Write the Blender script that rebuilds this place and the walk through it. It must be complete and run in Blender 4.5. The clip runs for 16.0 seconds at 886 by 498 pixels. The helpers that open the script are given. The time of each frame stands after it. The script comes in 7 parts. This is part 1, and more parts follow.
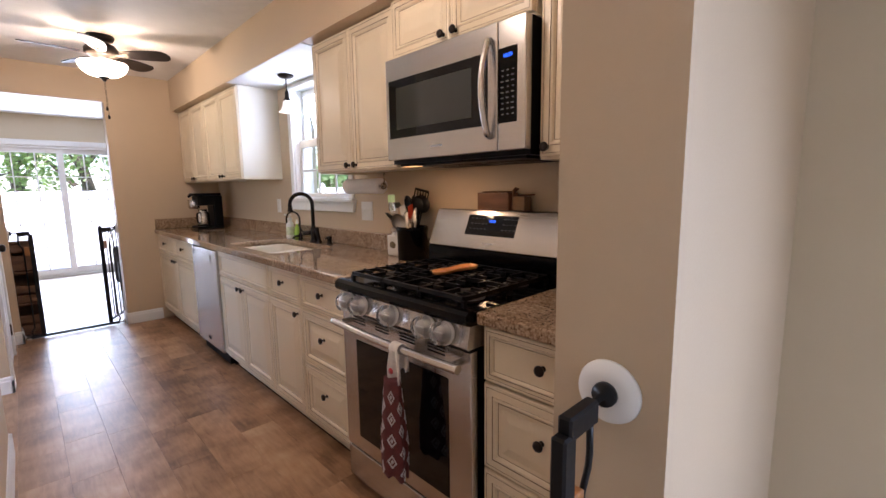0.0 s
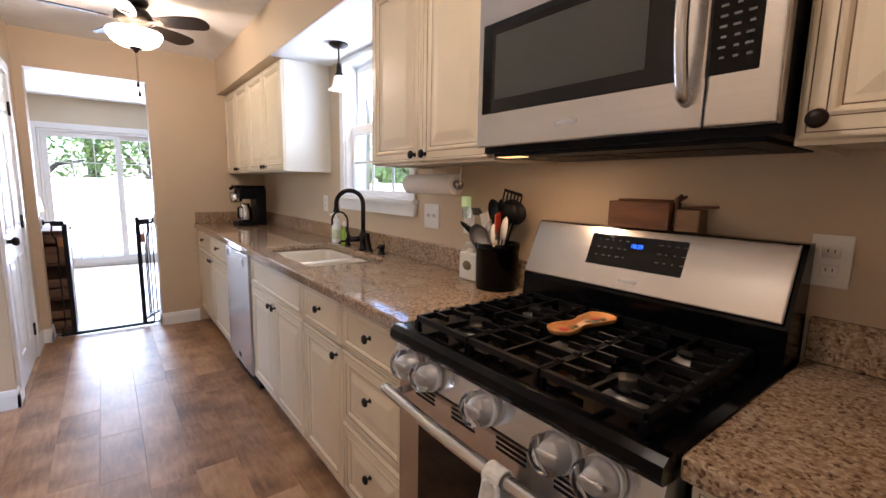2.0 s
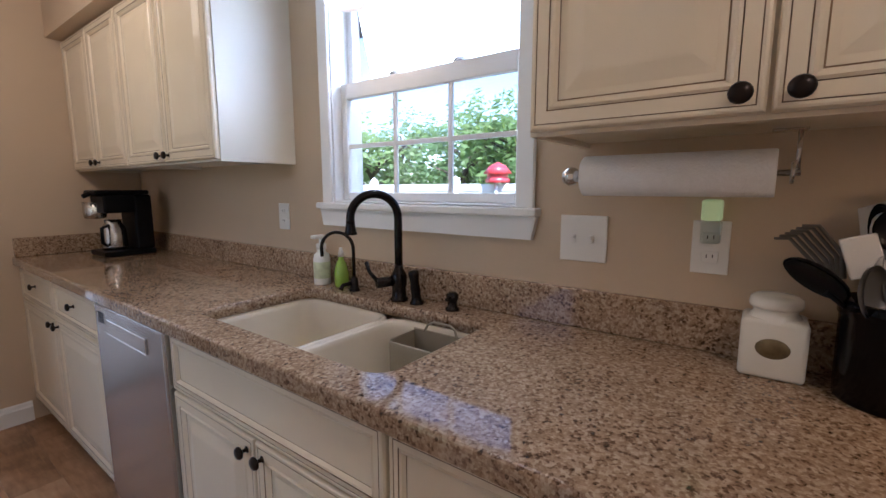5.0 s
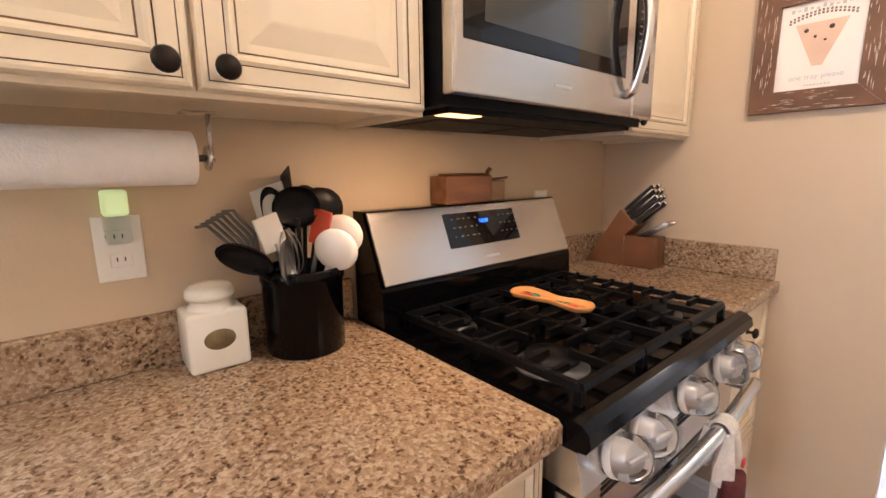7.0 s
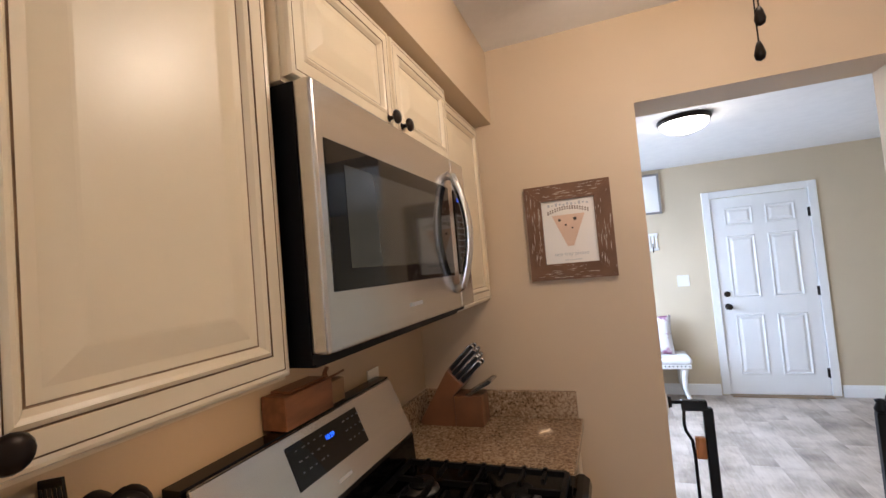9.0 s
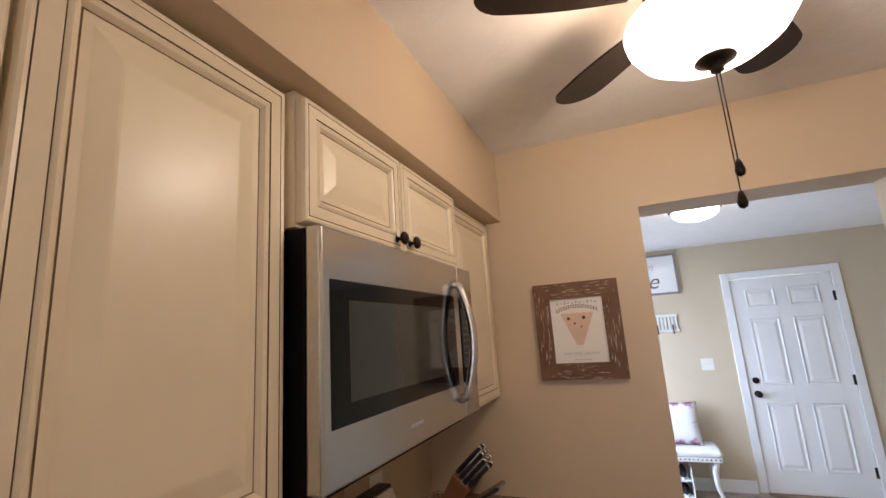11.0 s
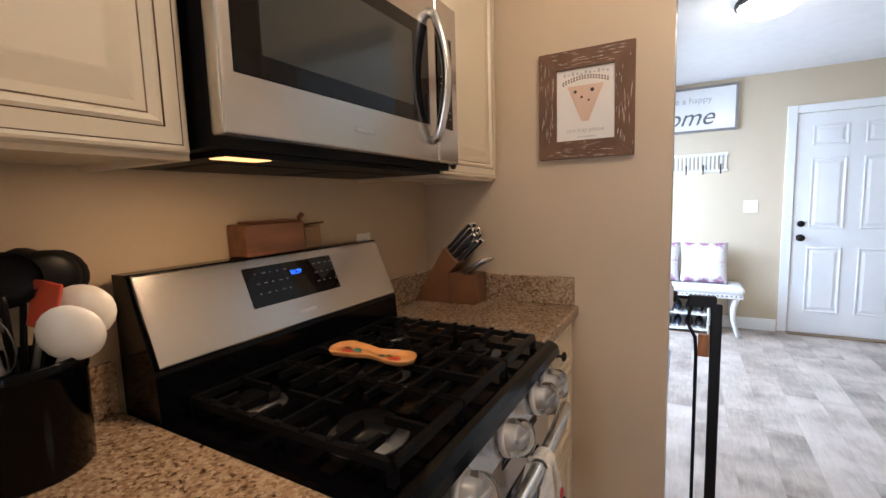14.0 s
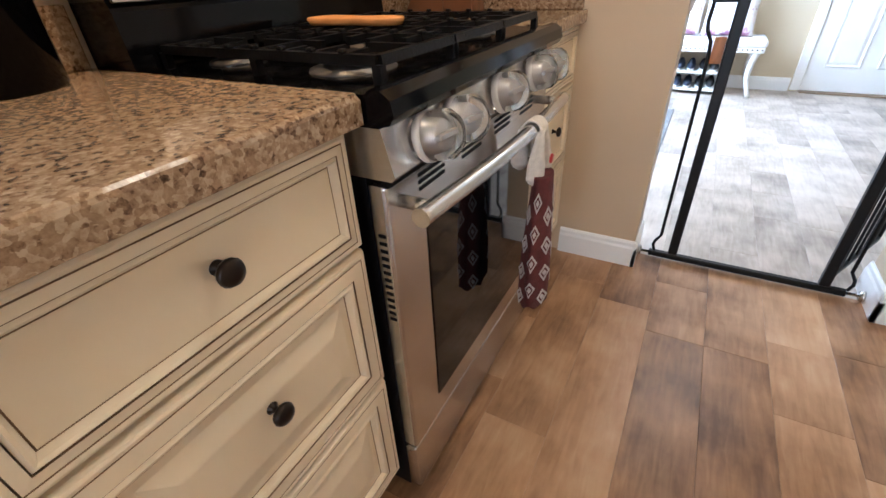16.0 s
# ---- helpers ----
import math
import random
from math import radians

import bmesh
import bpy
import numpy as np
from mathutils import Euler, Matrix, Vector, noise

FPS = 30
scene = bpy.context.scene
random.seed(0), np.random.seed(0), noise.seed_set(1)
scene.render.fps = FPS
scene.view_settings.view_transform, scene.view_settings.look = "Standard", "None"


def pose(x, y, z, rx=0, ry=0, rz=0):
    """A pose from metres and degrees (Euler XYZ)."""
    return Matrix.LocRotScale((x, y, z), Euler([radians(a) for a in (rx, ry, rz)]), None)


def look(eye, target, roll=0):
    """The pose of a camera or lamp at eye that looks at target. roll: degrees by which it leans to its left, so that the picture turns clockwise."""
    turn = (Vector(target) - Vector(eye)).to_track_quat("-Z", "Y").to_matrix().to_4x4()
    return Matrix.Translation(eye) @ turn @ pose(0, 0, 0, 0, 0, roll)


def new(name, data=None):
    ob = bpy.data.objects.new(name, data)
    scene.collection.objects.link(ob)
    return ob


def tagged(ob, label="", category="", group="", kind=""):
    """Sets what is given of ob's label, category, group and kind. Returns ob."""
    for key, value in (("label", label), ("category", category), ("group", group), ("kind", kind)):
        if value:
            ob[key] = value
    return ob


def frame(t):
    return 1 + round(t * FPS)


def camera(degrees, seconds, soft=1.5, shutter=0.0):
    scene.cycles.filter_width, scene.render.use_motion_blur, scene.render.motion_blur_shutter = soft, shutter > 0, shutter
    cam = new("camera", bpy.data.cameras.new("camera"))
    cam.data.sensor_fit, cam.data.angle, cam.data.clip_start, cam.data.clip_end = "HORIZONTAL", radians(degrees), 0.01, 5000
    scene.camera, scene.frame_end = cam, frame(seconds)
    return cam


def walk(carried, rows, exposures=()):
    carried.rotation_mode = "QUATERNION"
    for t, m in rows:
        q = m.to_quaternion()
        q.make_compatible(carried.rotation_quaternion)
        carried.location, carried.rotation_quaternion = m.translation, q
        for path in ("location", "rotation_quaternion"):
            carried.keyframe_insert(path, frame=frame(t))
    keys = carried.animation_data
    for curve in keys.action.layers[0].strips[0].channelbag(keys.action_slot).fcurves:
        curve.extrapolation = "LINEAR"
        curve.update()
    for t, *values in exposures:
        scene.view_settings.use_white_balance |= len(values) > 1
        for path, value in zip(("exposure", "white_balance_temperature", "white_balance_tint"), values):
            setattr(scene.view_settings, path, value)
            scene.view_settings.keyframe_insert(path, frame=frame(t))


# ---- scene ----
cam = camera(91.0, 16.0)
PATH = [
    (0, (-1.63, -0.412, 1.325), (-0.254, 1.013, 1.049), -0.8),
    (0.5, (-1.512, -0.298, 1.328), (-0.257, 1.233, 1.044), -0.6),
    (1, (-1.414, -0.181, 1.314), (-0.204, 1.386, 1.032), 0.6),
    (1.5, (-1.34, -0.017, 1.327), (-0.135, 1.551, 1.029), 1.2),
    (2, (-1.304, 0.204, 1.334), (-0.091, 1.769, 1.05), 1.1),
    (2.5, (-1.273, 0.365, 1.329), (-0.048, 1.917, 1.027), 0.8),
    (3, (-1.238, 0.568, 1.318), (0.043, 2.076, 1.021), 0.6),
    (3.2, (-1.233, 0.654, 1.314), (0.059, 2.152, 1.02), 0.7),
    (5.3, (-1.142, 1.739, 1.318), (0.592, 2.699, 1.05), -0.6),
    (5.5, (-1.163, 1.813, 1.319), (0.698, 2.494, 1.048), -1.7),
    (6, (-1.161, 1.857, 1.31), (0.814, 1.863, 0.991), -2.4),
    (6.5, (-1.066, 1.803, 1.315), (0.75, 1.042, 0.965), -2.3),
    (7, (-0.993, 1.75, 1.319), (0.507, 0.476, 0.962), -0.7),
    (7.5, (-0.888, 1.726, 1.321), (0.124, 0.029, 1.007), -0.7),
    (8, (-0.815, 1.76, 1.369), (-0.074, -0.081, 1.125), -3.8),
    (8.5, (-0.789, 1.773, 1.468), (-0.078, -0.094, 1.364), -4.6),
    (9, (-0.803, 1.77, 1.568), (-0.1, -0.1, 1.656), -5.0),
    (9.5, (-0.814, 1.787, 1.642), (-0.085, -0.062, 1.865), -5.3),
    (10, (-0.827, 1.811, 1.678), (-0.081, -0.014, 2.01), -5.0),
    (10.2, (-0.835, 1.812, 1.689), (-0.084, -0.007, 2.043), -4.7),
    (12.3, (-0.894, 1.726, 1.617), (-0.171, -0.098, 2.004), -2.2),
    (12.5, (-0.901, 1.708, 1.583), (-0.162, -0.125, 1.887), -2.1),
    (13, (-0.952, 1.661, 1.5), (-0.088, -0.141, 1.591), -1.5),
    (13.5, (-0.981, 1.631, 1.419), (-0.055, -0.14, 1.34), -1.5),
    (14, (-0.996, 1.633, 1.343), (-0.021, -0.1, 1.128), -1.7),
    (14.5, (-1.009, 1.634, 1.261), (-0.011, -0.039, 0.809), -1.4),
    (15, (-1.012, 1.645, 1.193), (-0.047, 0.04, 0.49), -1.4),
    (15.5, (-1.011, 1.66, 1.111), (-0.101, 0.141, 0.181), -2.2),
    (16, (-1.022, 1.673, 1.07), (-0.173, 0.216, -0.004), -2.9),
]
EXPOSE = [(0, 1.97, 5600, 21), (1.5, 2.12, 5530, 19), (2, 2.15, 5490, 18), (3.2, 2.04, 5280, 16), (5.3, 1.54, 5070, 18), (6, 1.47, 4800, 18), (6.5, 2.16, 5450, 18), (7, 2.95, 5600, 18), (7.5, 2.63, 5300, 16), (8, 2.38, 5300, 15), (8.5, 2.16, 5300, 14), (9, 1.91, 5650, 15), (10, 1.62, 5757, 16), (12.5, 1.53, 5900, 16), (13.5, 1.98, 5663, 13), (14.5, 2.08, 5474, 13), (16, 2.63, 5400, 10)]
walk(cam, [(t, look(eye, target, roll)) for t, eye, target, roll in PATH], EXPOSE)

# ---- light ----
world = bpy.data.worlds.new("world")
scene.world = world
world.use_nodes = True
wn = world.node_tree.nodes
sky = wn.new("ShaderNodeTexSky")
sky.sky_type, sky.sun_disc, sky.sun_elevation, sky.sun_rotation = "NISHITA", False, radians(48), radians(221)
wn["Background"].inputs[1].default_value = 0.15
world.node_tree.links.new(sky.outputs[0], wn["Background"].inputs[0])


def lamp(name, kind, m, energy, colour, size=None, radius=None, angle=None):
    data = bpy.data.lights.new(name, kind)
    data.energy, data.color = energy, colour
    if size:
        data.shape, data.size, data.size_y = "RECTANGLE", size[0], size[1]
    if radius:
        data.shadow_soft_size = radius
    if angle:
        data.angle = angle
    ob = new(name, data)
    ob.matrix_world = m
    return ob


lamp("sun", "SUN", look((-7, -8, 12), (0, 0, 0)), 5.0, (1.0, 0.95, 0.88), angle=radians(0.6))
DAY = (0.84, 0.92, 1.0)
lamp("slider_daylight", "AREA", look((-1.1, 8.7, 1.1), (-1.1, 0, 0.9)), 35, DAY, size=(1.8, 2.0))
lamp("window_daylight", "AREA", look((0.150, 2.577, 1.915), (-2, 2.577, 1.3)), 3.5, DAY, size=(0.74, 0.36))
lamp("entry_daylight", "AREA", look((0.08, -2.3, 1.42), (-2.0, -2.4, -0.3)), 25, (0.72, 0.85, 1.0), size=(1.5, 1.2))
WARM = (1.0, 0.77, 0.53)
FANS = ((-1.08, 3.73), (-1.08, 0.89))
for fx, fy in FANS:
    lamp("fan_bulb", "POINT", pose(fx, fy, 2.222), 3.3, WARM, radius=0.045)
lamp("pendant_bulb", "POINT", pose(-0.17, 2.70, 1.93), 0.4, WARM, radius=0.03)
lamp("entry_bulb", "POINT", pose(-1.37, -1.57, 2.30), 1.2, (1.0, 0.86, 0.68), radius=0.1)
lamp("hood_bulb", "AREA", look((-0.32, 1.135, 1.422), (-0.25, 1.10, 0)), 0.3, (1.0, 0.62, 0.30), size=(0.05, 0.09))


# ---- materials ----
def material(name, colour, rough=0.5, metal=0.0, vary=0.12, scale=8.0, fine=90.0, bump=0.05, second=None, stretch=(1, 1, 1), coat=0.0, spec=0.5):
    """A painted, cast or woven surface with coarse stains and fine grain."""
    m = bpy.data.materials.new(name)
    m.use_nodes = True
    n, l = m.node_tree.nodes, m.node_tree.links
    b = n["Principled BSDF"]
    b.inputs["Metallic"].default_value = metal
    b.inputs["Coat Weight"].default_value = coat
    b.inputs["Specular IOR Level"].default_value = spec
    tc = n.new("ShaderNodeTexCoord")
    mp = n.new("ShaderNodeMapping")
    mp.inputs["Scale"].default_value = stretch
    l.new(tc.outputs["Object"], mp.inputs["Vector"])
    big, small = n.new("ShaderNodeTexNoise"), n.new("ShaderNodeTexNoise")
    for tex, sc, det in ((big, scale, 4), (small, fine, 2)):
        tex.inputs["Scale"].default_value, tex.inputs["Detail"].default_value = sc, det
        l.new(mp.outputs[0], tex.inputs["Vector"])
    mix = n.new("ShaderNodeMix")
    mix.data_type = "RGBA"
    dark = second or [c * (1 - vary) for c in colour]
    mix.inputs[6].default_value, mix.inputs[7].default_value = (*dark, 1), (*colour, 1)
    rmp = n.new("ShaderNodeMapRange")
    rmp.inputs[1].default_value, rmp.inputs[2].default_value = 0.35, 0.62
    l.new(big.outputs[0], rmp.inputs[0])
    l.new(rmp.outputs[0], mix.inputs[0])
    l.new(mix.outputs[2], b.inputs["Base Color"])
    rr = n.new("ShaderNodeMapRange")
    rr.inputs[3].default_value, rr.inputs[4].default_value = rough * 0.85, min(1, rough * 1.18)
    l.new(small.outputs[0], rr.inputs[0])
    l.new(rr.outputs[0], b.inputs["Roughness"])
    if bump:
        bp = n.new("ShaderNodeBump")
        bp.inputs["Strength"].default_value, bp.inputs["Distance"].default_value = bump, 0.004
        l.new(small.outputs[0], bp.inputs["Height"])
        l.new(bp.outputs[0], b.inputs["Normal"])
    return m


def glow(name, colour, strength):
    m = bpy.data.materials.new(name)
    m.use_nodes = True
    b = m.node_tree.nodes["Principled BSDF"]
    b.inputs["Base Color"].default_value = (*[0.8 * c for c in colour], 1)
    b.inputs["Emission Color"].default_value, b.inputs["Emission Strength"].default_value = (*colour, 1), strength
    return m


def glass(name, colour=(1, 1, 1), rough=0.0, ior=1.45):
    m = bpy.data.materials.new(name)
    m.use_nodes = True
    b = m.node_tree.nodes["Principled BSDF"]
    b.inputs["Base Color"].default_value, b.inputs["Roughness"].default_value = (*colour, 1), rough
    b.inputs["Transmission Weight"].default_value, b.inputs["IOR"].default_value = 1.0, ior
    return m


def ramp_material(name, stops, build, rough, bump=0.0):
    m = bpy.data.materials.new(name)
    m.use_nodes = True
    n, l = m.node_tree.nodes, m.node_tree.links
    ramp = n.new("ShaderNodeValToRGB")
    el = ramp.color_ramp.elements
    el[0].position, el[0].color = stops[0][0], (*stops[0][1], 1)
    el[1].position, el[1].color = stops[-1][0], (*stops[-1][1], 1)
    for p, c in stops[1:-1]:
        e = el.new(p)
        e.color = (*c, 1)
    b = n["Principled BSDF"]
    b.inputs["Roughness"].default_value = rough
    h = build(n, l)
    l.new(h, ramp.inputs[0])
    l.new(ramp.outputs[0], b.inputs["Base Color"])
    if bump:
        bp = n.new("ShaderNodeBump")
        bp.inputs["Strength"].default_value, bp.inputs["Distance"].default_value = bump, 0.002
        l.new(h, bp.inputs["Height"])
        l.new(bp.outputs[0], b.inputs["Normal"])
    return m


def granite_build(n, l):
    tc = n.new("ShaderNodeTexCoord")
    v, no, big = n.new("ShaderNodeTexVoronoi"), n.new("ShaderNodeTexNoise"), n.new("ShaderNodeTexNoise")
    v.inputs["Scale"].default_value = 175
    no.inputs["Scale"].default_value, no.inputs["Detail"].default_value, no.inputs["Roughness"].default_value = 72, 7, 0.72
    big.inputs["Scale"].default_value = 9
    for x in (no, big):
        l.new(tc.outputs["Object"], x.inputs["Vector"])
    warp = n.new("ShaderNodeMix")
    warp.data_type = "VECTOR"
    warp.inputs[0].default_value = 0.012
    l.new(tc.outputs["Object"], warp.inputs[4])
    l.new(no.outputs[1], warp.inputs[5])
    l.new(warp.outputs[1], v.inputs["Vector"])
    sep = n.new("ShaderNodeSeparateColor")
    l.new(v.outputs["Color"], sep.inputs[0])
    a = n.new("ShaderNodeMath")
    a.operation = "MULTIPLY_ADD"
    a.inputs[1].default_value = 0.40
    l.new(sep.outputs[0], a.inputs[0])
    c = n.new("ShaderNodeMath")
    c.operation = "MULTIPLY_ADD"
    c.inputs[1].default_value, c.inputs[2].default_value = 1.05, -0.33
    l.new(no.outputs[0], c.inputs[0])
    d = n.new("ShaderNodeMath")
    d.operation = "MULTIPLY_ADD"
    d.inputs[1].default_value = 0.25
    l.new(big.outputs[0], d.inputs[0])
    l.new(c.outputs[0], d.inputs[2])
    l.new(d.outputs[0], a.inputs[2])
    return a.outputs[0]


GRANITE = ramp_material("speckled_granite", ((0.18, (0.018, 0.010, 0.007)), (0.29, (0.10, 0.056, 0.030)), (0.39, (0.225, 0.142, 0.082)), (0.55, (0.315, 0.215, 0.13)), (0.78, (0.45, 0.345, 0.235))), granite_build, 0.06)


def plank_build(n, l):
    tc, info = n.new("ShaderNodeTexCoord"), n.new("ShaderNodeObjectInfo")
    add = n.new("ShaderNodeVectorMath")
    add.operation = "MULTIPLY_ADD"
    l.new(info.outputs["Location"], add.inputs[0])
    add.inputs[1].default_value = (3.7, 5.1, 1.0)
    l.new(tc.outputs["Object"], add.inputs[2])
    mp = n.new("ShaderNodeMapping")
    mp.inputs["Scale"].default_value = (9, 1.3, 1)
    l.new(add.outputs[0], mp.inputs["Vector"])
    g, cloud = n.new("ShaderNodeTexNoise"), n.new("ShaderNodeTexNoise")
    g.inputs["Scale"].default_value, g.inputs["Detail"].default_value, g.inputs["Distortion"].default_value = 6, 8, 0.6
    cloud.inputs["Scale"].default_value, cloud.inputs["Detail"].default_value = 4.5, 5
    l.new(mp.outputs[0], g.inputs["Vector"])
    l.new(add.outputs[0], cloud.inputs["Vector"])
    a, b, c = n.new("ShaderNodeMath"), n.new("ShaderNodeMath"), n.new("ShaderNodeMath")
    for q, k in ((a, 0.42), (b, 1.0), (c, 0.26)):
        q.operation = "MULTIPLY_ADD"
        q.inputs[1].default_value = k
    a.inputs[2].default_value = -0.36
    l.new(g.outputs[0], a.inputs[0])
    l.new(cloud.outputs[0], b.inputs[0])
    l.new(a.outputs[0], b.inputs[2])
    l.new(info.outputs["Random"], c.inputs[0])
    l.new(b.outputs[0], c.inputs[2])
    return c.outputs[0]


PLANK = ramp_material("weathered_oak_plank", ((0.2, (0.14, 0.070, 0.034)), (0.42, (0.31, 0.172, 0.086)), (0.6, (0.44, 0.262, 0.140)), (0.85, (0.56, 0.375, 0.225))), plank_build, 0.36, 0.06)
# Paler grey wood, partly daylight painted into the colour, for entry and sunroom.
DAYLIT_PLANK = ramp_material("pale_daylit_plank", ((0.2, (0.20, 0.16, 0.128)), (0.42, (0.37, 0.31, 0.255)), (0.6, (0.50, 0.43, 0.365)), (0.85, (0.61, 0.54, 0.475))), plank_build, 0.36, 0.06)
WALL = material("tan_wall_paint", (0.56, 0.435, 0.295), 0.5, vary=0.05, scale=1.5, fine=160, bump=0.10)
ENTRY = material("beige_wall_paint", (0.58, 0.49, 0.35), 0.6, vary=0.05, scale=1.5, fine=160, bump=0.10)
CEIL = material("white_ceiling_paint", (0.78, 0.76, 0.74), 0.8, vary=0.04, scale=12, fine=55, bump=0.35)
TRIM = material("white_trim_paint", (0.80, 0.80, 0.79), 0.32, vary=0.03, scale=4, bump=0.02)
CREAM = material("cream_cabinet_paint", (0.72, 0.62, 0.455), 0.33, vary=0.04, scale=5, fine=120, bump=0.02)
# Paler cream: window daylight is put into the colour of the far cabinet's body.
CREAM_DAYLIT = material("daylit_cabinet_cream", (0.72, 0.68, 0.58), 0.36, vary=0.03, scale=3, bump=0.02)
GLAZE = material("umber_glaze", (0.25, 0.155, 0.08), 0.45, vary=0.4, scale=30, bump=0.02)
KNOB = material("oil_rubbed_bronze", (0.03, 0.022, 0.018), 0.30, 0.8, vary=0.3, bump=0.02)
STEEL = material("brushed_stainless", (0.56, 0.54, 0.52), 0.24, 1.0, vary=0.05, scale=3, fine=60, bump=0.006, stretch=(1, 0.5, 30))
STEEL_H = material("satin_handle_steel", (0.62, 0.60, 0.57), 0.24, 1.0, vary=0.05, bump=0.0)
BLACK = material("black_enamel", (0.002, 0.002, 0.0025), 0.10, vary=0.2, bump=0.0, spec=0.15)
BLACK_M = material("black_matte_plastic", (0.004, 0.004, 0.0045), 0.45, vary=0.2, bump=0.03, spec=0.12)
IRON = material("cast_iron", (0.005, 0.005, 0.0055), 0.38, 0.0, vary=0.3, fine=220, bump=0.2, spec=0.16)
DARKGLASS = material("smoked_oven_glass", (0.004, 0.004, 0.005), 0.04, vary=0.1, bump=0.0, spec=0.3)
ENAMEL = material("cream_sink_enamel", (0.66, 0.58, 0.44), 0.12, vary=0.04, bump=0.0, coat=0.4)
SUB = material("dark_joint", (0.06, 0.04, 0.028), 0.8)
WINDOW_GLASS = glass("window_glass")
BOWL = glow("lit_alabaster_glass", (1.0, 0.80, 0.55), 2.0)
ENTRYBOWL = glow("lit_opal_glass", (1.0, 0.88, 0.70), 6.0)
BLADE = material("dark_walnut_blade", (0.018, 0.012, 0.009), 0.4, vary=0.4, scale=3, stretch=(1, 1, 1), bump=0.03, spec=0.2)
BLUE = glow("blue_led", (0.03, 0.14, 1.0), 0.7)
HOODLIGHT = glow("hood_lens", (1.0, 0.50, 0.16), 0.5)


# ---- mesh helpers ----
def box(bm, a, b, bevel=0.0, seg=1):
    """A box from corner a to corner b, with rounded edges."""
    vs = [bm.verts.new((x, y, z)) for x in (min(a[0], b[0]), max(a[0], b[0])) for y in (min(a[1], b[1]), max(a[1], b[1])) for z in (min(a[2], b[2]), max(a[2], b[2]))]
    fs = [bm.faces.new([vs[i] for i in f]) for f in ((0, 1, 3, 2), (4, 6, 7, 5), (0, 4, 5, 1), (2, 3, 7, 6), (0, 2, 6, 4), (1, 5, 7, 3))]
    if bevel:
        es = list({e for f in fs for e in f.edges})
        bmesh.ops.bevel(bm, geom=es, offset=bevel, segments=seg, profile=0.5, affect="EDGES")
    return bm


def lathe(bm, profile, m=None, seg=24):
    """Turn (radius, height) pairs about z, then place by m."""
    m = m or Matrix()
    rings = []
    for r, z in profile:
        if r < 1e-5:
            rings.append([bm.verts.new(m @ Vector((0, 0, z)))])
        else:
            rings.append([bm.verts.new(m @ Vector((r * math.cos(2 * math.pi * i / seg), r * math.sin(2 * math.pi * i / seg), z))) for i in range(seg)])
    for a, b in zip(rings, rings[1:]):
        for i in range(seg):
            j = (i + 1) % seg
            if len(a) == 1 and len(b) > 1:
                bm.faces.new((a[0], b[j], b[i]))
            elif len(b) == 1 and len(a) > 1:
                bm.faces.new((a[i], a[j], b[0]))
            elif len(a) > 1:
                bm.faces.new((a[i], a[j], b[j], b[i]))
    for f in bm.faces:
        f.smooth = True
    return bm


def tube(bm, pts, r, seg=10, flat=None):
    """A round bar along pts; r is one radius or one for each point; flat squashes it."""
    pts = [Vector(p) for p in pts]
    rs = r if isinstance(r, (list, tuple)) else [r] * len(pts)
    rings, up = [], None
    for i, p in enumerate(pts):
        d = (pts[min(i + 1, len(pts) - 1)] - pts[max(i - 1, 0)]).normalized()
        if up is None:
            up = d.orthogonal().normalized() if abs(d.z) > 0.9 else Vector((0, 0, 1))
        side = d.cross(up).normalized()
        up = side.cross(d).normalized()
        fl = flat or 1.0
        rings.append([bm.verts.new(p + rs[i] * (math.cos(a) * side + fl * math.sin(a) * up)) for a in (2 * math.pi * k / seg for k in range(seg))])
    for a, b in zip(rings, rings[1:]):
        for i in range(seg):
            j = (i + 1) % seg
            bm.faces.new((a[i], a[j], b[j], b[i])).smooth = True
    bm.faces.new(rings[0][::-1])
    bm.faces.new(rings[-1])
    return bm


def arc(c, r, a0, a1, u, v, n=12):
    c, u, v = Vector(c), Vector(u), Vector(v)
    return [c + r * (math.cos(a) * u + math.sin(a) * v) for a in (radians(a0 + (a1 - a0) * i / n) for i in range(n + 1))]


def extrude_outline(bm, pts, up, tilt=None):
    """A slab with the outline pts, pushed along the vector up."""
    up = Vector(up)
    a = [bm.verts.new(p) for p in pts]
    b = [bm.verts.new(Vector(p) + up) for p in pts]
    bm.faces.new(a[::-1])
    bm.faces.new(b)
    n = len(a)
    for i in range(n):
        bm.faces.new((a[i], a[(i + 1) % n], b[(i + 1) % n], b[i]))
    return bm


def thing(name, at, label, category, group="", kind=""):
    e = new(name)
    e.empty_display_size = 0.05
    e.location = at
    return tagged(e, label, category, group, kind)


def part(name, bm, mats, parent=None, label=""):
    """Link bm, drawn in world places, as one mesh under parent."""
    bmesh.ops.recalc_face_normals(bm, faces=bm.faces)
    me = bpy.data.meshes.new(name)
    bm.to_mesh(me)
    bm.free()
    for m in mats if isinstance(mats, (list, tuple)) else [mats]:
        me.materials.append(m)
    ob = new(name, me)
    if parent:
        root = parent
        while root.parent:
            root = root.parent
        me.transform(Matrix.Translation(-root.location))
        ob.parent = parent
    if label:
        ob["label"] = label
    return ob


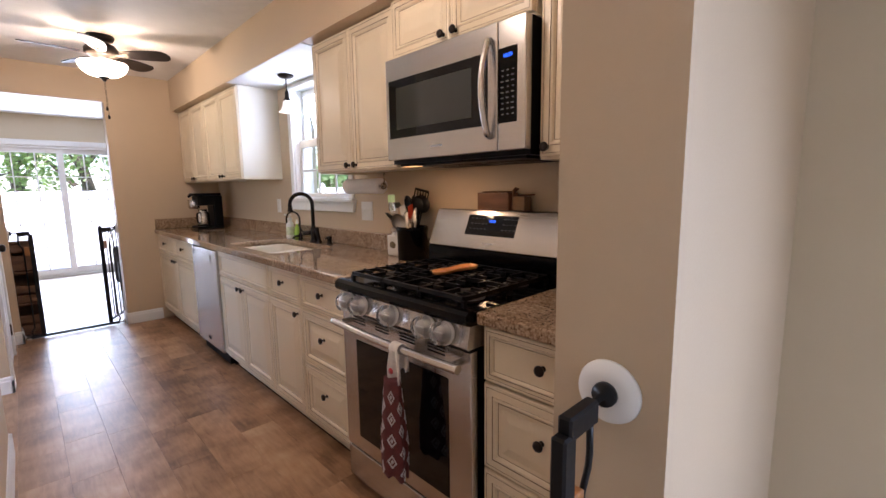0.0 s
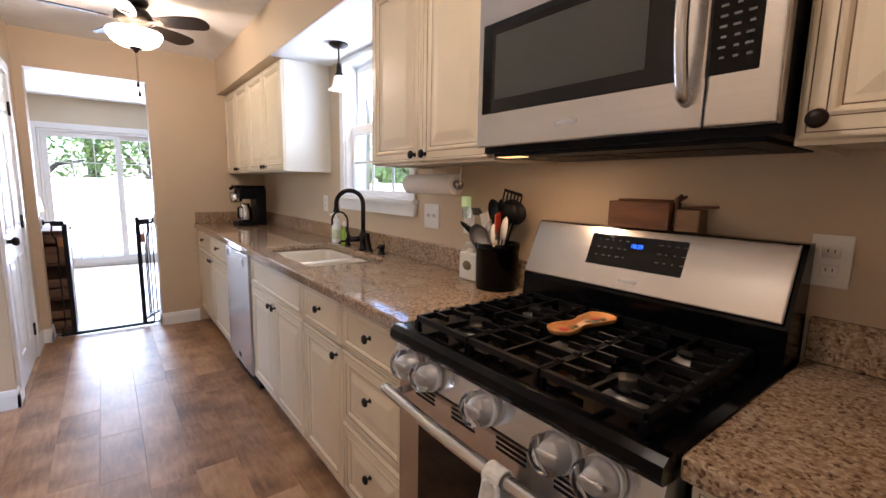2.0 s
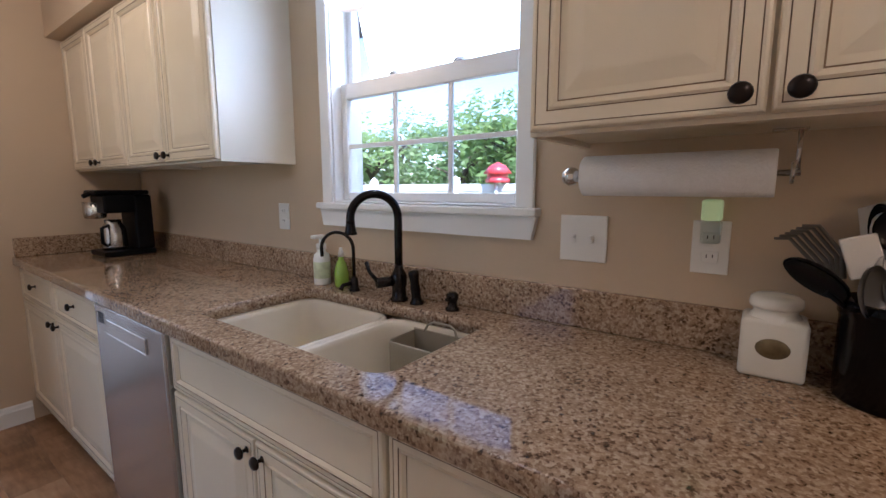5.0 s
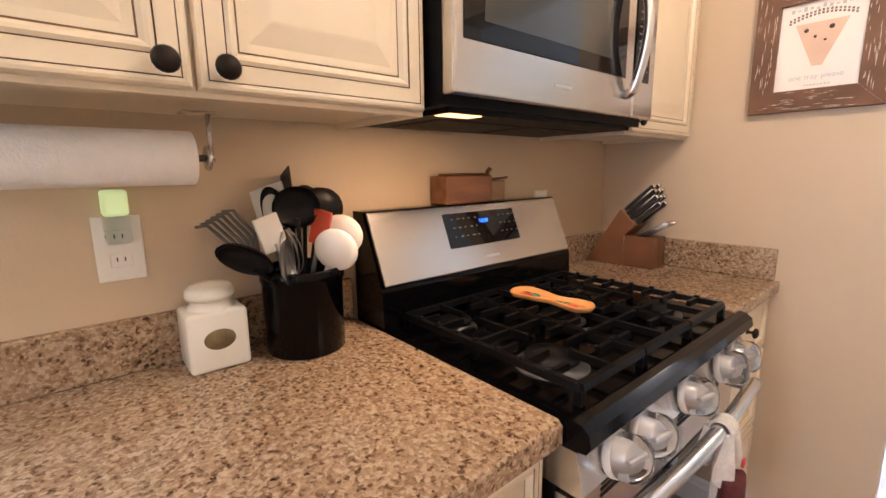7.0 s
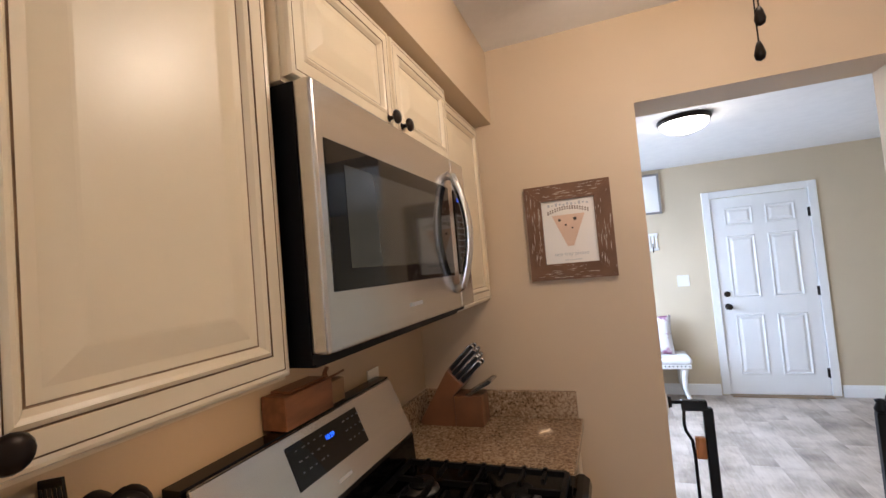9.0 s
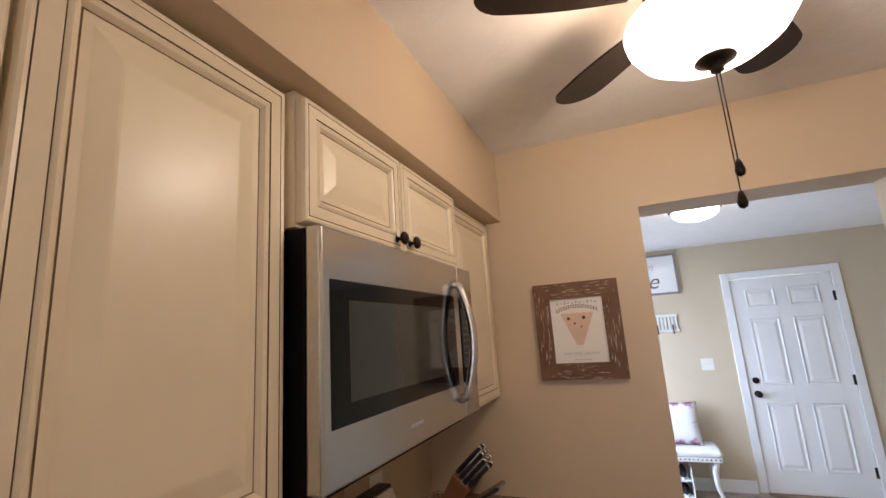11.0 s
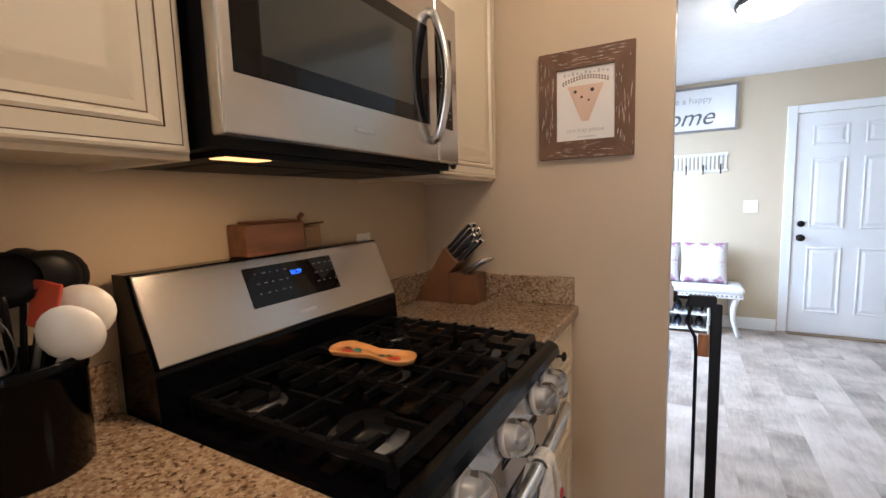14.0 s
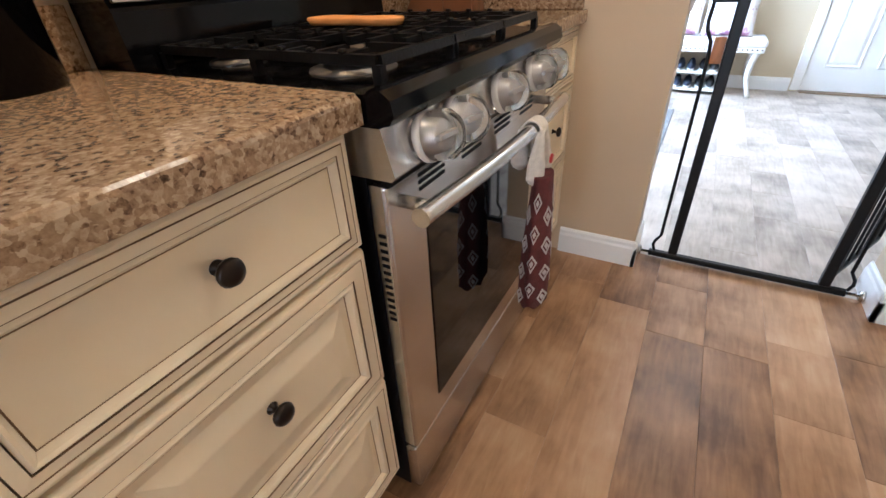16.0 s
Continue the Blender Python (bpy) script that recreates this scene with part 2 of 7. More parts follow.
def solo(name, bm, mats, label, category, group="", kind=""):
    """One mesh that is a whole thing, with its origin at its base."""
    ob = part(name, bm, mats)
    co = [v.co for v in ob.data.vertices]
    c = Vector(((min(v.x for v in co) + max(v.x for v in co)) / 2, (min(v.y for v in co) + max(v.y for v in co)) / 2, min(v.z for v in co)))
    ob.data.transform(Matrix.Translation(-c))
    ob.location = c
    return tagged(ob, label, category, group, kind)


def structure(name, boxes, mat, label="", bevel=0.0):
    bm = bmesh.new()
    for a, b in boxes:
        box(bm, a, b, bevel)
    ob = part(name, bm, mat)
    return tagged(ob, label, "", "", "structure")


# ---- the shell ----
CEIL_Z, SOFF_Z, SOFF_X = 2.46, 2.15, -0.40
XL, YF = -1.795, 4.90          # passage-side wall face, far end wall face
OPEN_R, OPEN_L, OPEN_T, OPEN_D = -0.948, -1.735, 2.122, 0.20   # doorway to the entry
FAR_R, FAR_L, FAR_T, FAR_D = -0.955, -1.735, 2.18, 0.15        # doorway to the sunroom
WY0, WY1, WZ0, WZ1 = 2.165, 2.990, 1.262, 2.12                # rough window opening
EY, EX0, EX1 = -3.52, -4.0, 0.10                              # entry room
SY, SX0, SX1 = 8.80, -3.4, 1.2                                 # sunroom
structure("floor", [((EX0 - 0.2, EY - 0.2, -0.15), (SX1 + 0.2, SY + 0.2, -0.009))], SUB, "dark subfloor under wood-look planks")
structure("wall_east", [((0, 0, 0), (0.16, WY0, CEIL_Z)), ((0, WY1, 0), (0.16, YF, CEIL_Z)), ((0, WY0, 0), (0.16, WY1, WZ0)), ((0, WY0, WZ1), (0.16, WY1, CEIL_Z))], WALL, "tan painted kitchen wall behind the counter")
structure("wall_south", [((OPEN_R, -OPEN_D, 0), (EX1 + 0.12, 0, CEIL_Z)), ((OPEN_L, -OPEN_D, OPEN_T), (OPEN_R, 0, CEIL_Z)), ((EX0, -OPEN_D, 0), (OPEN_L, 0, CEIL_Z))], WALL, "tan painted wall with the doorway to the entry")
structure("wall_north", [((FAR_R, YF, 0), (0.16, YF + FAR_D, CEIL_Z)), ((FAR_L, YF, FAR_T), (FAR_R, YF + FAR_D, CEIL_Z)), ((-2.9, YF, 0), (FAR_L, YF + FAR_D, CEIL_Z))], WALL, "tan painted wall with the doorway to the sunroom")
DY0, DY1, DZ = 3.74, 4.52, 2.06
structure("wall_west", [((XL - 0.12, 0, 0), (XL, 2.62, CEIL_Z)), ((XL - 1.0, 3.62, 0), (XL, 3.70, CEIL_Z)), ((XL - 0.12, 3.70, 0), (XL, DY0, CEIL_Z)), ((XL - 0.12, DY1, 0), (XL, YF, CEIL_Z)), ((XL - 0.12, DY0, DZ), (XL, DY1, CEIL_Z))], WALL, "tan painted passage wall")
# The west opening is added, unseen, to let sky light onto the base cabinets.
structure("wall_alcove", [((XL - 1.1, 2.5, 0), (XL - 1.0, 2.66, CEIL_Z)), ((XL - 1.1, 3.58, 0), (XL - 1.0, 3.72, CEIL_Z)), ((XL - 1.1, 2.66, 2.06), (XL - 1.0, 3.58, CEIL_Z)), ((XL - 1.0, 2.52, 0), (XL - 0.12, 2.62, CEIL_Z)), ((XL - 0.9, 3.70, 0), (XL - 0.8, YF, CEIL_Z))], WALL, "tan painted alcove wall with an added, unseen opening for sky light")
structure("soffit", [((SOFF_X, 0, SOFF_Z), (0, YF, CEIL_Z))], WALL, "tan painted soffit above the wall cabinets")
structure("soffit_underside", [((SOFF_X + 0.002, 1.995, SOFF_Z - 0.006), (-0.001, 3.215, SOFF_Z - 0.001))], CEIL, "white painted soffit underside above the sink")
structure("ceiling", [((-3.0, 0, CEIL_Z), (0.16, YF + FAR_D, CEIL_Z + 0.1))], CEIL, "white textured kitchen ceiling")
structure("ceiling_entry", [((EX0 - 0.1, EY - 0.1, 2.44), (EX1 + 0.1, -OPEN_D, 2.56))], CEIL, "white entry ceiling")
structure("ceiling_sunroom", [((SX0 - 0.1, YF + FAR_D, 2.52), (SX1 + 0.1, SY + 0.1, 2.62))], CEIL, "white sunroom ceiling")
EWZ0, EWZ1, EWY0, EWY1 = 0.75, 2.1, -3.15, -1.45
EDX0, EDX1, EDZ = -1.85, -2.70, 2.055
structure("wall_entry_west", [((EX0 - 0.15, EY, 0), (EX0, 0, 2.44))], ENTRY, "beige entry side wall")
structure("wall_entry_south", [((EDX0, EY - 0.15, 0), (EX1, EY, 2.44)), ((EX0 - 0.15, EY - 0.15, 0), (EDX1, EY, 2.44)), ((EDX1, EY - 0.15, EDZ), (EDX0, EY, 2.44))], ENTRY, "beige entry wall with a white door")
structure("wall_entry_east", [((EX1, EY, 0), (EX1 + 0.15, EWY0, 2.44)), ((EX1, EWY1, 0), (EX1 + 0.15, -OPEN_D, 2.44)), ((EX1, EWY0, 0), (EX1 + 0.15, EWY1, EWZ0)), ((EX1, EWY0, EWZ1), (EX1 + 0.15, EWY1, 2.44))], ENTRY, "beige entry wall with a window")
SLX0, SLX1, SLZ = -2.02, -0.16, 2.06
structure("wall_sunroom_north", [((SX0, SY, 0), (SLX0, SY + 0.15, 2.52)), ((SLX1, SY, 0), (SX1, SY + 0.15, 2.52)), ((SLX0, SY, SLZ), (SLX1, SY + 0.15, 2.52))], ENTRY, "beige sunroom wall around a sliding door")
structure("wall_sunroom_sides", [((SX0 - 0.1, YF + FAR_D, 0), (SX0, SY + 0.15, 2.52)), ((SX1, YF + FAR_D, 0), (SX1 + 0.1, SY + 0.15, 2.52)), ((SX0, YF + 0.02, 0), (-2.9, YF + FAR_D, 2.52)), ((0.16, YF + 0.02, 0), (SX1, YF + FAR_D, 2.52))], ENTRY, "beige sunroom side walls")


def baseboard(x0, y0, x1, y1, nx, ny, h=0.115):
    """A moulded skirting board along a wall, standing out towards (nx, ny)."""
    bm = bmesh.new()
    prof = ((0.0005, 0), (0.014, 0), (0.014, h * 0.72), (0.010, h * 0.8), (0.009, h * 0.92), (0.004, h), (0.0005, h))
    a = [bm.verts.new((x0 + nx * d, y0 + ny * d, z)) for d, z in prof]
    b = [bm.verts.new((x1 + nx * d, y1 + ny * d, z)) for d, z in prof]
    for i in range(len(prof)):
        j = (i + 1) % len(prof)
        bm.faces.new((a[i], a[j], b[j], b[i]))
    bm.faces.new(a[::-1])
    bm.faces.new(b)
    tagged(part("baseboard", bm, TRIM), "white painted baseboard", "", "", "structure")


for row in ((-0.645, 0, OPEN_R - 0.014, 0, 0, 1), (OPEN_R, 0.014, OPEN_R, -OPEN_D - 0.014, -1, 0), (OPEN_L, 0.014, OPEN_L, -OPEN_D - 0.014, 1, 0), (OPEN_L + 0.014, 0, XL, 0, 0, 1),
            (XL, 0.014, XL, 2.634, 1, 0), (XL + 0.014, 2.62, XL - 1.0, 2.62, 0, 1), (XL - 1.0, 3.62, XL + 0.014, 3.62, 0, -1), (XL, 3.606, XL, 3.68, 1, 0), (XL, 4.59, XL, YF, 1, 0),
            (FAR_L + 0.014, YF, XL + 0.014, YF, 0, -1), (FAR_R - 0.014, YF, -0.65, YF, 0, -1), (FAR_R, YF - 0.014, FAR_R, YF + FAR_D, -1, 0), (FAR_L, YF - 0.014, FAR_L, YF + FAR_D, 1, 0),
            (EDX0 + 0.08, EY, EX1, EY, 0, 1), (EX0, EY, EDX1 - 0.08, EY, 0, 1), (EX1, EY, EX1, -OPEN_D, -1, 0), (SX0, SY, SLX0 - 0.1, SY, 0, -1), (SLX1 + 0.1, SY, SX1, SY, 0, -1), (OPEN_R, -OPEN_D, EX1, -OPEN_D, 0, -1)):
    baseboard(*row)


# ---- cabinets ----
def panel(bm, y0, y1, z0, z1, x, t=0.02, flat=False):
    """A raised-panel front on the plane x, facing -x, with glazed grooves (slot 1)."""
    w = min(y1 - y0, z1 - z0)
    k = min(1.0, w / 0.26)
    rings = [(0, 0, 0), (0, t * 0.6, 0), (0.003, t * 0.92, 0), (0.007, t, 0), (0.0115, t - 0.001, 0), (0.0124, t - 0.003, 1), (0.0133, t - 0.001, 1), (0.036 * k, t, 0), (0.0369 * k, t - 0.0035, 1), (0.0380 * k, t - 0.0015, 1), (0.043 * k, t + 0.0015, 0), (0.048 * k, t - 0.001, 0), (0.0535 * k, t - 0.0085, 0), (0.0548 * k, t - 0.0095, 1), (0.0560 * k, t - 0.0085, 1)]
    rings += [(0.062 * k, t - 0.0085, 0)] if flat else [(0.068 * k, t - 0.0085, 0), (0.098 * k, t - 0.0015, 0), (0.102 * k, t - 0.001, 0)]
    prev = None
    for inset, d, slot in rings:
        r = [bm.verts.new((x - d, a, b)) for a, b in ((y0 + inset, z0 + inset), (y1 - inset, z0 + inset), (y1 - inset, z1 - inset), (y0 + inset, z1 - inset))]
        if prev:
            for i in range(4):
                f = bm.faces.new((prev[i], prev[(i + 1) % 4], r[(i + 1) % 4], r[i]))
                f.material_index = slot
        else:
            bm.faces.new(r)
        prev = r
    bm.faces.new(prev)
    return bm


def knob(parent, x, y, z, s=1.0):
    bm = bmesh.new()
    m = Matrix.Translation((x, y, z)) @ Matrix.Rotation(radians(-90), 4, "Y")
    lathe(bm, [(0, -0.001), (0.009 * s, 0), (0.009 * s, 0.002), (0.005 * s, 0.005), (0.0045 * s, 0.013), (0.009 * s, 0.016), (0.0155 * s, 0.019), (0.0165 * s, 0.023), (0.0135 * s, 0.028), (0.006 * s, 0.0305), (0, 0.031)], m, 16)
    part("knob", bm, KNOB, parent, "dark bronze round knob")


BASE_X, UP_X = -0.612, -0.318


def base_cabinet(y0, y1, fronts, label, hollow=False):
    """fronts: (kind, y0, y1, z0, z1, knob y, knob z)"""
    t = thing("base_cabinet", (BASE_X / 2, (y0 + y1) / 2, 0), label, "cabinet", "base cabinets under the counter")
    bm = bmesh.new()
    if hollow:
        box(bm, (-0.03, y0 + 0.001, 0.10), (BASE_X, y1 - 0.001, 0.64))
        box(bm, (BASE_X + 0.018, y0 + 0.001, 0.64), (BASE_X, y1 - 0.001, 0.903))
        for y in (y0 + 0.001, y1 - 0.019):
            box(bm, (-0.03, y, 0.64), (BASE_X + 0.018, y + 0.018, 0.903))
    else:
        box(bm, (-0.03, y0 + 0.001, 0.10), (BASE_X, y1 - 0.001, 0.903))
    box(bm, (-0.03, y0 + 0.001, 0.0), (BASE_X + 0.07, y1 - 0.001, 0.10))
    part("body", bm, CREAM, t)
    for kind, a, b, c, d, ky, kz in fronts:
        f = part(kind, panel(bmesh.new(), a, b, c, d, BASE_X, flat=(d - c) < 0.2), [CREAM, GLAZE], t)
        if ky:
            knob(f, BASE_X - 0.018, ky, kz)


def drawers(y0, y1):
    a, b, m = y0 + 0.006, y1 - 0.006, (y0 + y1) / 2
    return [("drawer_front", a, b, 0.722, 0.898, m, 0.822), ("drawer_front", a, b, 0.428, 0.714, m, 0.598), ("drawer_front", a, b, 0.128, 0.420, m, 0.308)]


base_cabinet(0.004, 0.452, drawers(0.004, 0.452), "cream glazed three-drawer base cabinet beside the range")
base_cabinet(1.236, 1.697, drawers(1.236, 1.697), "cream glazed three-drawer base cabinet beside the range")
base_cabinet(1.697, 2.107, [("drawer_front", 1.703, 2.101, 0.722, 0.898, 1.902, 0.822), ("door", 1.703, 2.101, 0.128, 0.714, 1.735, 0.678)], "cream glazed base cabinet with a drawer over a door")
base_cabinet(2.107, 2.992, [("false_front", 2.113, 2.986, 0.722, 0.898, 0, 0), ("door", 2.113, 2.546, 0.128, 0.714, 2.515, 0.678), ("door", 2.552, 2.986, 0.128, 0.714, 2.583, 0.678)], "cream glazed sink base cabinet with two doors", True)
base_cabinet(3.605, YF - 0.004, [("drawer_front", 3.611, 4.25, 0.722, 0.898, 3.93, 0.822), ("drawer_front", 4.256, YF - 0.01, 0.722, 0.898, 4.57, 0.822), ("door", 3.611, 4.25, 0.128, 0.714, 4.21, 0.678), ("door", 4.256, YF - 0.01, 0.128, 0.714, 4.295, 0.678)], "cream glazed base cabinet with two drawers over two doors")


def wall_cabinet(y0, y1, z0, z1, doors, label, depth=UP_X, side=False):
    t = thing("wall_cabinet", (depth / 2, (y0 + y1) / 2, z0), label, "cabinet", "wall cabinets")
    bm = bmesh.new()
    box(bm, (-0.001, y0 + 0.001, z0 + 0.012), (depth, y1 - 0.001, z1))
    paint = CREAM_DAYLIT if side else CREAM
    body = part("body", bm, paint, t)
    for a, b in (((-0.001, y0 + 0.001), (depth, y0 + 0.019)), ((-0.001, y1 - 0.019), (depth, y1 - 0.001)), ((depth + 0.02, y0 + 0.0195), (depth, y1 - 0.0195))):
        bm = bmesh.new()
        box(bm, (*a, z0), (*b, z0 + 0.0118))
        part("bottom_rail", bm, paint, body)
    for a, b, ky, kz in doors:
        f = part("door", panel(bmesh.new(), a, b, z0 + 0.008, z1 - 0.012, depth), [CREAM, GLAZE], t)
        knob(f, depth - 0.018, ky, kz)


UZ = 1.418
wall_cabinet(0.004, 0.455, UZ, SOFF_Z, [(0.012, 0.448, 0.418, UZ + 0.04)], "cream glazed single-door wall cabinet beside the microwave")
wall_cabinet(0.457, 1.219, 1.888, SOFF_Z, [(0.463, 0.843, 0.812, 1.922), (0.849, 1.213, 0.88, 1.922)], "short cream glazed two-door cabinet above the microwave", -0.345)
wall_cabinet(1.222, 1.992, UZ, SOFF_Z, [(1.230, 1.604, 1.572, UZ + 0.036), (1.610, 1.986, 1.642, UZ + 0.036)], "cream glazed two-door wall cabinet beside the window")
wall_cabinet(3.22, 4.07, UZ, SOFF_Z, [(3.226, 3.642, 3.61, UZ + 0.036), (3.648, 4.064, 3.68, UZ + 0.036)], "cream glazed two-door wall cabinet with window daylight painted into its pale side", side=True)
wall_cabinet(4.07, YF - 0.002, UZ, SOFF_Z, [(4.076, 4.48, 4.448, UZ + 0.036), (4.486, YF - 0.008, 4.518, UZ + 0.036)], "cream glazed two-door wall cabinet in the corner")


# ---- worktops ----
CT, CB, CX = 0.945, 0.905, -0.652
SK = (2.19, 2.975, -0.555, -0.135)


def worktop(name, y0, y1, hole, label):
    bm = bmesh.new()
    if hole:
        h0, h1, hx0, hx1 = hole
        o = [(-0.001, y1), (CX, y1), (CX, y0), (-0.001, y0)]
        rad, i = 0.055, []
        for cx, cy, a0 in ((hx1 - rad, h1 - rad, 0), (hx0 + rad, h1 - rad, 90), (hx0 + rad, h0 + rad, 180), (hx1 - rad, h0 + rad, 270)):
            i += [(cx + rad * math.cos(radians(a0 + a)), cy + rad * math.sin(radians(a0 + a))) for a in range(0, 91, 15)]
        lip = [(x + (0.004 if x > (hx0 + hx1) / 2 else -0.004), y + (0.004 if y > (h0 + h1) / 2 else -0.004)) for x, y in i]
        loops = []
        for z, ring in ((CT, lip), (CT - 0.004, i), (CB, i)):
            loops.append([bm.verts.new((*p, z)) for p in ring])
        n = len(i)
        for a, b in zip(loops, loops[1:]):
            for k in range(n):
                bm.faces.new((a[k], a[(k + 1) % n], b[(k + 1) % n], b[k])).smooth = True
        outer = []
        for z, ring in ((CT, loops[0]), (CB, loops[2])):
            ov = [bm.verts.new((*p, z)) for p in o]
            for c in range(4):
                for k in range(6):
                    bm.faces.new((ov[c], ring[c * 7 + k], ring[c * 7 + k + 1]))
                bm.faces.new((ov[c], ring[c * 7 + 6], ring[(c * 7 + 7) % n], ov[(c + 1) % 4]))
            outer.append(ov)
        for c in range(4):
            bm.faces.new((outer[0][c], outer[0][(c + 1) % 4], outer[1][(c + 1) % 4], outer[1][c]))
        bmesh.ops.recalc_face_normals(bm, faces=bm.faces)
        front = [e for e in bm.edges if all(abs(v.co.x - CX) < 1e-5 and abs(v.co.z - CT) < 1e-5 for v in e.verts)]
        bmesh.ops.bevel(bm, geom=front, offset=0.009, segments=3, profile=0.5, affect="EDGES")
    else:
        box(bm, (CX, y0, CB), (-0.001, y1, CT), 0.006, 2)
    w = part("worktop", bm, GRANITE)
    w.name = name
    return tagged(w, label, "worktop")


long_top = worktop("worktop", 1.2275, YF - 0.001, SK, "brown speckled granite worktop with a cut-out sink")
short_top = worktop("worktop", 0.001, 0.4575, None, "short brown speckled granite worktop beside the range")


def splash(boxes, label):
    bm = bmesh.new()
    for a, b in boxes:
        box(bm, a, b, 0.003)
    solo("backsplash", bm, GRANITE, label, "backsplash")


BS = 1.05
splash([((-0.022, 1.2275, CT), (-0.001, YF - 0.001, BS))], "low brown granite backsplash along the sink wall")
splash([((CX + 0.01, YF - 0.022, CT), (-0.024, YF - 0.001, BS))], "low brown granite backsplash return on the end wall")
splash([((-0.022, 0.024, CT), (-0.001, 0.4575, BS))], "low brown granite backsplash beside the range")
splash([((CX + 0.015, 0.001, CT), (-0.001, 0.022, BS))], "low brown granite backsplash return beside the knife block")


# ---- sink ----
def bowl_mesh(bm, x0, x1, y0, y1, top, bottom, r=0.05):
    def ring(inset, z, rad):
        out = []
        for cx, cy, a0 in ((x1 - inset - rad, y1 - inset - rad, 0), (x0 + inset + rad, y1 - inset - rad, 90), (x0 + inset + rad, y0 + inset + rad, 180), (x1 - inset - rad, y0 + inset + rad, 270)):
            out += [bm.verts.new((cx + rad * math.cos(radians(a0 + a)), cy + rad * math.sin(radians(a0 + a)), z)) for a in (0, 22, 45, 68, 90)]
        return out
    rings = [ring(-0.008, top - 0.014, r), ring(-0.004, top - 0.003, r), ring(0.003, top, r), ring(0.009, top - 0.006, r), ring(0.013, top - 0.02, r), ring(0.024, bottom + 0.05, r), ring(0.034, bottom + 0.018, r), ring(0.055, bottom + 0.003, r), ring(0.085, bottom, r * 0.6)]
    for a, b in zip(rings, rings[1:]):
        n = len(a)
        for i in range(n):
            bm.faces.new((a[i], a[(i + 1) % n], b[(i + 1) % n], b[i])).smooth = True
    bm.faces.new(rings[-1])


sink = thing("kitchen_sink", (-0.345, 2.58, 0.68), "cream enamelled double-bowl undermount sink", "sink")
for a, b, bot in ((SK[0] - 0.006, 2.538, 0.70), (2.558, SK[1] + 0.006, 0.69)):
    bm = bmesh.new()
    bowl_mesh(bm, SK[2] - 0.006, SK[3] + 0.006, a, b, CB - 0.002, bot, 0.06)
    bowl = part("bowl", bm, ENAMEL, sink)
    bm = bmesh.new()
    lathe(bm, [(0, 0.001), (0.026, 0.001), (0.030, 0.004), (0.040, 0.005), (0.043, 0.001)], Matrix.Translation((-0.34, (a + b) / 2, bot)), 24)
    part("drain", bm, STEEL_H, bowl, "round steel drain")
bm = bmesh.new()
extrude_outline(bm, [(x, 2.548 + dy, z) for x, dy, z in ((SK[2] - 0.004, -0.016, CB - 0.05), (SK[2] - 0.004, -0.010, CB - 0.012), (SK[2] - 0.004, 0.0, CB - 0.006), (SK[2] - 0.004, 0.010, CB - 0.012), (SK[2] - 0.004, 0.016, CB - 0.05))], (SK[3] - SK[2] + 0.008, 0, 0))
part("divider", bm, ENAMEL, sink)

# ---- dishwasher ----
dw = thing("dishwasher", (-0.32, 3.298, 0), "stainless steel built-in dishwasher", "dishwasher")
bm = bmesh.new()
box(bm, (-0.03, 2.998, 0.02), (-0.60, 3.599, 0.90))
part("body", bm, BLACK_M, dw)
bm = bmesh.new()
box(bm, (-0.602, 2.999, 0.115), (-0.645, 3.598, 0.895), 0.008, 3)
door = part("door", bm, STEEL, dw, "brushed stainless door")
bm = bmesh.new()
box(bm, (-0.55, 3.002, 0.0), (-0.56, 3.595, 0.112))
part("kick_plate", bm, BLACK_M, dw, "black kick plate")
bm = bmesh.new()
box(bm, (-0.6455, 3.12, 0.80), (-0.650, 3.47, 0.855), 0.004)
part("handle_recess", bm, STEEL_H, door)
bm = bmesh.new()
for i in range(6):
    box(bm, (-0.6457, 3.50, 0.83 + i * 0.007), (-0.6465, 3.56, 0.833 + i * 0.007))
part("vent", bm, BLACK_M, door)
bm = bmesh.new()
box(bm, (-0.6452, 3.27, 0.16), (-0.6462, 3.33, 0.185), 0.0004)
part("badge", bm, BLACK_M, door)

# ---- gas range ----
RY0, RY1 = 0.462, 1.223
RC = (RY0 + RY1) / 2
rng = thing("gas_range", (-0.34, RC, 0), "stainless steel gas range with black cooktop", "range")
bm = bmesh.new()
box(bm, (-0.03, RY0 + 0.004, 0.03), (-0.635, RY1 - 0.004, 0.90))
part("body", bm, BLACK_M, rng, "black side panels")
bm = bmesh.new()
prof = [(-0.05, 0.90), (-0.655, 0.90), (-0.69, 0.905), (-0.698, 0.918), (-0.694, 0.938), (-0.68, 0.948), (-0.665, 0.950), (-0.655, 0.942), (-0.06, 0.940), (-0.05, 0.942)]
extrude_outline(bm, [(x, RY0, z) for x, z in prof], (0, RY1 - RY0, 0))
part("cooktop", bm, BLACK, rng, "glossy black cooktop")
bm = bmesh.new()
prof = [(-0.60, 0.825), (-0.682, 0.825), (-0.688, 0.832), (-0.672, 0.899), (-0.60, 0.899)]
extrude_outline(bm, [(x, RY0 + 0.002, z) for x, z in prof], (0, RY1 - RY0 - 0.004, 0))
ctrl = part("control_panel", bm, STEEL, rng)
WRAP = glass("clear_knob_cover", (1, 1, 1), 0.0, 1.12)
KNOBGREY = material("satin_silver_knob", (0.42, 0.40, 0.38), 0.35, metal=0.6, vary=0.05, bump=0.0)
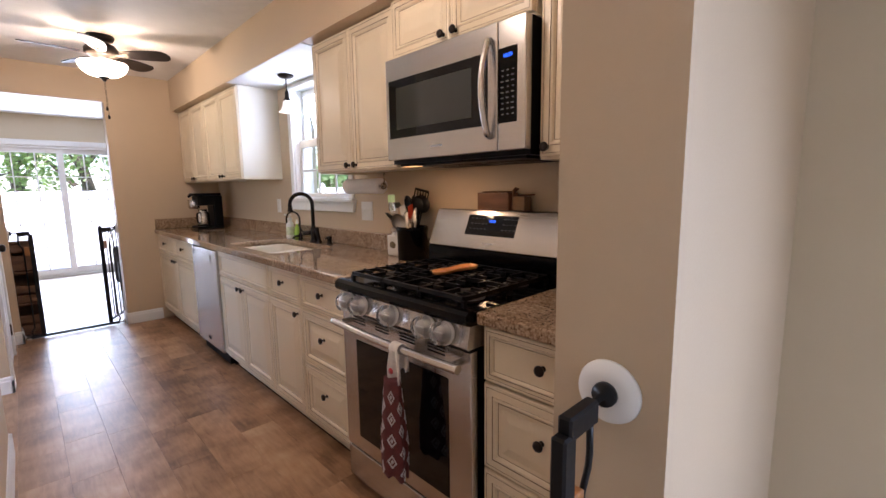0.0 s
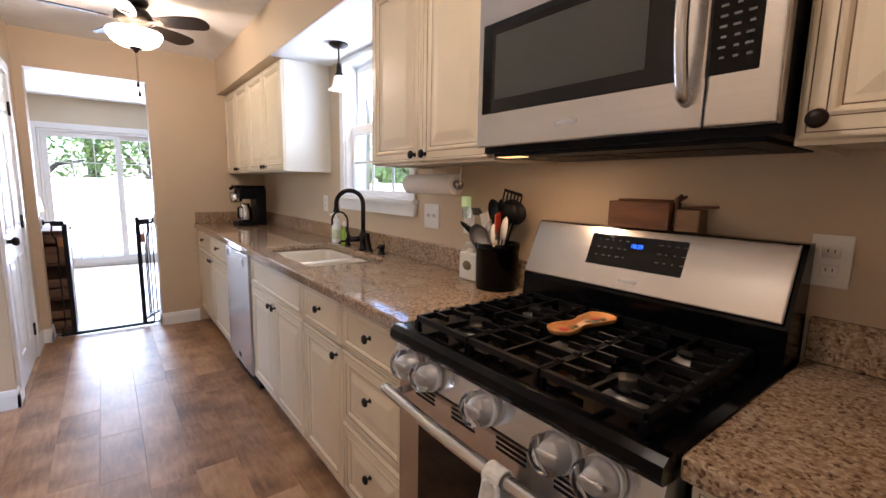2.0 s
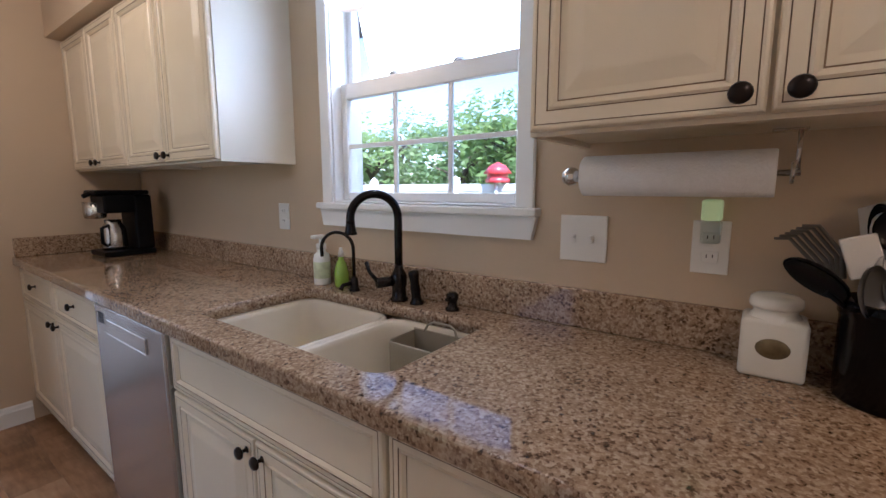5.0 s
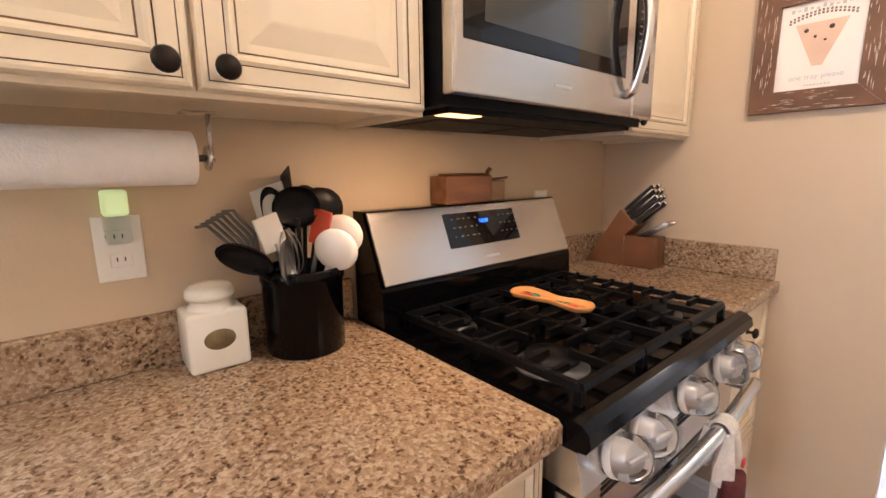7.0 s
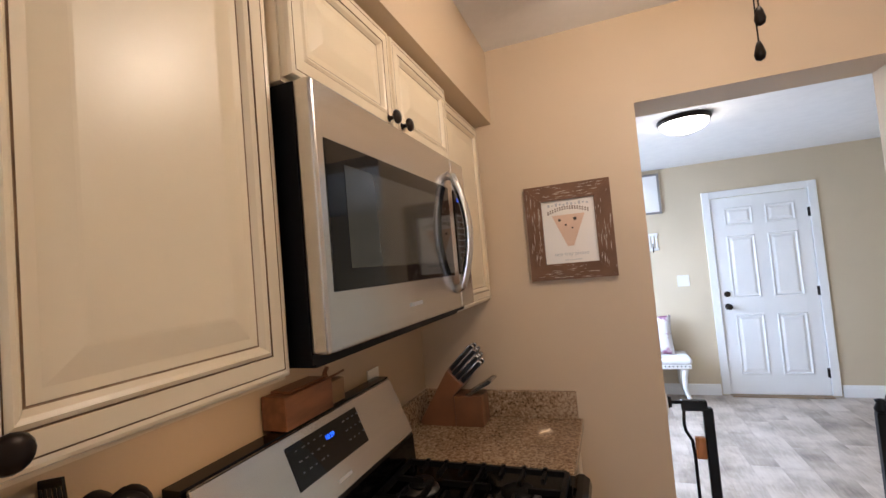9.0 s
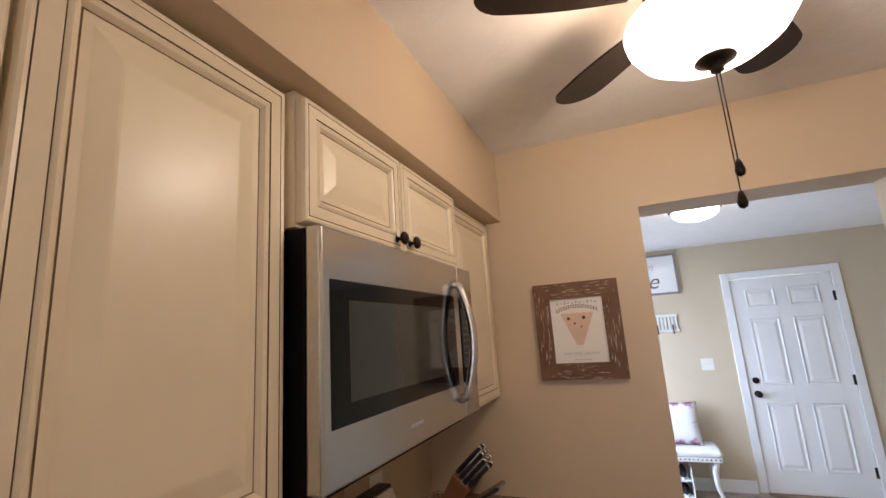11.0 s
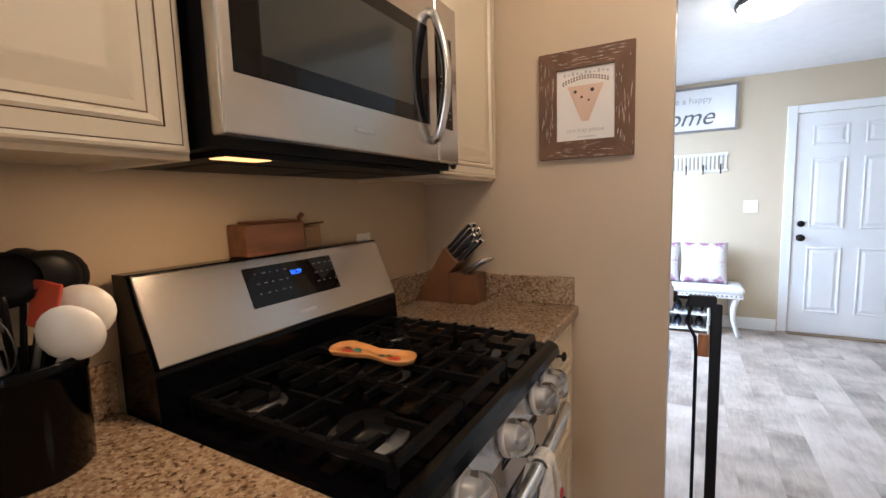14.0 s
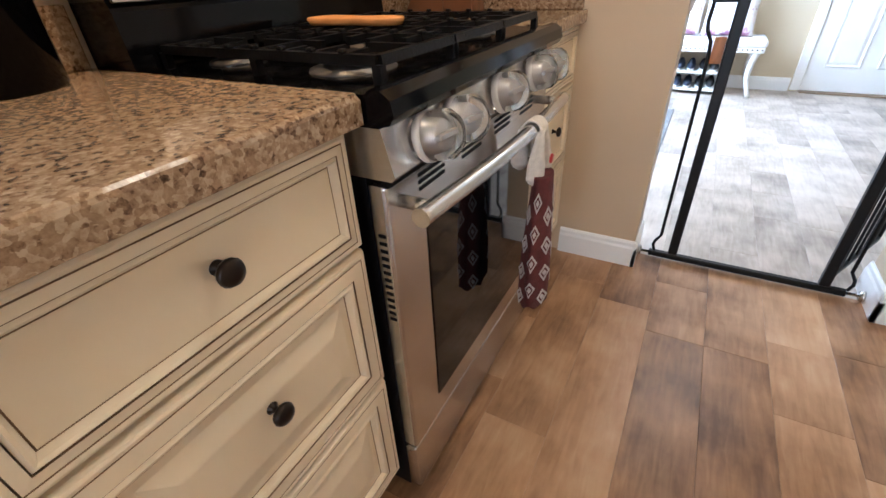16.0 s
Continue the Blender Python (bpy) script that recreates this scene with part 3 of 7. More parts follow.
KNOBWHITE = material("translucent_knob_base", (0.62, 0.60, 0.57), 0.3, vary=0.05, bump=0.0)
for y in (RC - 0.285, RC - 0.195, RC, RC + 0.195, RC + 0.285):
    m = Matrix.Translation((-0.683, y, 0.862)) @ Matrix.Rotation(radians(-90 + 12), 4, "Y")
    bm = bmesh.new()
    lathe(bm, [(0, 0), (0.026, 0), (0.026, 0.008), (0.021, 0.011), (0.0195, 0.030), (0.017, 0.034), (0, 0.034)], m, 24)
    k = part("control_knob", bm, KNOBGREY, ctrl)
    bm = bmesh.new()
    box(bm, (-0.0045, -0.020, 0.030), (0.0045, 0.020, 0.040), 0.002)
    bm.transform(m)
    part("grip", bm, KNOBGREY, k)
    bm = bmesh.new()
    lathe(bm, [(0.037, 0.001), (0.039, 0.004), (0.0385, 0.012), (0.035, 0.014)], m, 28)
    part("cover_ring", bm, KNOBWHITE, k)
    bm = bmesh.new()
    lathe(bm, [(0.0365, 0.012), (0.0375, 0.030), (0.036, 0.046), (0.028, 0.055), (0.012, 0.058), (0, 0.058), (0, 0.0565), (0.012, 0.0565), (0.0275, 0.0535), (0.0345, 0.045), (0.036, 0.030), (0.035, 0.012)], m, 28)
    part("cover", bm, WRAP, k, "clear plastic childproof knob cover").visible_shadow = False
bm = bmesh.new()
box(bm, (-0.635, RY0 + 0.002, 0.195), (-0.668, RY1 - 0.002, 0.815), 0.006, 2)
odoor = part("oven_door", bm, STEEL, rng)
bm = bmesh.new()
box(bm, (-0.660, RY0 + 0.105, 0.262), (-0.6705, RY1 - 0.105, 0.700), 0.002)
part("oven_window", bm, DARKGLASS, odoor, "black glass oven window")
bm = bmesh.new()
box(bm, (-0.66, RY0 + 0.006, 0.812), (-0.672, RY1 - 0.006, 0.826))
part("vent_gap", bm, BLACK_M, odoor)
for g in range(4):
    for r_ in range(3):
        y = RY0 + 0.12 + g * 0.155
        bm = bmesh.new()
        box(bm, (-0.6685, y, 0.772 + r_ * 0.012), (-0.6693, y + 0.085, 0.778 + r_ * 0.012))
        part("vent_slot", bm, BLACK_M, odoor)
bm = bmesh.new()
tube(bm, [(-0.718, RY0 + 0.012, 0.772)] + [(-0.718 - 0.016 * math.sin(math.pi * i / 12), RY0 + 0.02 + (RY1 - RY0 - 0.04) * i / 12, 0.772) for i in range(13)] + [(-0.718, RY1 - 0.012, 0.772)], 0.0155, 14)
for y in (RY0 + 0.05, RY1 - 0.05):
    tube(bm, [(-0.666, y, 0.772), (-0.72, y, 0.772)], 0.011, 10)
part("handle", bm, STEEL_H, odoor, "brushed steel bar handle")
bm = bmesh.new()
box(bm, (-0.635, RY0 + 0.002, 0.035), (-0.664, RY1 - 0.002, 0.185), 0.006, 2)
part("drawer", bm, STEEL, rng)
bm = bmesh.new()
for k_ in range(13):
    box(bm, (-0.645, RY1 - 0.003, 0.56 + k_ * 0.014), (-0.659, RY1 - 0.0012, 0.566 + k_ * 0.014))
tagged(part("side_vents", bm, BLACK_M, odoor, "row of narrow black vent slots"), kind="stuff")
# backguard
bm = bmesh.new()
extrude_outline(bm, [(x, RY0 + 0.001, z) for x, z in ((-0.028, 0.935), (-0.155, 0.935), (-0.150, 1.035), (-0.072, 1.222), (-0.028, 1.222))], (0, RY1 - RY0 - 0.002, 0))
part("backguard", bm, BLACK, rng, "black backguard")


def on_guard(u, z0, lift):
    f = (z0 - 1.04) / (1.217 - 1.04)
    n = Vector((-0.92, 0, 0.39))
    return Vector((-0.149 + 0.075 * f, u, z0)) + n * lift


def guard_slab(bm, y0, y1, z0, z1, l0, l1, bevel=0.0):
    vs = [bm.verts.new(on_guard(y, z, l)) for l in (l0, l1) for y, z in ((y0, z0), (y1, z0), (y1, z1), (y0, z1))]
    for f in ((3, 2, 1, 0), (4, 5, 6, 7), (0, 1, 5, 4), (1, 2, 6, 5), (2, 3, 7, 6), (3, 0, 4, 7)):
        bm.faces.new([vs[i] for i in f])
    if bevel:
        bmesh.ops.bevel(bm, geom=list(bm.edges), offset=bevel, segments=2, profile=0.5, affect="EDGES")


bm = bmesh.new()
guard_slab(bm, RY0 + 0.012, RY1 - 0.006, 1.045, 1.217, 0.001, 0.012, 0.004)
face = part("fascia", bm, STEEL, rng, "brushed stainless fascia")
bm = bmesh.new()
guard_slab(bm, 0.705, 0.990, 1.105, 1.195, 0.012, 0.0135)
disp = part("display", bm, DARKGLASS, face, "black glass clock display")


def text_on(parent, name, body, m, size, mat, extrude=0.0002):
    c = bpy.data.curves.new(name, "FONT")
    c.body, c.size, c.align_x, c.align_y, c.extrude = body, size, "CENTER", "CENTER", extrude
    tmp = new(name, c)
    me = bpy.data.meshes.new_from_object(tmp.evaluated_get(bpy.context.evaluated_depsgraph_get()))
    bpy.data.objects.remove(tmp)
    me.transform(m)
    bm_ = bmesh.new()
    bm_.from_mesh(me)
    return part(name, bm_, mat, parent)


GREYINK = material("grey_ink", (0.42, 0.42, 0.42), 0.5, bump=0.0)
DIMINK = material("dim_key_ink", (0.09, 0.09, 0.09), 0.5, bump=0.0)
slope = Matrix.Translation(on_guard(0.842, 1.168, 0.0139)) @ Matrix(((0, 0.39, -0.92, 0), (-1, 0, 0, 0), (0, 0.92, 0.39, 0), (0, 0, 0, 1)))
text_on(disp, "clock_digits", "10:29", slope, 0.017, BLUE)
bm = bmesh.new()
rs = random.Random(4)
for y0, n_ in ((0.965, 5), (0.78, 4)):
    for i in range(n_):
        for z in (1.178, 1.155, 1.132):
            if 0.81 < y0 - i * 0.022 < 0.875 and z > 1.14:
                continue
            w = rs.choice((0.006, 0.010, 0.012))
            guard_slab(bm, y0 - i * 0.022 - w, y0 - i * 0.022, z, z + 0.003, 0.0136, 0.0139)
part("key_legends", bm, DIMINK, disp)
bm = bmesh.new()
guard_slab(bm, RC - 0.028, RC + 0.028, 1.068, 1.075, 0.012, 0.0127)
part("badge", bm, GREYINK, face)

# burners and grates
ALLOY = material("burner_alloy", (0.16, 0.155, 0.15), 0.42, 0.8, vary=0.3, scale=40, bump=0.05)
for bx, by, r in ((-0.52, RY0 + 0.15, 0.046), (-0.52, RY1 - 0.15, 0.055), (-0.24, RY0 + 0.15, 0.038), (-0.24, RY1 - 0.15, 0.040), (-0.38, RC, 0.048)):
    bm = bmesh.new()
    lathe(bm, [(0, 0.939), (r * 1.35, 0.939), (r * 1.3, 0.945), (r * 0.9, 0.948), (r * 0.88, 0.956), (0, 0.956)], Matrix.Translation((bx, by, 0)), 28)
    b_ = part("burner_head", bm, ALLOY, rng)
    bm = bmesh.new()
    lathe(bm, [(0, 0.9565), (r * 0.98, 0.9565), (r, 0.960), (r * 0.95, 0.965), (0, 0.967)], Matrix.Translation((bx, by, 0)), 28)
    part("burner_cap", bm, IRON, b_)


def bar(bm, p, q, w=0.009, z0=0.966, z1=0.980):
    (x0, y0), (x1, y1) = p, q
    d = Vector((x1 - x0, y1 - y0, 0)).normalized()
    s = Vector((-d.y, d.x, 0)) * w / 2
    lo = [Vector((x0, y0, 0)) - s * 1.25, Vector((x0, y0, 0)) + s * 1.25, Vector((x1, y1, 0)) + s * 1.25, Vector((x1, y1, 0)) - s * 1.25]
    hi = [Vector((x0, y0, 0)) - s, Vector((x0, y0, 0)) + s, Vector((x1, y1, 0)) + s, Vector((x1, y1, 0)) - s]
    a = [bm.verts.new((v.x, v.y, z0)) for v in lo]
    b = [bm.verts.new((v.x, v.y, z1)) for v in hi]
    bm.faces.new(a[::-1])
    bm.faces.new(b)
    for i in range(4):
        bm.faces.new((a[i], a[(i + 1) % 4], b[(i + 1) % 4], b[i]))


gx0, gx1 = -0.640, -0.165
third = (RY1 - RY0 - 0.11) / 3
for i in range(3):
    a, b = RY0 + 0.055 + i * third + 0.003, RY0 + 0.055 + (i + 1) * third - 0.003
    bm = bmesh.new()
    for y in (a, b):
        bar(bm, (gx0, y), (gx1, y), 0.012)
    for x in (gx0, gx1):
        bar(bm, (x, a), (x, b), 0.012)
    c = (a + b) / 2
    for x, y in ((gx0, a), (gx0, b), (gx1, a), (gx1, b), (-0.40, a), (-0.40, b)):
        box(bm, (x - 0.007, y - 0.007, 0.941), (x + 0.007, y + 0.007, 0.968))
    for j in range(1, 8):
        x = gx0 + (gx1 - gx0) * j / 8
        if i == 1:
            if j in (2, 4, 6):
                bar(bm, (x, a), (x, b))
            else:
                bar(bm, (x, a), (x, a + 0.06))
                bar(bm, (x, b - 0.06), (x, b))
        else:
            if j == 4:
                bar(bm, (x, a), (x, b))
            elif j in (2, 6):
                bar(bm, (x, a), (x, c - 0.03))
                bar(bm, (x, c + 0.03), (x, b))
            else:
                bar(bm, (x, a), (x, a + 0.055))
                bar(bm, (x, b - 0.055), (x, b))
        for y in (a, b):
            box(bm, (x - 0.006, y - 0.006, 0.979), (x + 0.006, y + 0.006, 0.986), 0.002)
    if i != 1:
        bar(bm, (gx0, c), (gx0 + 0.09, c))
        bar(bm, (-0.45, c), (-0.31, c))
        bar(bm, (gx1, c), (gx1 - 0.09, c))
    else:
        bar(bm, (gx0, c), (-0.44, c))
        bar(bm, (-0.32, c), (gx1, c))
    part("grate", bm, IRON, rng, "cast iron pan grate")

# ---- microwave ----
MY0, MY1, MZ0, MZ1, MX = 0.460, 1.217, 1.452, 1.885, -0.400
mw = thing("microwave", (-0.2, (MY0 + MY1) / 2, 1.425), "stainless over-the-range microwave with a dark glass door", "microwave")
bm = bmesh.new()
box(bm, (-0.002, MY0 + 0.002, 1.436), (-0.365, MY1 - 0.002, MZ1 - 0.002))
box(bm, (-0.03, MY0 + 0.03, 1.426), (-0.35, MY1 - 0.03, 1.4365))
part("body", bm, BLACK_M, mw, "black casing")
bm = bmesh.new()
DSPL = 0.580
box(bm, (-0.3655, DSPL + 0.001, MZ0), (MX, MY1, MZ1), 0.006, 3)
mdoor = part("door", bm, STEEL, mw)
bm = bmesh.new()
box(bm, (-0.3655, MY0, MZ0), (MX, DSPL - 0.001, MZ1), 0.006, 3)
mpan = part("control_side", bm, STEEL, mw)
bm = bmesh.new()
box(bm, (MX + 0.006, 0.622, 1.545), (MX - 0.0015, MY1 - 0.022, 1.793), 0.002)
mwin = part("window", bm, DARKGLASS, mdoor, "dark glass window")
MESHGLASS = material("grey_screened_glass", (0.035, 0.038, 0.036), 0.08, vary=0.05, bump=0.0)
bm = bmesh.new()
box(bm, (MX - 0.0012, 0.70, 1.582), (MX - 0.0022, MY1 - 0.075, 1.757))
part("screen", bm, MESHGLASS, mwin)
bm = bmesh.new()
box(bm, (MX + 0.006, MY0 + 0.035, 1.545), (MX - 0.0015, 0.578, 1.793), 0.002)
keys = part("keypad", bm, BLACK, mpan, "black glass keypad")
bm = bmesh.new()
rs = random.Random(2)
for i in range(9):
    for j in range(3):
        y, z = MY0 + 0.048 + j * 0.022, 1.572 + i * 0.018
        box(bm, (MX - 0.0014, y, z), (MX - 0.0021, y + rs.choice((0.008, 0.012)), z + 0.004))
part("key_legends", bm, DIMINK, keys)
text_on(keys, "clock_digits", "10:29", Matrix.Translation((MX - 0.002, MY0 + 0.075, 1.765)) @ Matrix(((0, 0, -1, 0), (-1, 0, 0, 0), (0, 1, 0, 0), (0, 0, 0, 1))), 0.018, BLUE)
bm = bmesh.new()
hy = 0.612
tube(bm, [(MX + 0.004, hy, 1.505)] + [(MX - 0.012 - 0.036 * math.sin(math.pi * (i + 0.6) / 13.2), hy, 1.512 + 0.31 * i / 12) for i in range(13)] + [(MX + 0.004, hy, 1.829)], 0.0125, 12)
part("handle", bm, STEEL_H, mdoor, "curved satin steel handle")
bm = bmesh.new()
box(bm, (MX - 0.0005, 0.86, 1.492), (MX - 0.0012, 0.925, 1.500))
part("badge", bm, GREYINK, mdoor)
bm = bmesh.new()
box(bm, (-0.345, 1.09, 1.4245), (-0.30, 1.18, 1.427), 0.001)
part("hood_lens", bm, HOODLIGHT, mw, "lit task light lens")
for y in (0.55, 0.86):
    bm = bmesh.new()
    box(bm, (-0.255, y - 0.005, 1.4252), (-0.073, y + 0.275, 1.4262))
    gf = part("grease_filter", bm, BLACK_M, mw)
    for i in range(10):
        bm = bmesh.new()
        box(bm, (-0.25 + i * 0.018, y, 1.4235), (-0.243 + i * 0.018, y + 0.27, 1.4253))
        part("slat", bm, KNOB, gf)


# ---- ceiling fans ----
def blade(bm, m):
    pts, n = [], 12
    for i in range(n + 1):
        u = i / n
        pts.append((0.13 + 0.26 * u, 0.042 + 0.030 * math.sin(math.pi * 0.5 * min(1, u * 1.25)), 0))
    tip = [(0.39 + 0.065 * math.sin(radians(a)), 0.072 * math.cos(radians(a)), 0) for a in range(15, 180, 15)]
    low = [(x, -y, 0) for x, y, z in reversed(pts)]
    extrude_outline(bm, pts + tip + low, (0, 0, 0.006))
    bm.transform(m)
    return bm


def ceiling_fan(x, y, turn):
    t = thing("ceiling_fan", (x, y, 2.16), "dark bronze five-blade ceiling fan with a lit glass bowl", "ceiling fan", "ceiling fans")
    at = Matrix.Translation((x, y, 0))
    bm = bmesh.new()
    lathe(bm, [(0, 2.459), (0.085, 2.459), (0.088, 2.445), (0.075, 2.425), (0.03, 2.418), (0, 2.418)], at, 28)
    part("canopy", bm, KNOB, t)
    bm = bmesh.new()
    lathe(bm, [(0.03, 2.42), (0.04, 2.415), (0.085, 2.395), (0.105, 2.365), (0.105, 2.335), (0.085, 2.318), (0.06, 2.312), (0.055, 2.300), (0, 2.300)], at, 28)
    part("motor", bm, BLADE, t, "dark bronze motor housing")
    for i in range(5):
        m = at @ pose(0, 0, 2.330, 0, 0, turn + 72 * i) @ pose(0, 0, 0, -12, 0, 0)
        b_ = part("blade", blade(bmesh.new(), m), BLADE, t)
        bm = bmesh.new()
        box(bm, (0.075, -0.016, -0.006), (0.16, 0.016, -0.001), 0.002)
        box(bm, (0.14, -0.035, -0.005), (0.18, 0.035, -0.001), 0.002)
        bm.transform(m)
        part("blade_iron", bm, KNOB, b_)
    bm = bmesh.new()
    lathe(bm, [(0.150, 2.268), (0.153, 2.262), (0.148, 2.238), (0.128, 2.208), (0.095, 2.185), (0.05, 2.172), (0, 2.168), (0, 2.172), (0.05, 2.176), (0.093, 2.189), (0.124, 2.211), (0.144, 2.239), (0.148, 2.262)], at, 36)
    part("bowl", bm, BOWL, t, "glowing alabaster glass bowl").visible_shadow = False
    bm = bmesh.new()
    lathe(bm, [(0, 2.176), (0.034, 2.172), (0.036, 2.168), (0.02, 2.160), (0.011, 2.150), (0.012, 2.145), (0, 2.140)], at, 20)
    part("finial", bm, KNOB, t)
    for dx, dz in ((0.003, 1.905), (-0.003, 1.965)):
        bm = bmesh.new()
        tube(bm, [(x + dx, y, 2.165), (x + dx, y, dz)], 0.0012, 6)
        for i in range(40):
            z = dz + (2.165 - dz) * i / 40
            lathe(bm, [(0, z - 0.002), (0.002, z), (0, z + 0.002)], Matrix.Translation((x + dx, y, 0)), 6)
        lathe(bm, [(0, dz - 0.034), (0.007, dz - 0.030), (0.009, dz - 0.022), (0.006, dz - 0.008), (0.003, dz), (0, dz + 0.002)], Matrix.Translation((x + dx, y, 0)), 12)
        part("pull_chain", bm, KNOB, t)


ceiling_fan(*FANS[0], 39)
ceiling_fan(*FANS[1], 24)

# ---- entry lamp, door ----
el = thing("ceiling_lamp", (-1.37, -1.57, 2.36), "flush white glass ceiling lamp with a bronze rim", "ceiling lamp")
bm = bmesh.new()
lathe(bm, [(0, 2.439), (0.165, 2.439), (0.168, 2.425), (0.160, 2.408), (0.150, 2.408)], Matrix.Translation((-1.37, -1.57, 0)), 36)
part("rim", bm, KNOB, el)
bm = bmesh.new()
lathe(bm, [(0.150, 2.412), (0.142, 2.385), (0.115, 2.362), (0.07, 2.347), (0, 2.342)], Matrix.Translation((-1.37, -1.57, 0)), 36)
part("shade", bm, ENTRYBOWL, el, "lit opal glass shade")


# ---- kitchen window ----
win = thing("window_1", (0.06, (WY0 + WY1) / 2, WZ0), "white double-hung window with six-pane sashes", "window", "", "structure")


def frame_boxes(bm, x0, x1, y0, y1, z0, z1, w, wb=None, wt=None, bevel=0.003):
    wb, wt = wb or w, wt or w
    box(bm, (x0, y0, z0), (x1, y0 + w, z1), bevel)
    box(bm, (x0, y1 - w, z0), (x1, y1, z1), bevel)
    box(bm, (x0, y0 + w, z0), (x1, y1 - w, z0 + wb), bevel)
    box(bm, (x0, y0 + w, z1 - wt), (x1, y1 - w, z1), bevel)


bm = bmesh.new()
frame_boxes(bm, 0.001, 0.158, WY0 + 0.001, WY1 - 0.001, WZ0 + 0.001, WZ1 - 0.001, 0.012, 0.006)
part("jamb", bm, TRIM, win)
bm = bmesh.new()
box(bm, (-0.016, WY0 - 0.045, WZ0 - 0.002), (-0.001, WY0 + 0.012, SOFF_Z - 0.008), 0.004)
box(bm, (-0.016, WY1 - 0.012, WZ0 - 0.002), (-0.001, WY1 + 0.045, SOFF_Z - 0.008), 0.004)
box(bm, (-0.016, WY0 + 0.012, WZ1 - 0.012), (-0.001, WY1 - 0.012, SOFF_Z - 0.008), 0.004)
part("casing", bm, TRIM, win)
bm = bmesh.new()
extrude_outline(bm, [(-0.001, WY0 - 0.058, 1.245), (-0.001, WY1 + 0.058, 1.245), (-0.001, WY1 + 0.040, 1.172), (-0.001, WY0 - 0.040, 1.172)], (-0.018, 0, 0))
box(bm, (-0.038, WY0 - 0.062, 1.238), (0.03, WY1 + 0.062, 1.262), 0.005, 2)
part("sill", bm, TRIM, win)
MEET = 1.70
for name, x0, x1, z0, z1, wb, wt in (("lower_sash", 0.045, 0.075, WZ0 + 0.008, MEET + 0.018, 0.032, 0.060), ("upper_sash", 0.085, 0.115, MEET - 0.025, WZ1 - 0.022, 0.042, 0.04)):
    a, b = WY0 + 0.014, WY1 - 0.014
    bm = bmesh.new()
    frame_boxes(bm, x0, x1, a, b, z0, z1, 0.030, wb, wt)
    s_ = part(name, bm, TRIM, win)
    xm = (x0 + x1) / 2
    bm = bmesh.new()
    box(bm, (xm - 0.002, a + 0.027, z0 + wb - 0.004), (xm + 0.002, b - 0.027, z1 - wt + 0.004))
    part("pane", bm, WINDOW_GLASS, s_).visible_shadow = False
    bm = bmesh.new()
    for k in (1, 2):
        y = a + 0.030 + (b - a - 0.06) * k / 3
        box(bm, (xm - 0.008, y - 0.008, z0 + wb), (xm + 0.008, y + 0.008, z1 - wt), 0.002)
    z = (z0 + wb + z1 - wt) / 2
    box(bm, (xm - 0.0085, a + 0.030, z - 0.008), (xm + 0.0085, b - 0.030, z + 0.008), 0.002)
    if name == "lower_sash":
        part("muntins", bm, TRIM, s_)
    else:
        bm.free()
for y in (2.42, 2.70):
    bm = bmesh.new()
    lathe(bm, [(0, 0.014), (0.012, 0.013), (0.022, 0.006), (0.024, 0)], Matrix.Translation((0.062, y, MEET + 0.02)), 12)
    part("sash_lock", bm, TRIM, win)

# ---- sliding door to the garden ----
sl = thing("door_2", ((SLX0 + SLX1) / 2, SY + 0.06, 0), "white sliding glass patio door", "patio door", "", "structure")


def xframe(bm, y0, y1, x0, x1, z0, z1, w, wb=None, bevel=0.004):
    wb = wb or w
    box(bm, (x0, y0, z0), (x0 + w, y1, z1), bevel)
    box(bm, (x1 - w, y0, z0), (x1, y1, z1), bevel)
    box(bm, (x0 + w, y0, z0), (x1 - w, y1, z0 + wb), bevel)
    box(bm, (x0 + w, y0, z1 - w), (x1 - w, y1, z1), bevel)


bm = bmesh.new()
box(bm, (SLX0 - 0.085, SY - 0.018, 0), (SLX0 - 0.001, SY - 0.001, SLZ + 0.085), 0.004)
box(bm, (SLX1 + 0.001, SY - 0.018, 0), (SLX1 + 0.085, SY - 0.001, SLZ + 0.085), 0.004)
box(bm, (SLX0 - 0.001, SY - 0.018, SLZ + 0.001), (SLX1 + 0.001, SY - 0.001, SLZ + 0.085), 0.004)
part("casing", bm, TRIM, sl)
bm = bmesh.new()
xframe(bm, SY + 0.002, SY + 0.14, SLX0 + 0.001, SLX1 - 0.001, 0.001, SLZ - 0.001, 0.035)
part("frame", bm, TRIM, sl)
mid = (SLX0 + SLX1) / 2
for a, b, y in ((SLX0 + 0.036, mid + 0.04, SY + 0.03), (mid - 0.04, SLX1 - 0.036, SY + 0.08)):
    bm = bmesh.new()
    xframe(bm, y, y + 0.04, a, b, 0.037, SLZ - 0.037, 0.07, 0.09)
    leaf = part("leaf", bm, TRIM, sl)
    bm = bmesh.new()
    box(bm, (a + 0.06, y + 0.018, 0.12), (b - 0.06, y + 0.022, SLZ - 0.10))
    part("pane", bm, WINDOW_GLASS, leaf).visible_shadow = False
    bm = bmesh.new()
    for k in (1, 2):
        x = a + 0.07 + (b - a - 0.14) * k / 3
        box(bm, (x - 0.008, y + 0.012, 0.127), (x + 0.008, y + 0.028, SLZ - 0.107))
    for k in range(1, 5):
        z = 0.127 + (SLZ - 0.234) * k / 5
        box(bm, (a + 0.07, y + 0.0125, z - 0.008), (b - 0.07, y + 0.0275, z + 0.008))
    part("muntins", bm, TRIM, leaf)
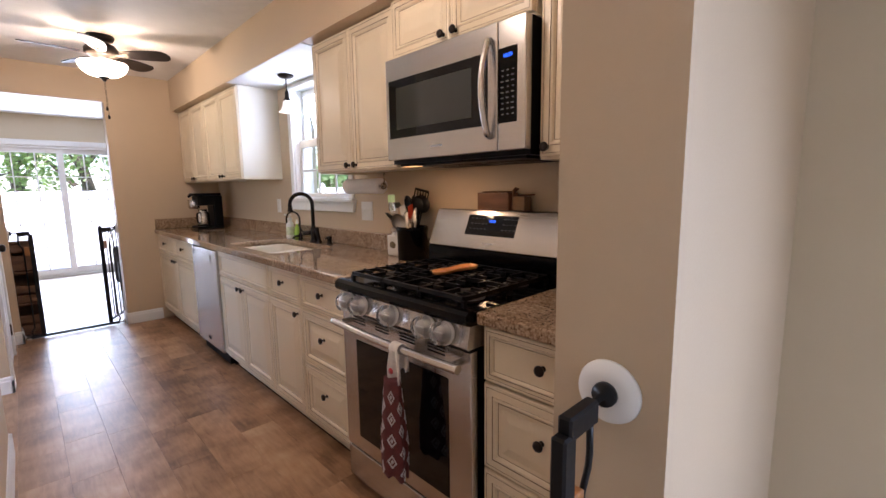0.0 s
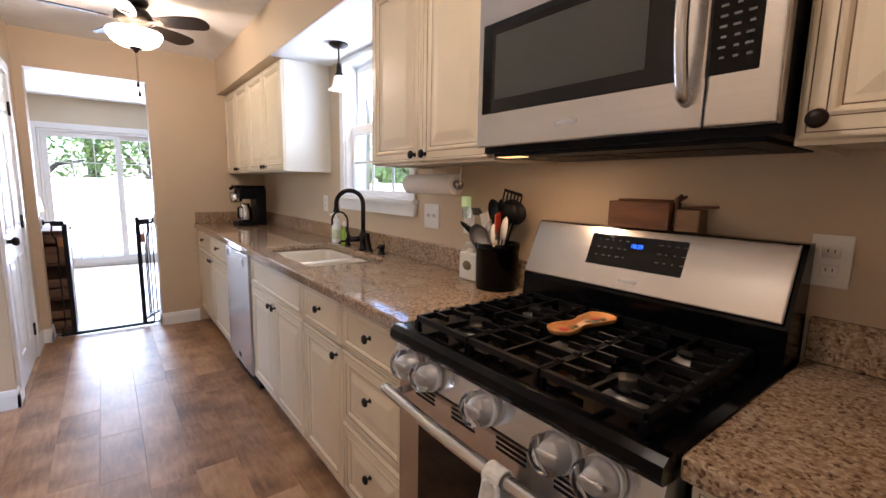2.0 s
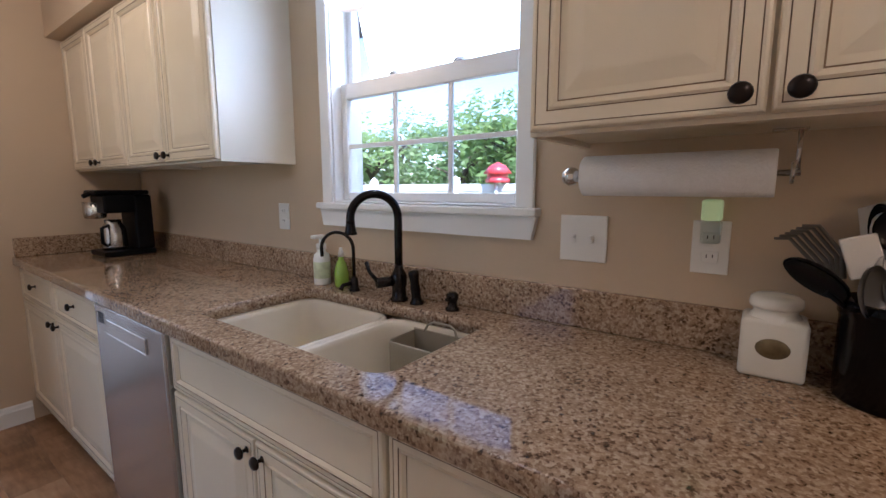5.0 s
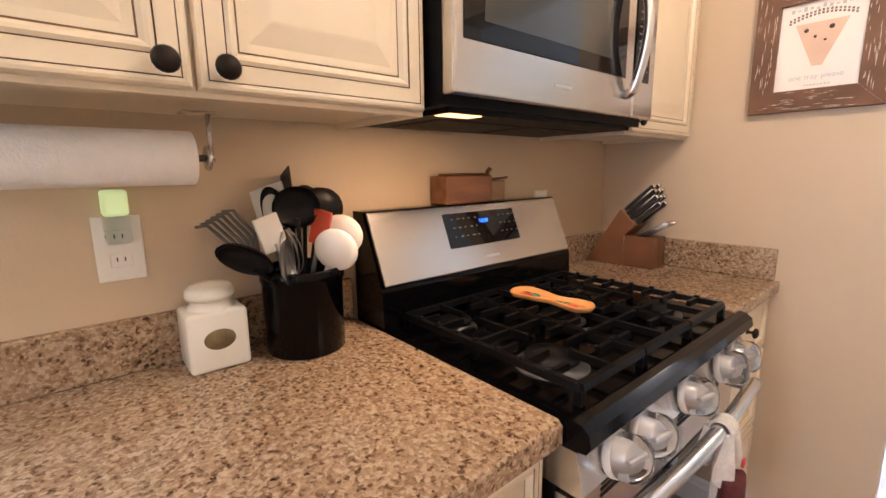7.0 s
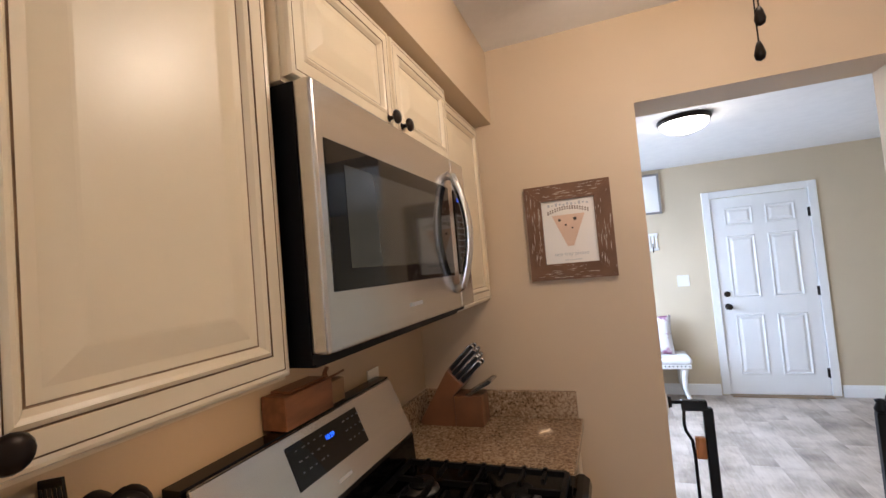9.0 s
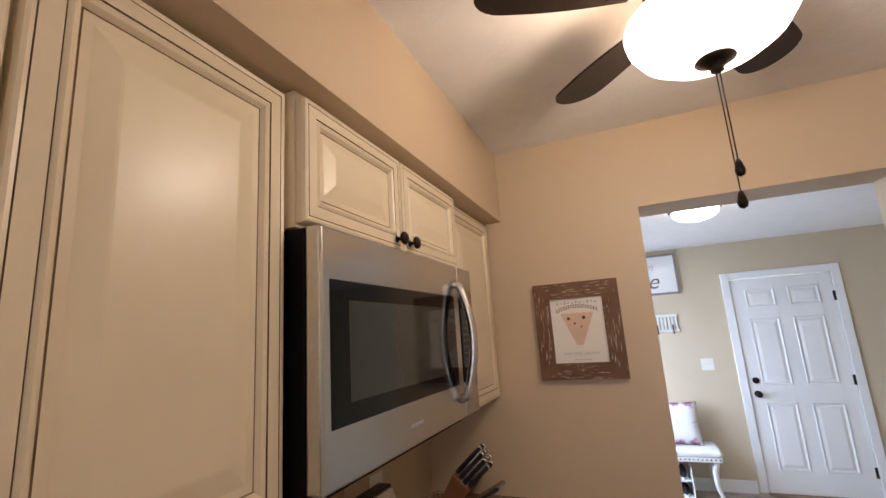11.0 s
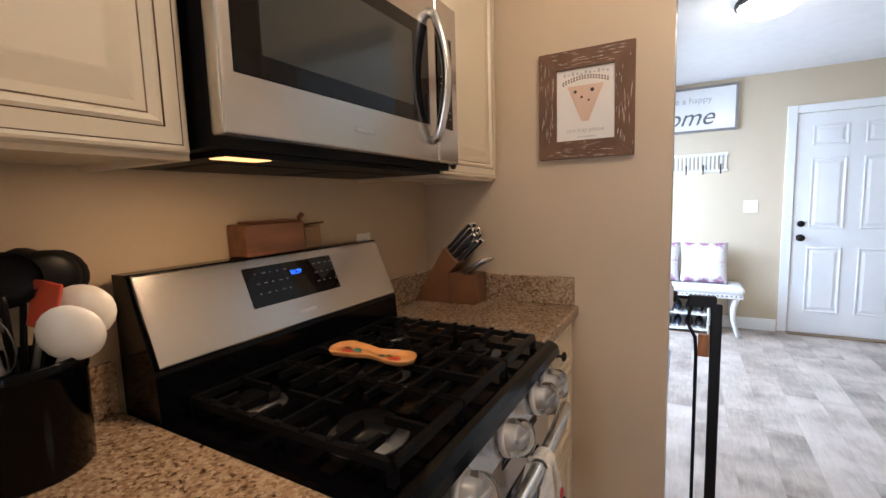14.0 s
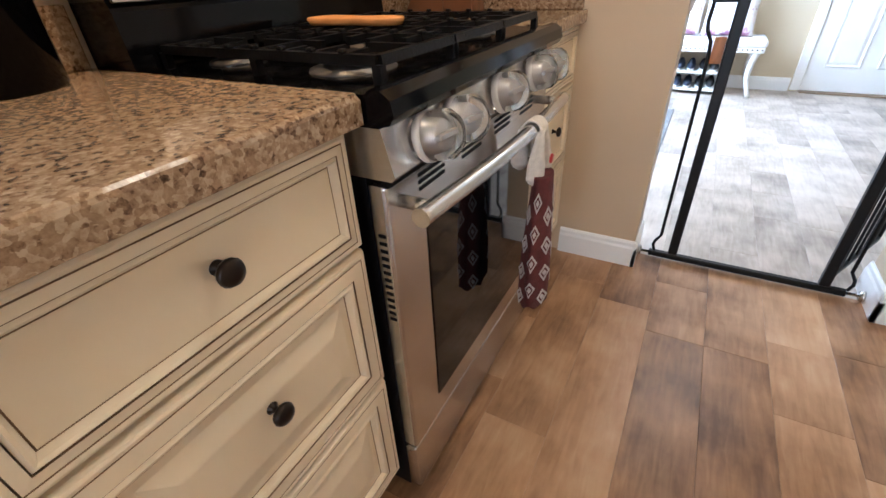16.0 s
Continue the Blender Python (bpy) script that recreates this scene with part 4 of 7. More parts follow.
# entry window, which lights the entry
ew = thing("window_2", (EX1 + 0.07, (EWY0 + EWY1) / 2, EWZ0), "white entry window", "window", "", "structure")
bm = bmesh.new()
frame_boxes(bm, EX1 - 0.004, EX1 + 0.12, EWY0 + 0.001, EWY1 - 0.001, EWZ0 + 0.001, EWZ1 - 0.001, 0.05)
part("frame", bm, TRIM, ew)
bm = bmesh.new()
box(bm, (EX1 + 0.07, EWY0 + 0.045, EWZ0 + 0.045), (EX1 + 0.075, EWY1 - 0.045, EWZ1 - 0.045))
part("pane", bm, WINDOW_GLASS, ew).visible_shadow = False


# ---- panelled doors ----
def six_panel(bm, w, h):
    """A six-panel door, in the plane y = 0 facing +y, from x = 0 to w."""
    box(bm, (0, -0.04, 0), (w, 0, h), 0.003)
    c, g = 0.115, 0.11
    pw = (w - 2 * c - g) / 2
    for z0, z1 in ((0.10 * h, 0.40 * h), (0.485 * h, 0.80 * h), (0.855 * h, 0.945 * h)):
        for x0 in (c, c + pw + g):
            prev = None
            for inset, d in ((0, 0.0006), (0.004, 0.007), (0.012, 0.0065), (0.020, 0.0012), (0.030, 0.0015), (0.048, 0.007), (0.052, 0.0075)):
                r = [bm.verts.new((x, d, z)) for x, z in ((x0 + inset, z0 + inset), (x0 + pw - inset, z0 + inset), (x0 + pw - inset, z1 - inset), (x0 + inset, z1 - inset))]
                if prev:
                    for i in range(4):
                        bm.faces.new((prev[i], prev[(i + 1) % 4], r[(i + 1) % 4], r[i]))
                prev = r
            bm.faces.new(prev)
    return bm


def door_set(name, m, w, h, knob_x, bolt, hinge_x, label):
    t = thing(name, m.translation, label, "door", "", "structure")
    bm = six_panel(bmesh.new(), w, h)
    bm.transform(m)
    leaf_ = part("leaf", bm, TRIM, t)
    for z, s in (((0.90, 1.0), (1.03, 0.75)) if bolt else ((0.95, 0.9),)):
        bm = bmesh.new()
        q = m @ Matrix.Translation((knob_x, 0.0, z)) @ Matrix.Rotation(radians(-90), 4, "X")
        lathe(bm, [(0, 0), (0.033 * s, 0), (0.033 * s, 0.006), (0.012, 0.012), (0.012, 0.03), (0.024 * s, 0.036), (0.030 * s, 0.048), (0.026 * s, 0.060), (0.012, 0.066), (0, 0.067)] if z < 1 else [(0, 0), (0.030, 0), (0.029, 0.012), (0.022, 0.016), (0, 0.017)], q, 20)
        part("door_knob" if z < 1 else "deadbolt", bm, KNOB, leaf_, "black knob")
    for z in (0.22, 1.02, 1.80):
        bm = bmesh.new()
        box(bm, (hinge_x - 0.018, 0.001, z - 0.045), (hinge_x + 0.018, 0.006, z + 0.045), 0.001)
        tube(bm, [(hinge_x, 0.008, z - 0.047), (hinge_x, 0.008, z + 0.047)], 0.006, 8)
        bm.transform(m)
        part("hinge", bm, KNOB, t)
    bm = bmesh.new()
    for a, b, c, d in ((-0.075, -0.004, 0, h + 0.075), (w + 0.004, w + 0.075, 0, h + 0.075), (-0.004, w + 0.004, h + 0.004, h + 0.075)):
        box(bm, (a, -0.012, c), (b, 0.0295, d), 0.004, 2)
    bm.transform(m @ Matrix.Translation((0, -0.012, 0)))
    part("casing", bm, TRIM, t)
    return t


door_set("door_1", pose(EDX0 - 0.005, EY + 0.001 - 0.002, 0.012, 0, 0, 0) @ Matrix.Translation((-0.84, 0, 0)), 0.84, 2.032, 0.84 - 0.065, True, -0.002, "white six-panel front door with black hardware")
door_set("door_3", pose(XL + 0.001, DY1 - 0.005, 0.010, 0, 0, -90), DY1 - DY0 - 0.01, 2.03, DY1 - DY0 - 0.075, False, -0.002, "white six-panel closet door with black hardware")

bm = bmesh.new()
box(bm, (EDX1 + 0.004, EY - 0.03, 0.0005), (EDX0 - 0.004, EY + 0.075, 0.0115), 0.003)
tagged(part("threshold", bm, material("worn_oak_threshold", (0.30, 0.20, 0.12), 0.5, vary=0.4, scale=14, stretch=(1, 6, 1))), "worn oak threshold under the front door", "", "", "structure")

# ---- outside ----
LAWN = material("lawn", (0.10, 0.16, 0.045), 0.9, vary=0.35, scale=3, fine=60, bump=0.4)
structure("ground", [((-80, -80, -0.60), (90, 90, -0.45))], LAWN, "mown lawn")
DECK = material("pale_concrete", (0.62, 0.60, 0.57), 0.8, vary=0.12, scale=2, bump=0.15)
structure("patio", [((-6, SY + 0.16, -0.44), (5, 14, -0.16))], DECK, "pale concrete patio")
VINYL = material("white_vinyl", (0.80, 0.80, 0.80), 0.4, vary=0.03, bump=0.02)
structure("wall_outer", [((0.17, 0.002, -0.4), (0.2, WY0 - 0.1, 2.7)), ((0.17, WY1 + 0.1, -0.4), (0.2, YF + 0.2, 2.7)), ((0.17, WY0 - 0.1, -0.4), (0.2, WY1 + 0.1, WZ0 - 0.03)), ((0.17, WY0 - 0.1, WZ1 + 0.03), (0.2, WY1 + 0.1, 2.7))], VINYL, "white outer wall cladding")
structure("roof", [((EX0 - 0.4, EY - 0.4, 2.63), (SX1 + 0.5, SY + 0.5, 2.8))], SUB, "dark roof")


def fence(name, p, q, h, base, label):
    t = thing(name, p, label, "fence")
    d = Vector(q) - Vector(p)
    n = int(d.length / 1.9)
    ang = math.atan2(d.y, d.x)
    m = Matrix.Translation(p) @ Matrix.Rotation(ang, 4, "Z")
    step = d.length / n
    for i in range(n + 1):
        bm = bmesh.new()
        box(bm, (i * step - 0.06, -0.06, base), (i * step + 0.06, 0.06, base + h + 0.08), 0.006)
        lathe(bm, [(0.085, base + h + 0.08), (0.085, base + h + 0.10), (0, base + h + 0.15)], Matrix.Translation((i * step, 0, 0)), 4)
        bm.transform(m)
        part("post", bm, VINYL, t)
        if i < n:
            bm = bmesh.new()
            box(bm, (i * step + 0.06, -0.025, base + 0.08), (i * step + step - 0.06, 0.025, base + 0.2), 0.004)
            box(bm, (i * step + 0.06, -0.025, base + h - 0.12), (i * step + step - 0.06, 0.025, base + h), 0.004)
            k = 12
            for j in range(k):
                a = i * step + 0.06 + (step - 0.12) * j / k
                box(bm, (a + 0.001, -0.012, base + 0.2), (a + (step - 0.12) / k - 0.001, 0.012, base + h - 0.12))
            bm.transform(m)
            part("fence_panel", bm, VINYL, t)


fence("fence", (-9, 14.2, 0), (8, 14.2, 0), 1.83, -0.45, "white vinyl privacy fence behind the patio")
fence("fence", (5.2, -6, 0), (5.2, 12, 0), 1.84, -0.45, "white vinyl privacy fence beside the house")
LEAF = [material("leaf_green", c, 0.55, vary=0.35, scale=2, bump=0.0) for c in ((0.17, 0.26, 0.09), (0.13, 0.22, 0.08), (0.21, 0.30, 0.11))]
for lm in LEAF:
    ln_, ll_ = lm.node_tree.nodes, lm.node_tree.links
    tr_, mx_ = ln_.new("ShaderNodeBsdfTranslucent"), ln_.new("ShaderNodeMixShader")
    tr_.inputs[0].default_value, mx_.inputs[0].default_value = (0.30, 0.42, 0.10, 1), 0.5
    ll_.new(ln_["Principled BSDF"].outputs[0], mx_.inputs[1])
    ll_.new(tr_.outputs[0], mx_.inputs[2])
    ll_.new(mx_.outputs[0], ln_["Material Output"].inputs[0])
BARK = material("bark", (0.10, 0.075, 0.055), 0.9, vary=0.4, scale=6, bump=0.5, stretch=(3, 3, 0.6))


def tree(x, y, h, spread, seed):
    rs_ = random.Random(seed)
    t = thing("tree", (x, y, -0.45), "leafy green garden tree", "tree", "trees beyond the fence")
    bm = bmesh.new()
    r0 = 0.10 + h * 0.018
    tube(bm, [(x + rs_.uniform(-.1, .1) * i, y + rs_.uniform(-.1, .1) * i, -0.45 + (h * 0.85) * i / 5) for i in range(6)], [r0 * (1 - 0.17 * i) for i in range(6)], 9)
    ends = []
    for i in range(11):
        a, z0 = rs_.uniform(0, 6.28), h * rs_.uniform(0.14, 0.75)
        ln = spread * rs_.uniform(0.55, 1.0) * (1.15 - z0 / h * 0.6)
        e = Vector((x + ln * math.cos(a), y + ln * math.sin(a), z0 + ln * rs_.uniform(0.25, 0.7)))
        s0 = Vector((x, y, z0 - 0.3))
        tube(bm, [s0, s0.lerp(e, 0.5) + Vector((0, 0, 0.12 * ln)), e], [r0 * 0.45, r0 * 0.28, r0 * 0.1], 6)
        ends += [e, s0.lerp(e, 0.6), s0.lerp(e, 0.8)]
    part("trunk", bm, BARK, t)
    verts, faces = [], []
    for e in ends + [Vector((x, y, h * 0.95)), Vector((x, y, h * 0.8))]:
        for c in range(5):
            o = e + Vector((rs_.gauss(0, 1), rs_.gauss(0, 1), rs_.gauss(0, 0.7))) * spread * 0.19
            for k in range(17):
                p = o + Vector((rs_.gauss(0, 1), rs_.gauss(0, 1), rs_.gauss(0, 0.8))) * spread * 0.085
                u = Vector((rs_.gauss(0, 1), rs_.gauss(0, 1), rs_.gauss(0, 0.6))).normalized() * rs_.uniform(0.07, 0.15)
                w = u.orthogonal().normalized() * u.length * 0.5
                i0 = len(verts)
                verts += [p - u, p + w, p + u, p - w]
                faces.append((i0, i0 + 1, i0 + 2, i0 + 3))
    me = bpy.data.meshes.new("crown")
    me.from_pydata(verts, [], faces)
    me.materials.append(LEAF[seed % 3])
    me.transform(Matrix.Translation(-t.location))
    crown = new("crown", me)
    crown.parent = t


for i, (x, y, h, sp) in enumerate(((9.5, 6.6, 4.2, 2.0), (10.5, 9.4, 4.6, 2.2), (9.0, 12.0, 4.0, 2.0), (12.5, 4.2, 5.0, 2.3), (13, 14.5, 6.0, 2.6), (11, 17.5, 5.5, 2.5), (14, 8.0, 5.4, 2.6), (8.2, 15.0, 3.6, 1.9), (12, 21, 6.0, 2.8), (15, 11.4, 6.0, 2.8), (10, 24, 6.5, 3.0),
                                   (-3.2, 19, 9, 3.0), (0.4, 21, 8.5, 3.0), (-6.5, 22, 9.5, 3.4), (-1.6, 25, 10, 3.5), (3.8, 19.5, 7.5, 2.8))):
    tree(x, y, h * (0.78 if x > 6 else 1.0), sp, i)


# ---- doorway gates ----
GATE = material("black_gate_steel", (0.006, 0.006, 0.007), 0.38, 0.0, spec=0.25, vary=0.2, bump=0.03)
GATEWOOD = material("amber_wood_block", (0.42, 0.17, 0.05), 0.4, vary=0.35, scale=12, stretch=(6, 1, 1))
CUP = material("white_rubber_cup", (0.78, 0.77, 0.75), 0.5, vary=0.03, bump=0.02)


def gate(cx, cy, half, turn, label):
    """A pressure-mounted gate across a doorway, its leaf swung open at a right angle."""
    t = thing("safety_gate", (cx, cy, 0), label, "gate", "doorway gates")
    m = Matrix.Translation((cx, cy, 0)) @ Matrix.Rotation(radians(turn), 4, "Z")
    H, L, R = 0.965, half - 0.145, -(half - 0.135)

    def piece(name, bm, mat, parent=t, lab=""):
        bm.transform(m)
        return part(name, bm, mat, parent, lab)
    bm = bmesh.new()
    box(bm, (R - 0.07, -0.013, 0.010), (L + 0.09, 0.013, 0.034), 0.004)
    piece("bottom_bar", bm, GATE)
    for x in (L, R):
        bm = bmesh.new()
        box(bm, (x - 0.017, -0.013, 0.035), (x + 0.017, 0.013, H), 0.004)
        piece("post", bm, GATE)
    for s, x in ((1, L), (-1, R)):
        bm = bmesh.new()
        o = x + s * 0.075
        tube(bm, [(o - s * 0.005, 0, 0.034), (o + s * 0.004, 0, 0.06), (o, 0, 0.08), (o - s * 0.018, 0, 0.11), (o - s * 0.018, 0, 0.78), (o - s * 0.014, 0, 0.84), (o + s * 0.004, 0, 0.875), (o + s * 0.008, 0, 0.90), (o + s * 0.004, 0, 0.955)], 0.006, 8)
        piece("side_bar", bm, GATE)
        bm = bmesh.new()
        box(bm, (min(x, o + s * 0.012), -0.012, 0.952), (max(x, o + s * 0.012), 0.012, 0.992), 0.004)
        piece("top_arm", bm, GATE)
        if s > 0:
            bm = bmesh.new()
            box(bm, (x + 0.018, -0.009, 0.775), (x + 0.052, 0.009, 0.855), 0.002)
            piece("wood_block", bm, GATEWOOD, t, "amber wooden block")
        for z in (0.022, 0.982):
            w = half - abs(x)
            bm = bmesh.new()
            rot = Matrix.Translation((x, 0, z)) @ Matrix.Rotation(radians(90 * s), 4, "Y")
            lathe(bm, [(0, 0.07), (0.006, 0.07), (0.006, w - 0.026), (0.019, w - 0.026), (0.021, w - 0.02), (0.021, w - 0.013), (0, w - 0.013)], rot, 16)
            b_ = piece("spindle", bm, GATE if z > 0.5 else STEEL_H)
            bm = bmesh.new()
            r = 0.055 if z > 0.5 else 0.018
            lathe(bm, [(0, w - 0.013), (r * 0.5, w - 0.013), (r * 0.96, w - 0.007), (r, w - 0.001), (0, w - 0.0005)], rot, 32)
            piece("wall_cup", bm, CUP, b_, "round white wall cup")
    bm = bmesh.new()
    lathe(bm, [(0, H), (0.018, H), (0.02, H + 0.012), (0.012, H + 0.03), (0.017, H + 0.04), (0, H + 0.046)], Matrix.Translation((R, 0, 0)), 14)
    piece("hinge_cap", bm, GATE)
    # the open leaf runs back from the hinge post
    leaf_len = L - R - 0.05
    swing = Matrix.Translation((R, 0, 0)) @ Matrix.Rotation(radians(-28), 4, "Z") @ Matrix.Translation((-R, 0, 0))
    bm = bmesh.new()
    box(bm, (R - 0.008, -0.025, 0.045), (R + 0.008, -0.016, H - 0.01), 0.002)
    bm.transform(swing)
    lf = piece("leaf", bm, GATE)
    for z in (0.06, H - 0.02):
        bm = bmesh.new()
        box(bm, (R - 0.008, -0.03 - leaf_len, z - 0.010), (R + 0.008, -0.024, z + 0.010), 0.003)
        bm.transform(swing)
        piece("leaf_rail", bm, GATE, lf)
    for k in range(1, 7):
        bm = bmesh.new()
        y = -0.03 - leaf_len * k / 6
        tube(bm, [(R, y, 0.068), (R, y, H - 0.03)], 0.0055 if k < 6 else 0.008, 8)
        bm.transform(swing)
        piece("leaf_bar", bm, GATE, lf)
    bm = bmesh.new()
    box(bm, (R - 0.011, -0.03 - leaf_len - 0.015, H - 0.035), (R + 0.011, -leaf_len + 0.05, H + 0.012), 0.005)
    bm.transform(swing)
    piece("latch", bm, GATE, lf)
    bm = bmesh.new()
    box(bm, (R - 0.007, -0.10, 0.775), (R + 0.007, -0.032, 0.855), 0.002)
    bm.transform(swing)
    piece("wood_block", bm, GATEWOOD, lf, "amber wooden block")


gate((OPEN_R + OPEN_L) / 2, -0.105, (OPEN_R - OPEN_L) / 2, 0, "black steel safety gate standing open in the entry doorway")
gate((FAR_R + FAR_L) / 2, YF + 0.085, (FAR_R - FAR_L) / 2, 180, "black steel safety gate standing open in the sunroom doorway")

# ---- sink fittings ----
ORB = material("oiled_bronze", (0.028, 0.024, 0.022), 0.22, 0.85, vary=0.3, bump=0.01)


def on_top(x, y, z=CT):
    return Matrix.Translation((x, y, z))


fa = thing("faucet", (-0.085, 2.565, CT), "dark oiled-bronze gooseneck kitchen faucet with a side lever", "faucet")
bm = bmesh.new()
lathe(bm, [(0, 0), (0.030, 0), (0.030, 0.006), (0.024, 0.012), (0.023, 0.045), (0.027, 0.055), (0.027, 0.085), (0.021, 0.098), (0.015, 0.108), (0.0135, 0.12), (0, 0.12)], on_top(-0.085, 2.565), 24)
part("base", bm, ORB, fa)
d = Vector((-0.86, 0.51, 0))
c0 = Vector((-0.085, 2.565, 1.222)) + d * 0.078
bm = bmesh.new()
tube(bm, [(-0.085, 2.565, 1.05), (-0.085, 2.565, 1.13)] + arc(c0, 0.078, 180, 0, d, (0, 0, 1), 16) + [c0 + d * 0.078 + Vector((0, 0, -0.018))], [0.0135] * 18 + [0.0135, 0.0145], 14)
part("spout", bm, ORB, fa)
bm = bmesh.new()
tipm = Matrix.Translation(c0 + d * 0.078 + Vector((0, 0, -0.050)))
lathe(bm, [(0, 0), (0.019, 0), (0.021, 0.003), (0.018, 0.012), (0.0148, 0.03), (0.0145, 0.036)], tipm, 20)
part("nozzle", bm, ORB, fa)
bm = bmesh.new()
tube(bm, [(-0.085, 2.565, 1.015), (-0.155, 2.60, 1.010)], 0.017, 14)
tube(bm, [(-0.148, 2.597, 1.012), (-0.160, 2.625, 1.045), (-0.155, 2.645, 1.075)], [0.008, 0.006, 0.008], 8)
part("lever", bm, ORB, fa)
bm = bmesh.new()
lathe(bm, [(0, 0), (0.024, 0), (0.024, 0.005), (0.017, 0.012), (0.015, 0.03), (0.0165, 0.05), (0.014, 0.075), (0.0175, 0.10), (0.016, 0.112), (0, 0.115)], on_top(-0.085, 2.487) @ Matrix.Rotation(radians(-9), 4, "Y"), 18)
solo("side_sprayer", bm, ORB, "dark bronze side sprayer in its holder", "sprayer")
bm = bmesh.new()
lathe(bm, [(0, 0), (0.022, 0), (0.022, 0.006), (0.015, 0.012), (0.015, 0.03), (0.019, 0.036), (0.019, 0.05), (0.012, 0.056), (0, 0.057)], on_top(-0.08, 2.35), 18)
tube(bm, [(-0.08, 2.35, 0.988), (-0.115, 2.347, 0.985)], 0.006, 8)
solo("soap_dispenser", bm, ORB, "short dark bronze soap pump head", "soap dispenser")
ff = thing("filter_faucet", (-0.08, 2.79, CT), "slim dark bronze filtered-water faucet", "faucet")
bm = bmesh.new()
lathe(bm, [(0, 0), (0.020, 0), (0.020, 0.005), (0.016, 0.01), (0.014, 0.045), (0.006, 0.055), (0, 0.056)], on_top(-0.08, 2.79), 18)
tube(bm, [(-0.08, 2.79, 0.975), (-0.125, 2.80, 0.972), (-0.135, 2.802, 0.955)], [0.008, 0.007, 0.009], 8)
part("base", bm, ORB, ff)
d2 = Vector((-0.5, 0.87, 0))
c1 = Vector((-0.08, 2.79, 1.10)) + d2 * 0.06
bm = bmesh.new()
tube(bm, [(-0.08, 2.79, 0.99)] + arc(c1, 0.06, 180, -8, d2, (0, 0, 1), 14) + [c1 + d2 * 0.058 + Vector((0, 0, -0.03))], 0.0062, 10)
part("spout", bm, ORB, ff)
PUMPW = material("white_bottle_plastic", (0.78, 0.78, 0.74), 0.35, vary=0.03, bump=0.01)
GREEN = glass("green_soap", (0.42, 0.62, 0.12), 0.08)
LABELG = material("pale_green_label", (0.62, 0.68, 0.45), 0.5, vary=0.2, scale=40, bump=0.0)
sb = thing("soap_bottle", (-0.07, 2.985, CT), "white foaming hand soap pump bottle with a pale label", "soap bottle")
bm = bmesh.new()
lathe(bm, [(0, 0), (0.030, 0), (0.032, 0.004), (0.032, 0.10), (0.028, 0.118), (0.016, 0.128), (0.016, 0.138), (0, 0.138)], on_top(-0.07, 2.985), 22)
part("bottle", bm, PUMPW, sb)
bm = bmesh.new()
lathe(bm, [(0.0322, 0.025), (0.0326, 0.026), (0.0326, 0.088), (0.0322, 0.089)], on_top(-0.07, 2.985), 22)
part("label", bm, LABELG, sb)
bm = bmesh.new()
lathe(bm, [(0, 0.138), (0.019, 0.138), (0.019, 0.158), (0.008, 0.162), (0.008, 0.185), (0, 0.186)], on_top(-0.07, 2.985), 18)
box(bm, (-0.112, 2.972, CT + 0.180), (-0.058, 2.998, CT + 0.194), 0.004)
part("pump", bm, PUMPW, sb)
gb = thing("dish_soap_bottle", (-0.058, 2.885, CT), "small translucent green dish soap bottle", "soap bottle")
bm = bmesh.new()
lathe(bm, [(0, 0), (0.024, 0), (0.027, 0.01), (0.027, 0.05), (0.020, 0.085), (0.010, 0.105), (0.009, 0.115), (0, 0.115)], on_top(-0.058, 2.885), 20)
part("bottle", bm, material("green_soap_fill", (0.30, 0.46, 0.06), 0.12, vary=0.1, bump=0.0), gb)
bm = bmesh.new()
lathe(bm, [(0, 0.115), (0.011, 0.115), (0.010, 0.132), (0.005, 0.150), (0, 0.151)], on_top(-0.058, 2.885), 14)
part("cap", bm, PUMPW, gb)
# caddy in the near bowl
cd = thing("sink_caddy", (-0.22, 2.36, 0.80), "smoky plastic caddy hung in the sink bowl", "sink caddy")
CADDY = material("smoky_plastic", (0.30, 0.26, 0.19), 0.25, vary=0.1, bump=0.0)
bm = bmesh.new()
for a, b in (((-0.275, 2.235, 0.79), (-0.270, 2.435, 0.885)), ((-0.165, 2.235, 0.79), (-0.160, 2.435, 0.897)), ((-0.270, 2.235, 0.79), (-0.165, 2.24, 0.89)), ((-0.270, 2.43, 0.79), (-0.165, 2.435, 0.89)), ((-0.270, 2.24, 0.79), (-0.165, 2.43, 0.795))):
    box(bm, a, b, 0.002)
part("tray", bm, CADDY, cd)
bm = bmesh.new()
tube(bm, [(-0.163, 2.275, 0.89), (-0.158, 2.285, 0.912), (-0.155, 2.305, 0.922), (-0.155, 2.365, 0.922), (-0.158, 2.385, 0.912), (-0.163, 2.395, 0.89)], 0.004, 8)
part("handle", bm, CADDY, cd)

# ---- canister, crock and utensils ----
POT = material("white_glazed_ceramic", (0.78, 0.75, 0.66), 0.16, vary=0.05, bump=0.01)
PLAQUE = material("aged_brass_plaque", (0.20, 0.15, 0.075), 0.45, 0.5, vary=0.3, scale=60)
can = thing("canister", (-0.072, 1.566, CT), "white ceramic canister with a brass oval plaque", "canister")
bm = bmesh.new()
box(bm, (-0.120, 1.512, CT), (-0.026, 1.620, CT + 0.118), 0.009, 3)
lathe(bm, [(0.047, 0.112), (0.042, 0.122), (0.037, 0.128), (0.037, 0.136), (0, 0.136)], on_top(-0.073, 1.566), 24)
part("jar", bm, POT, can)
bm = bmesh.new()
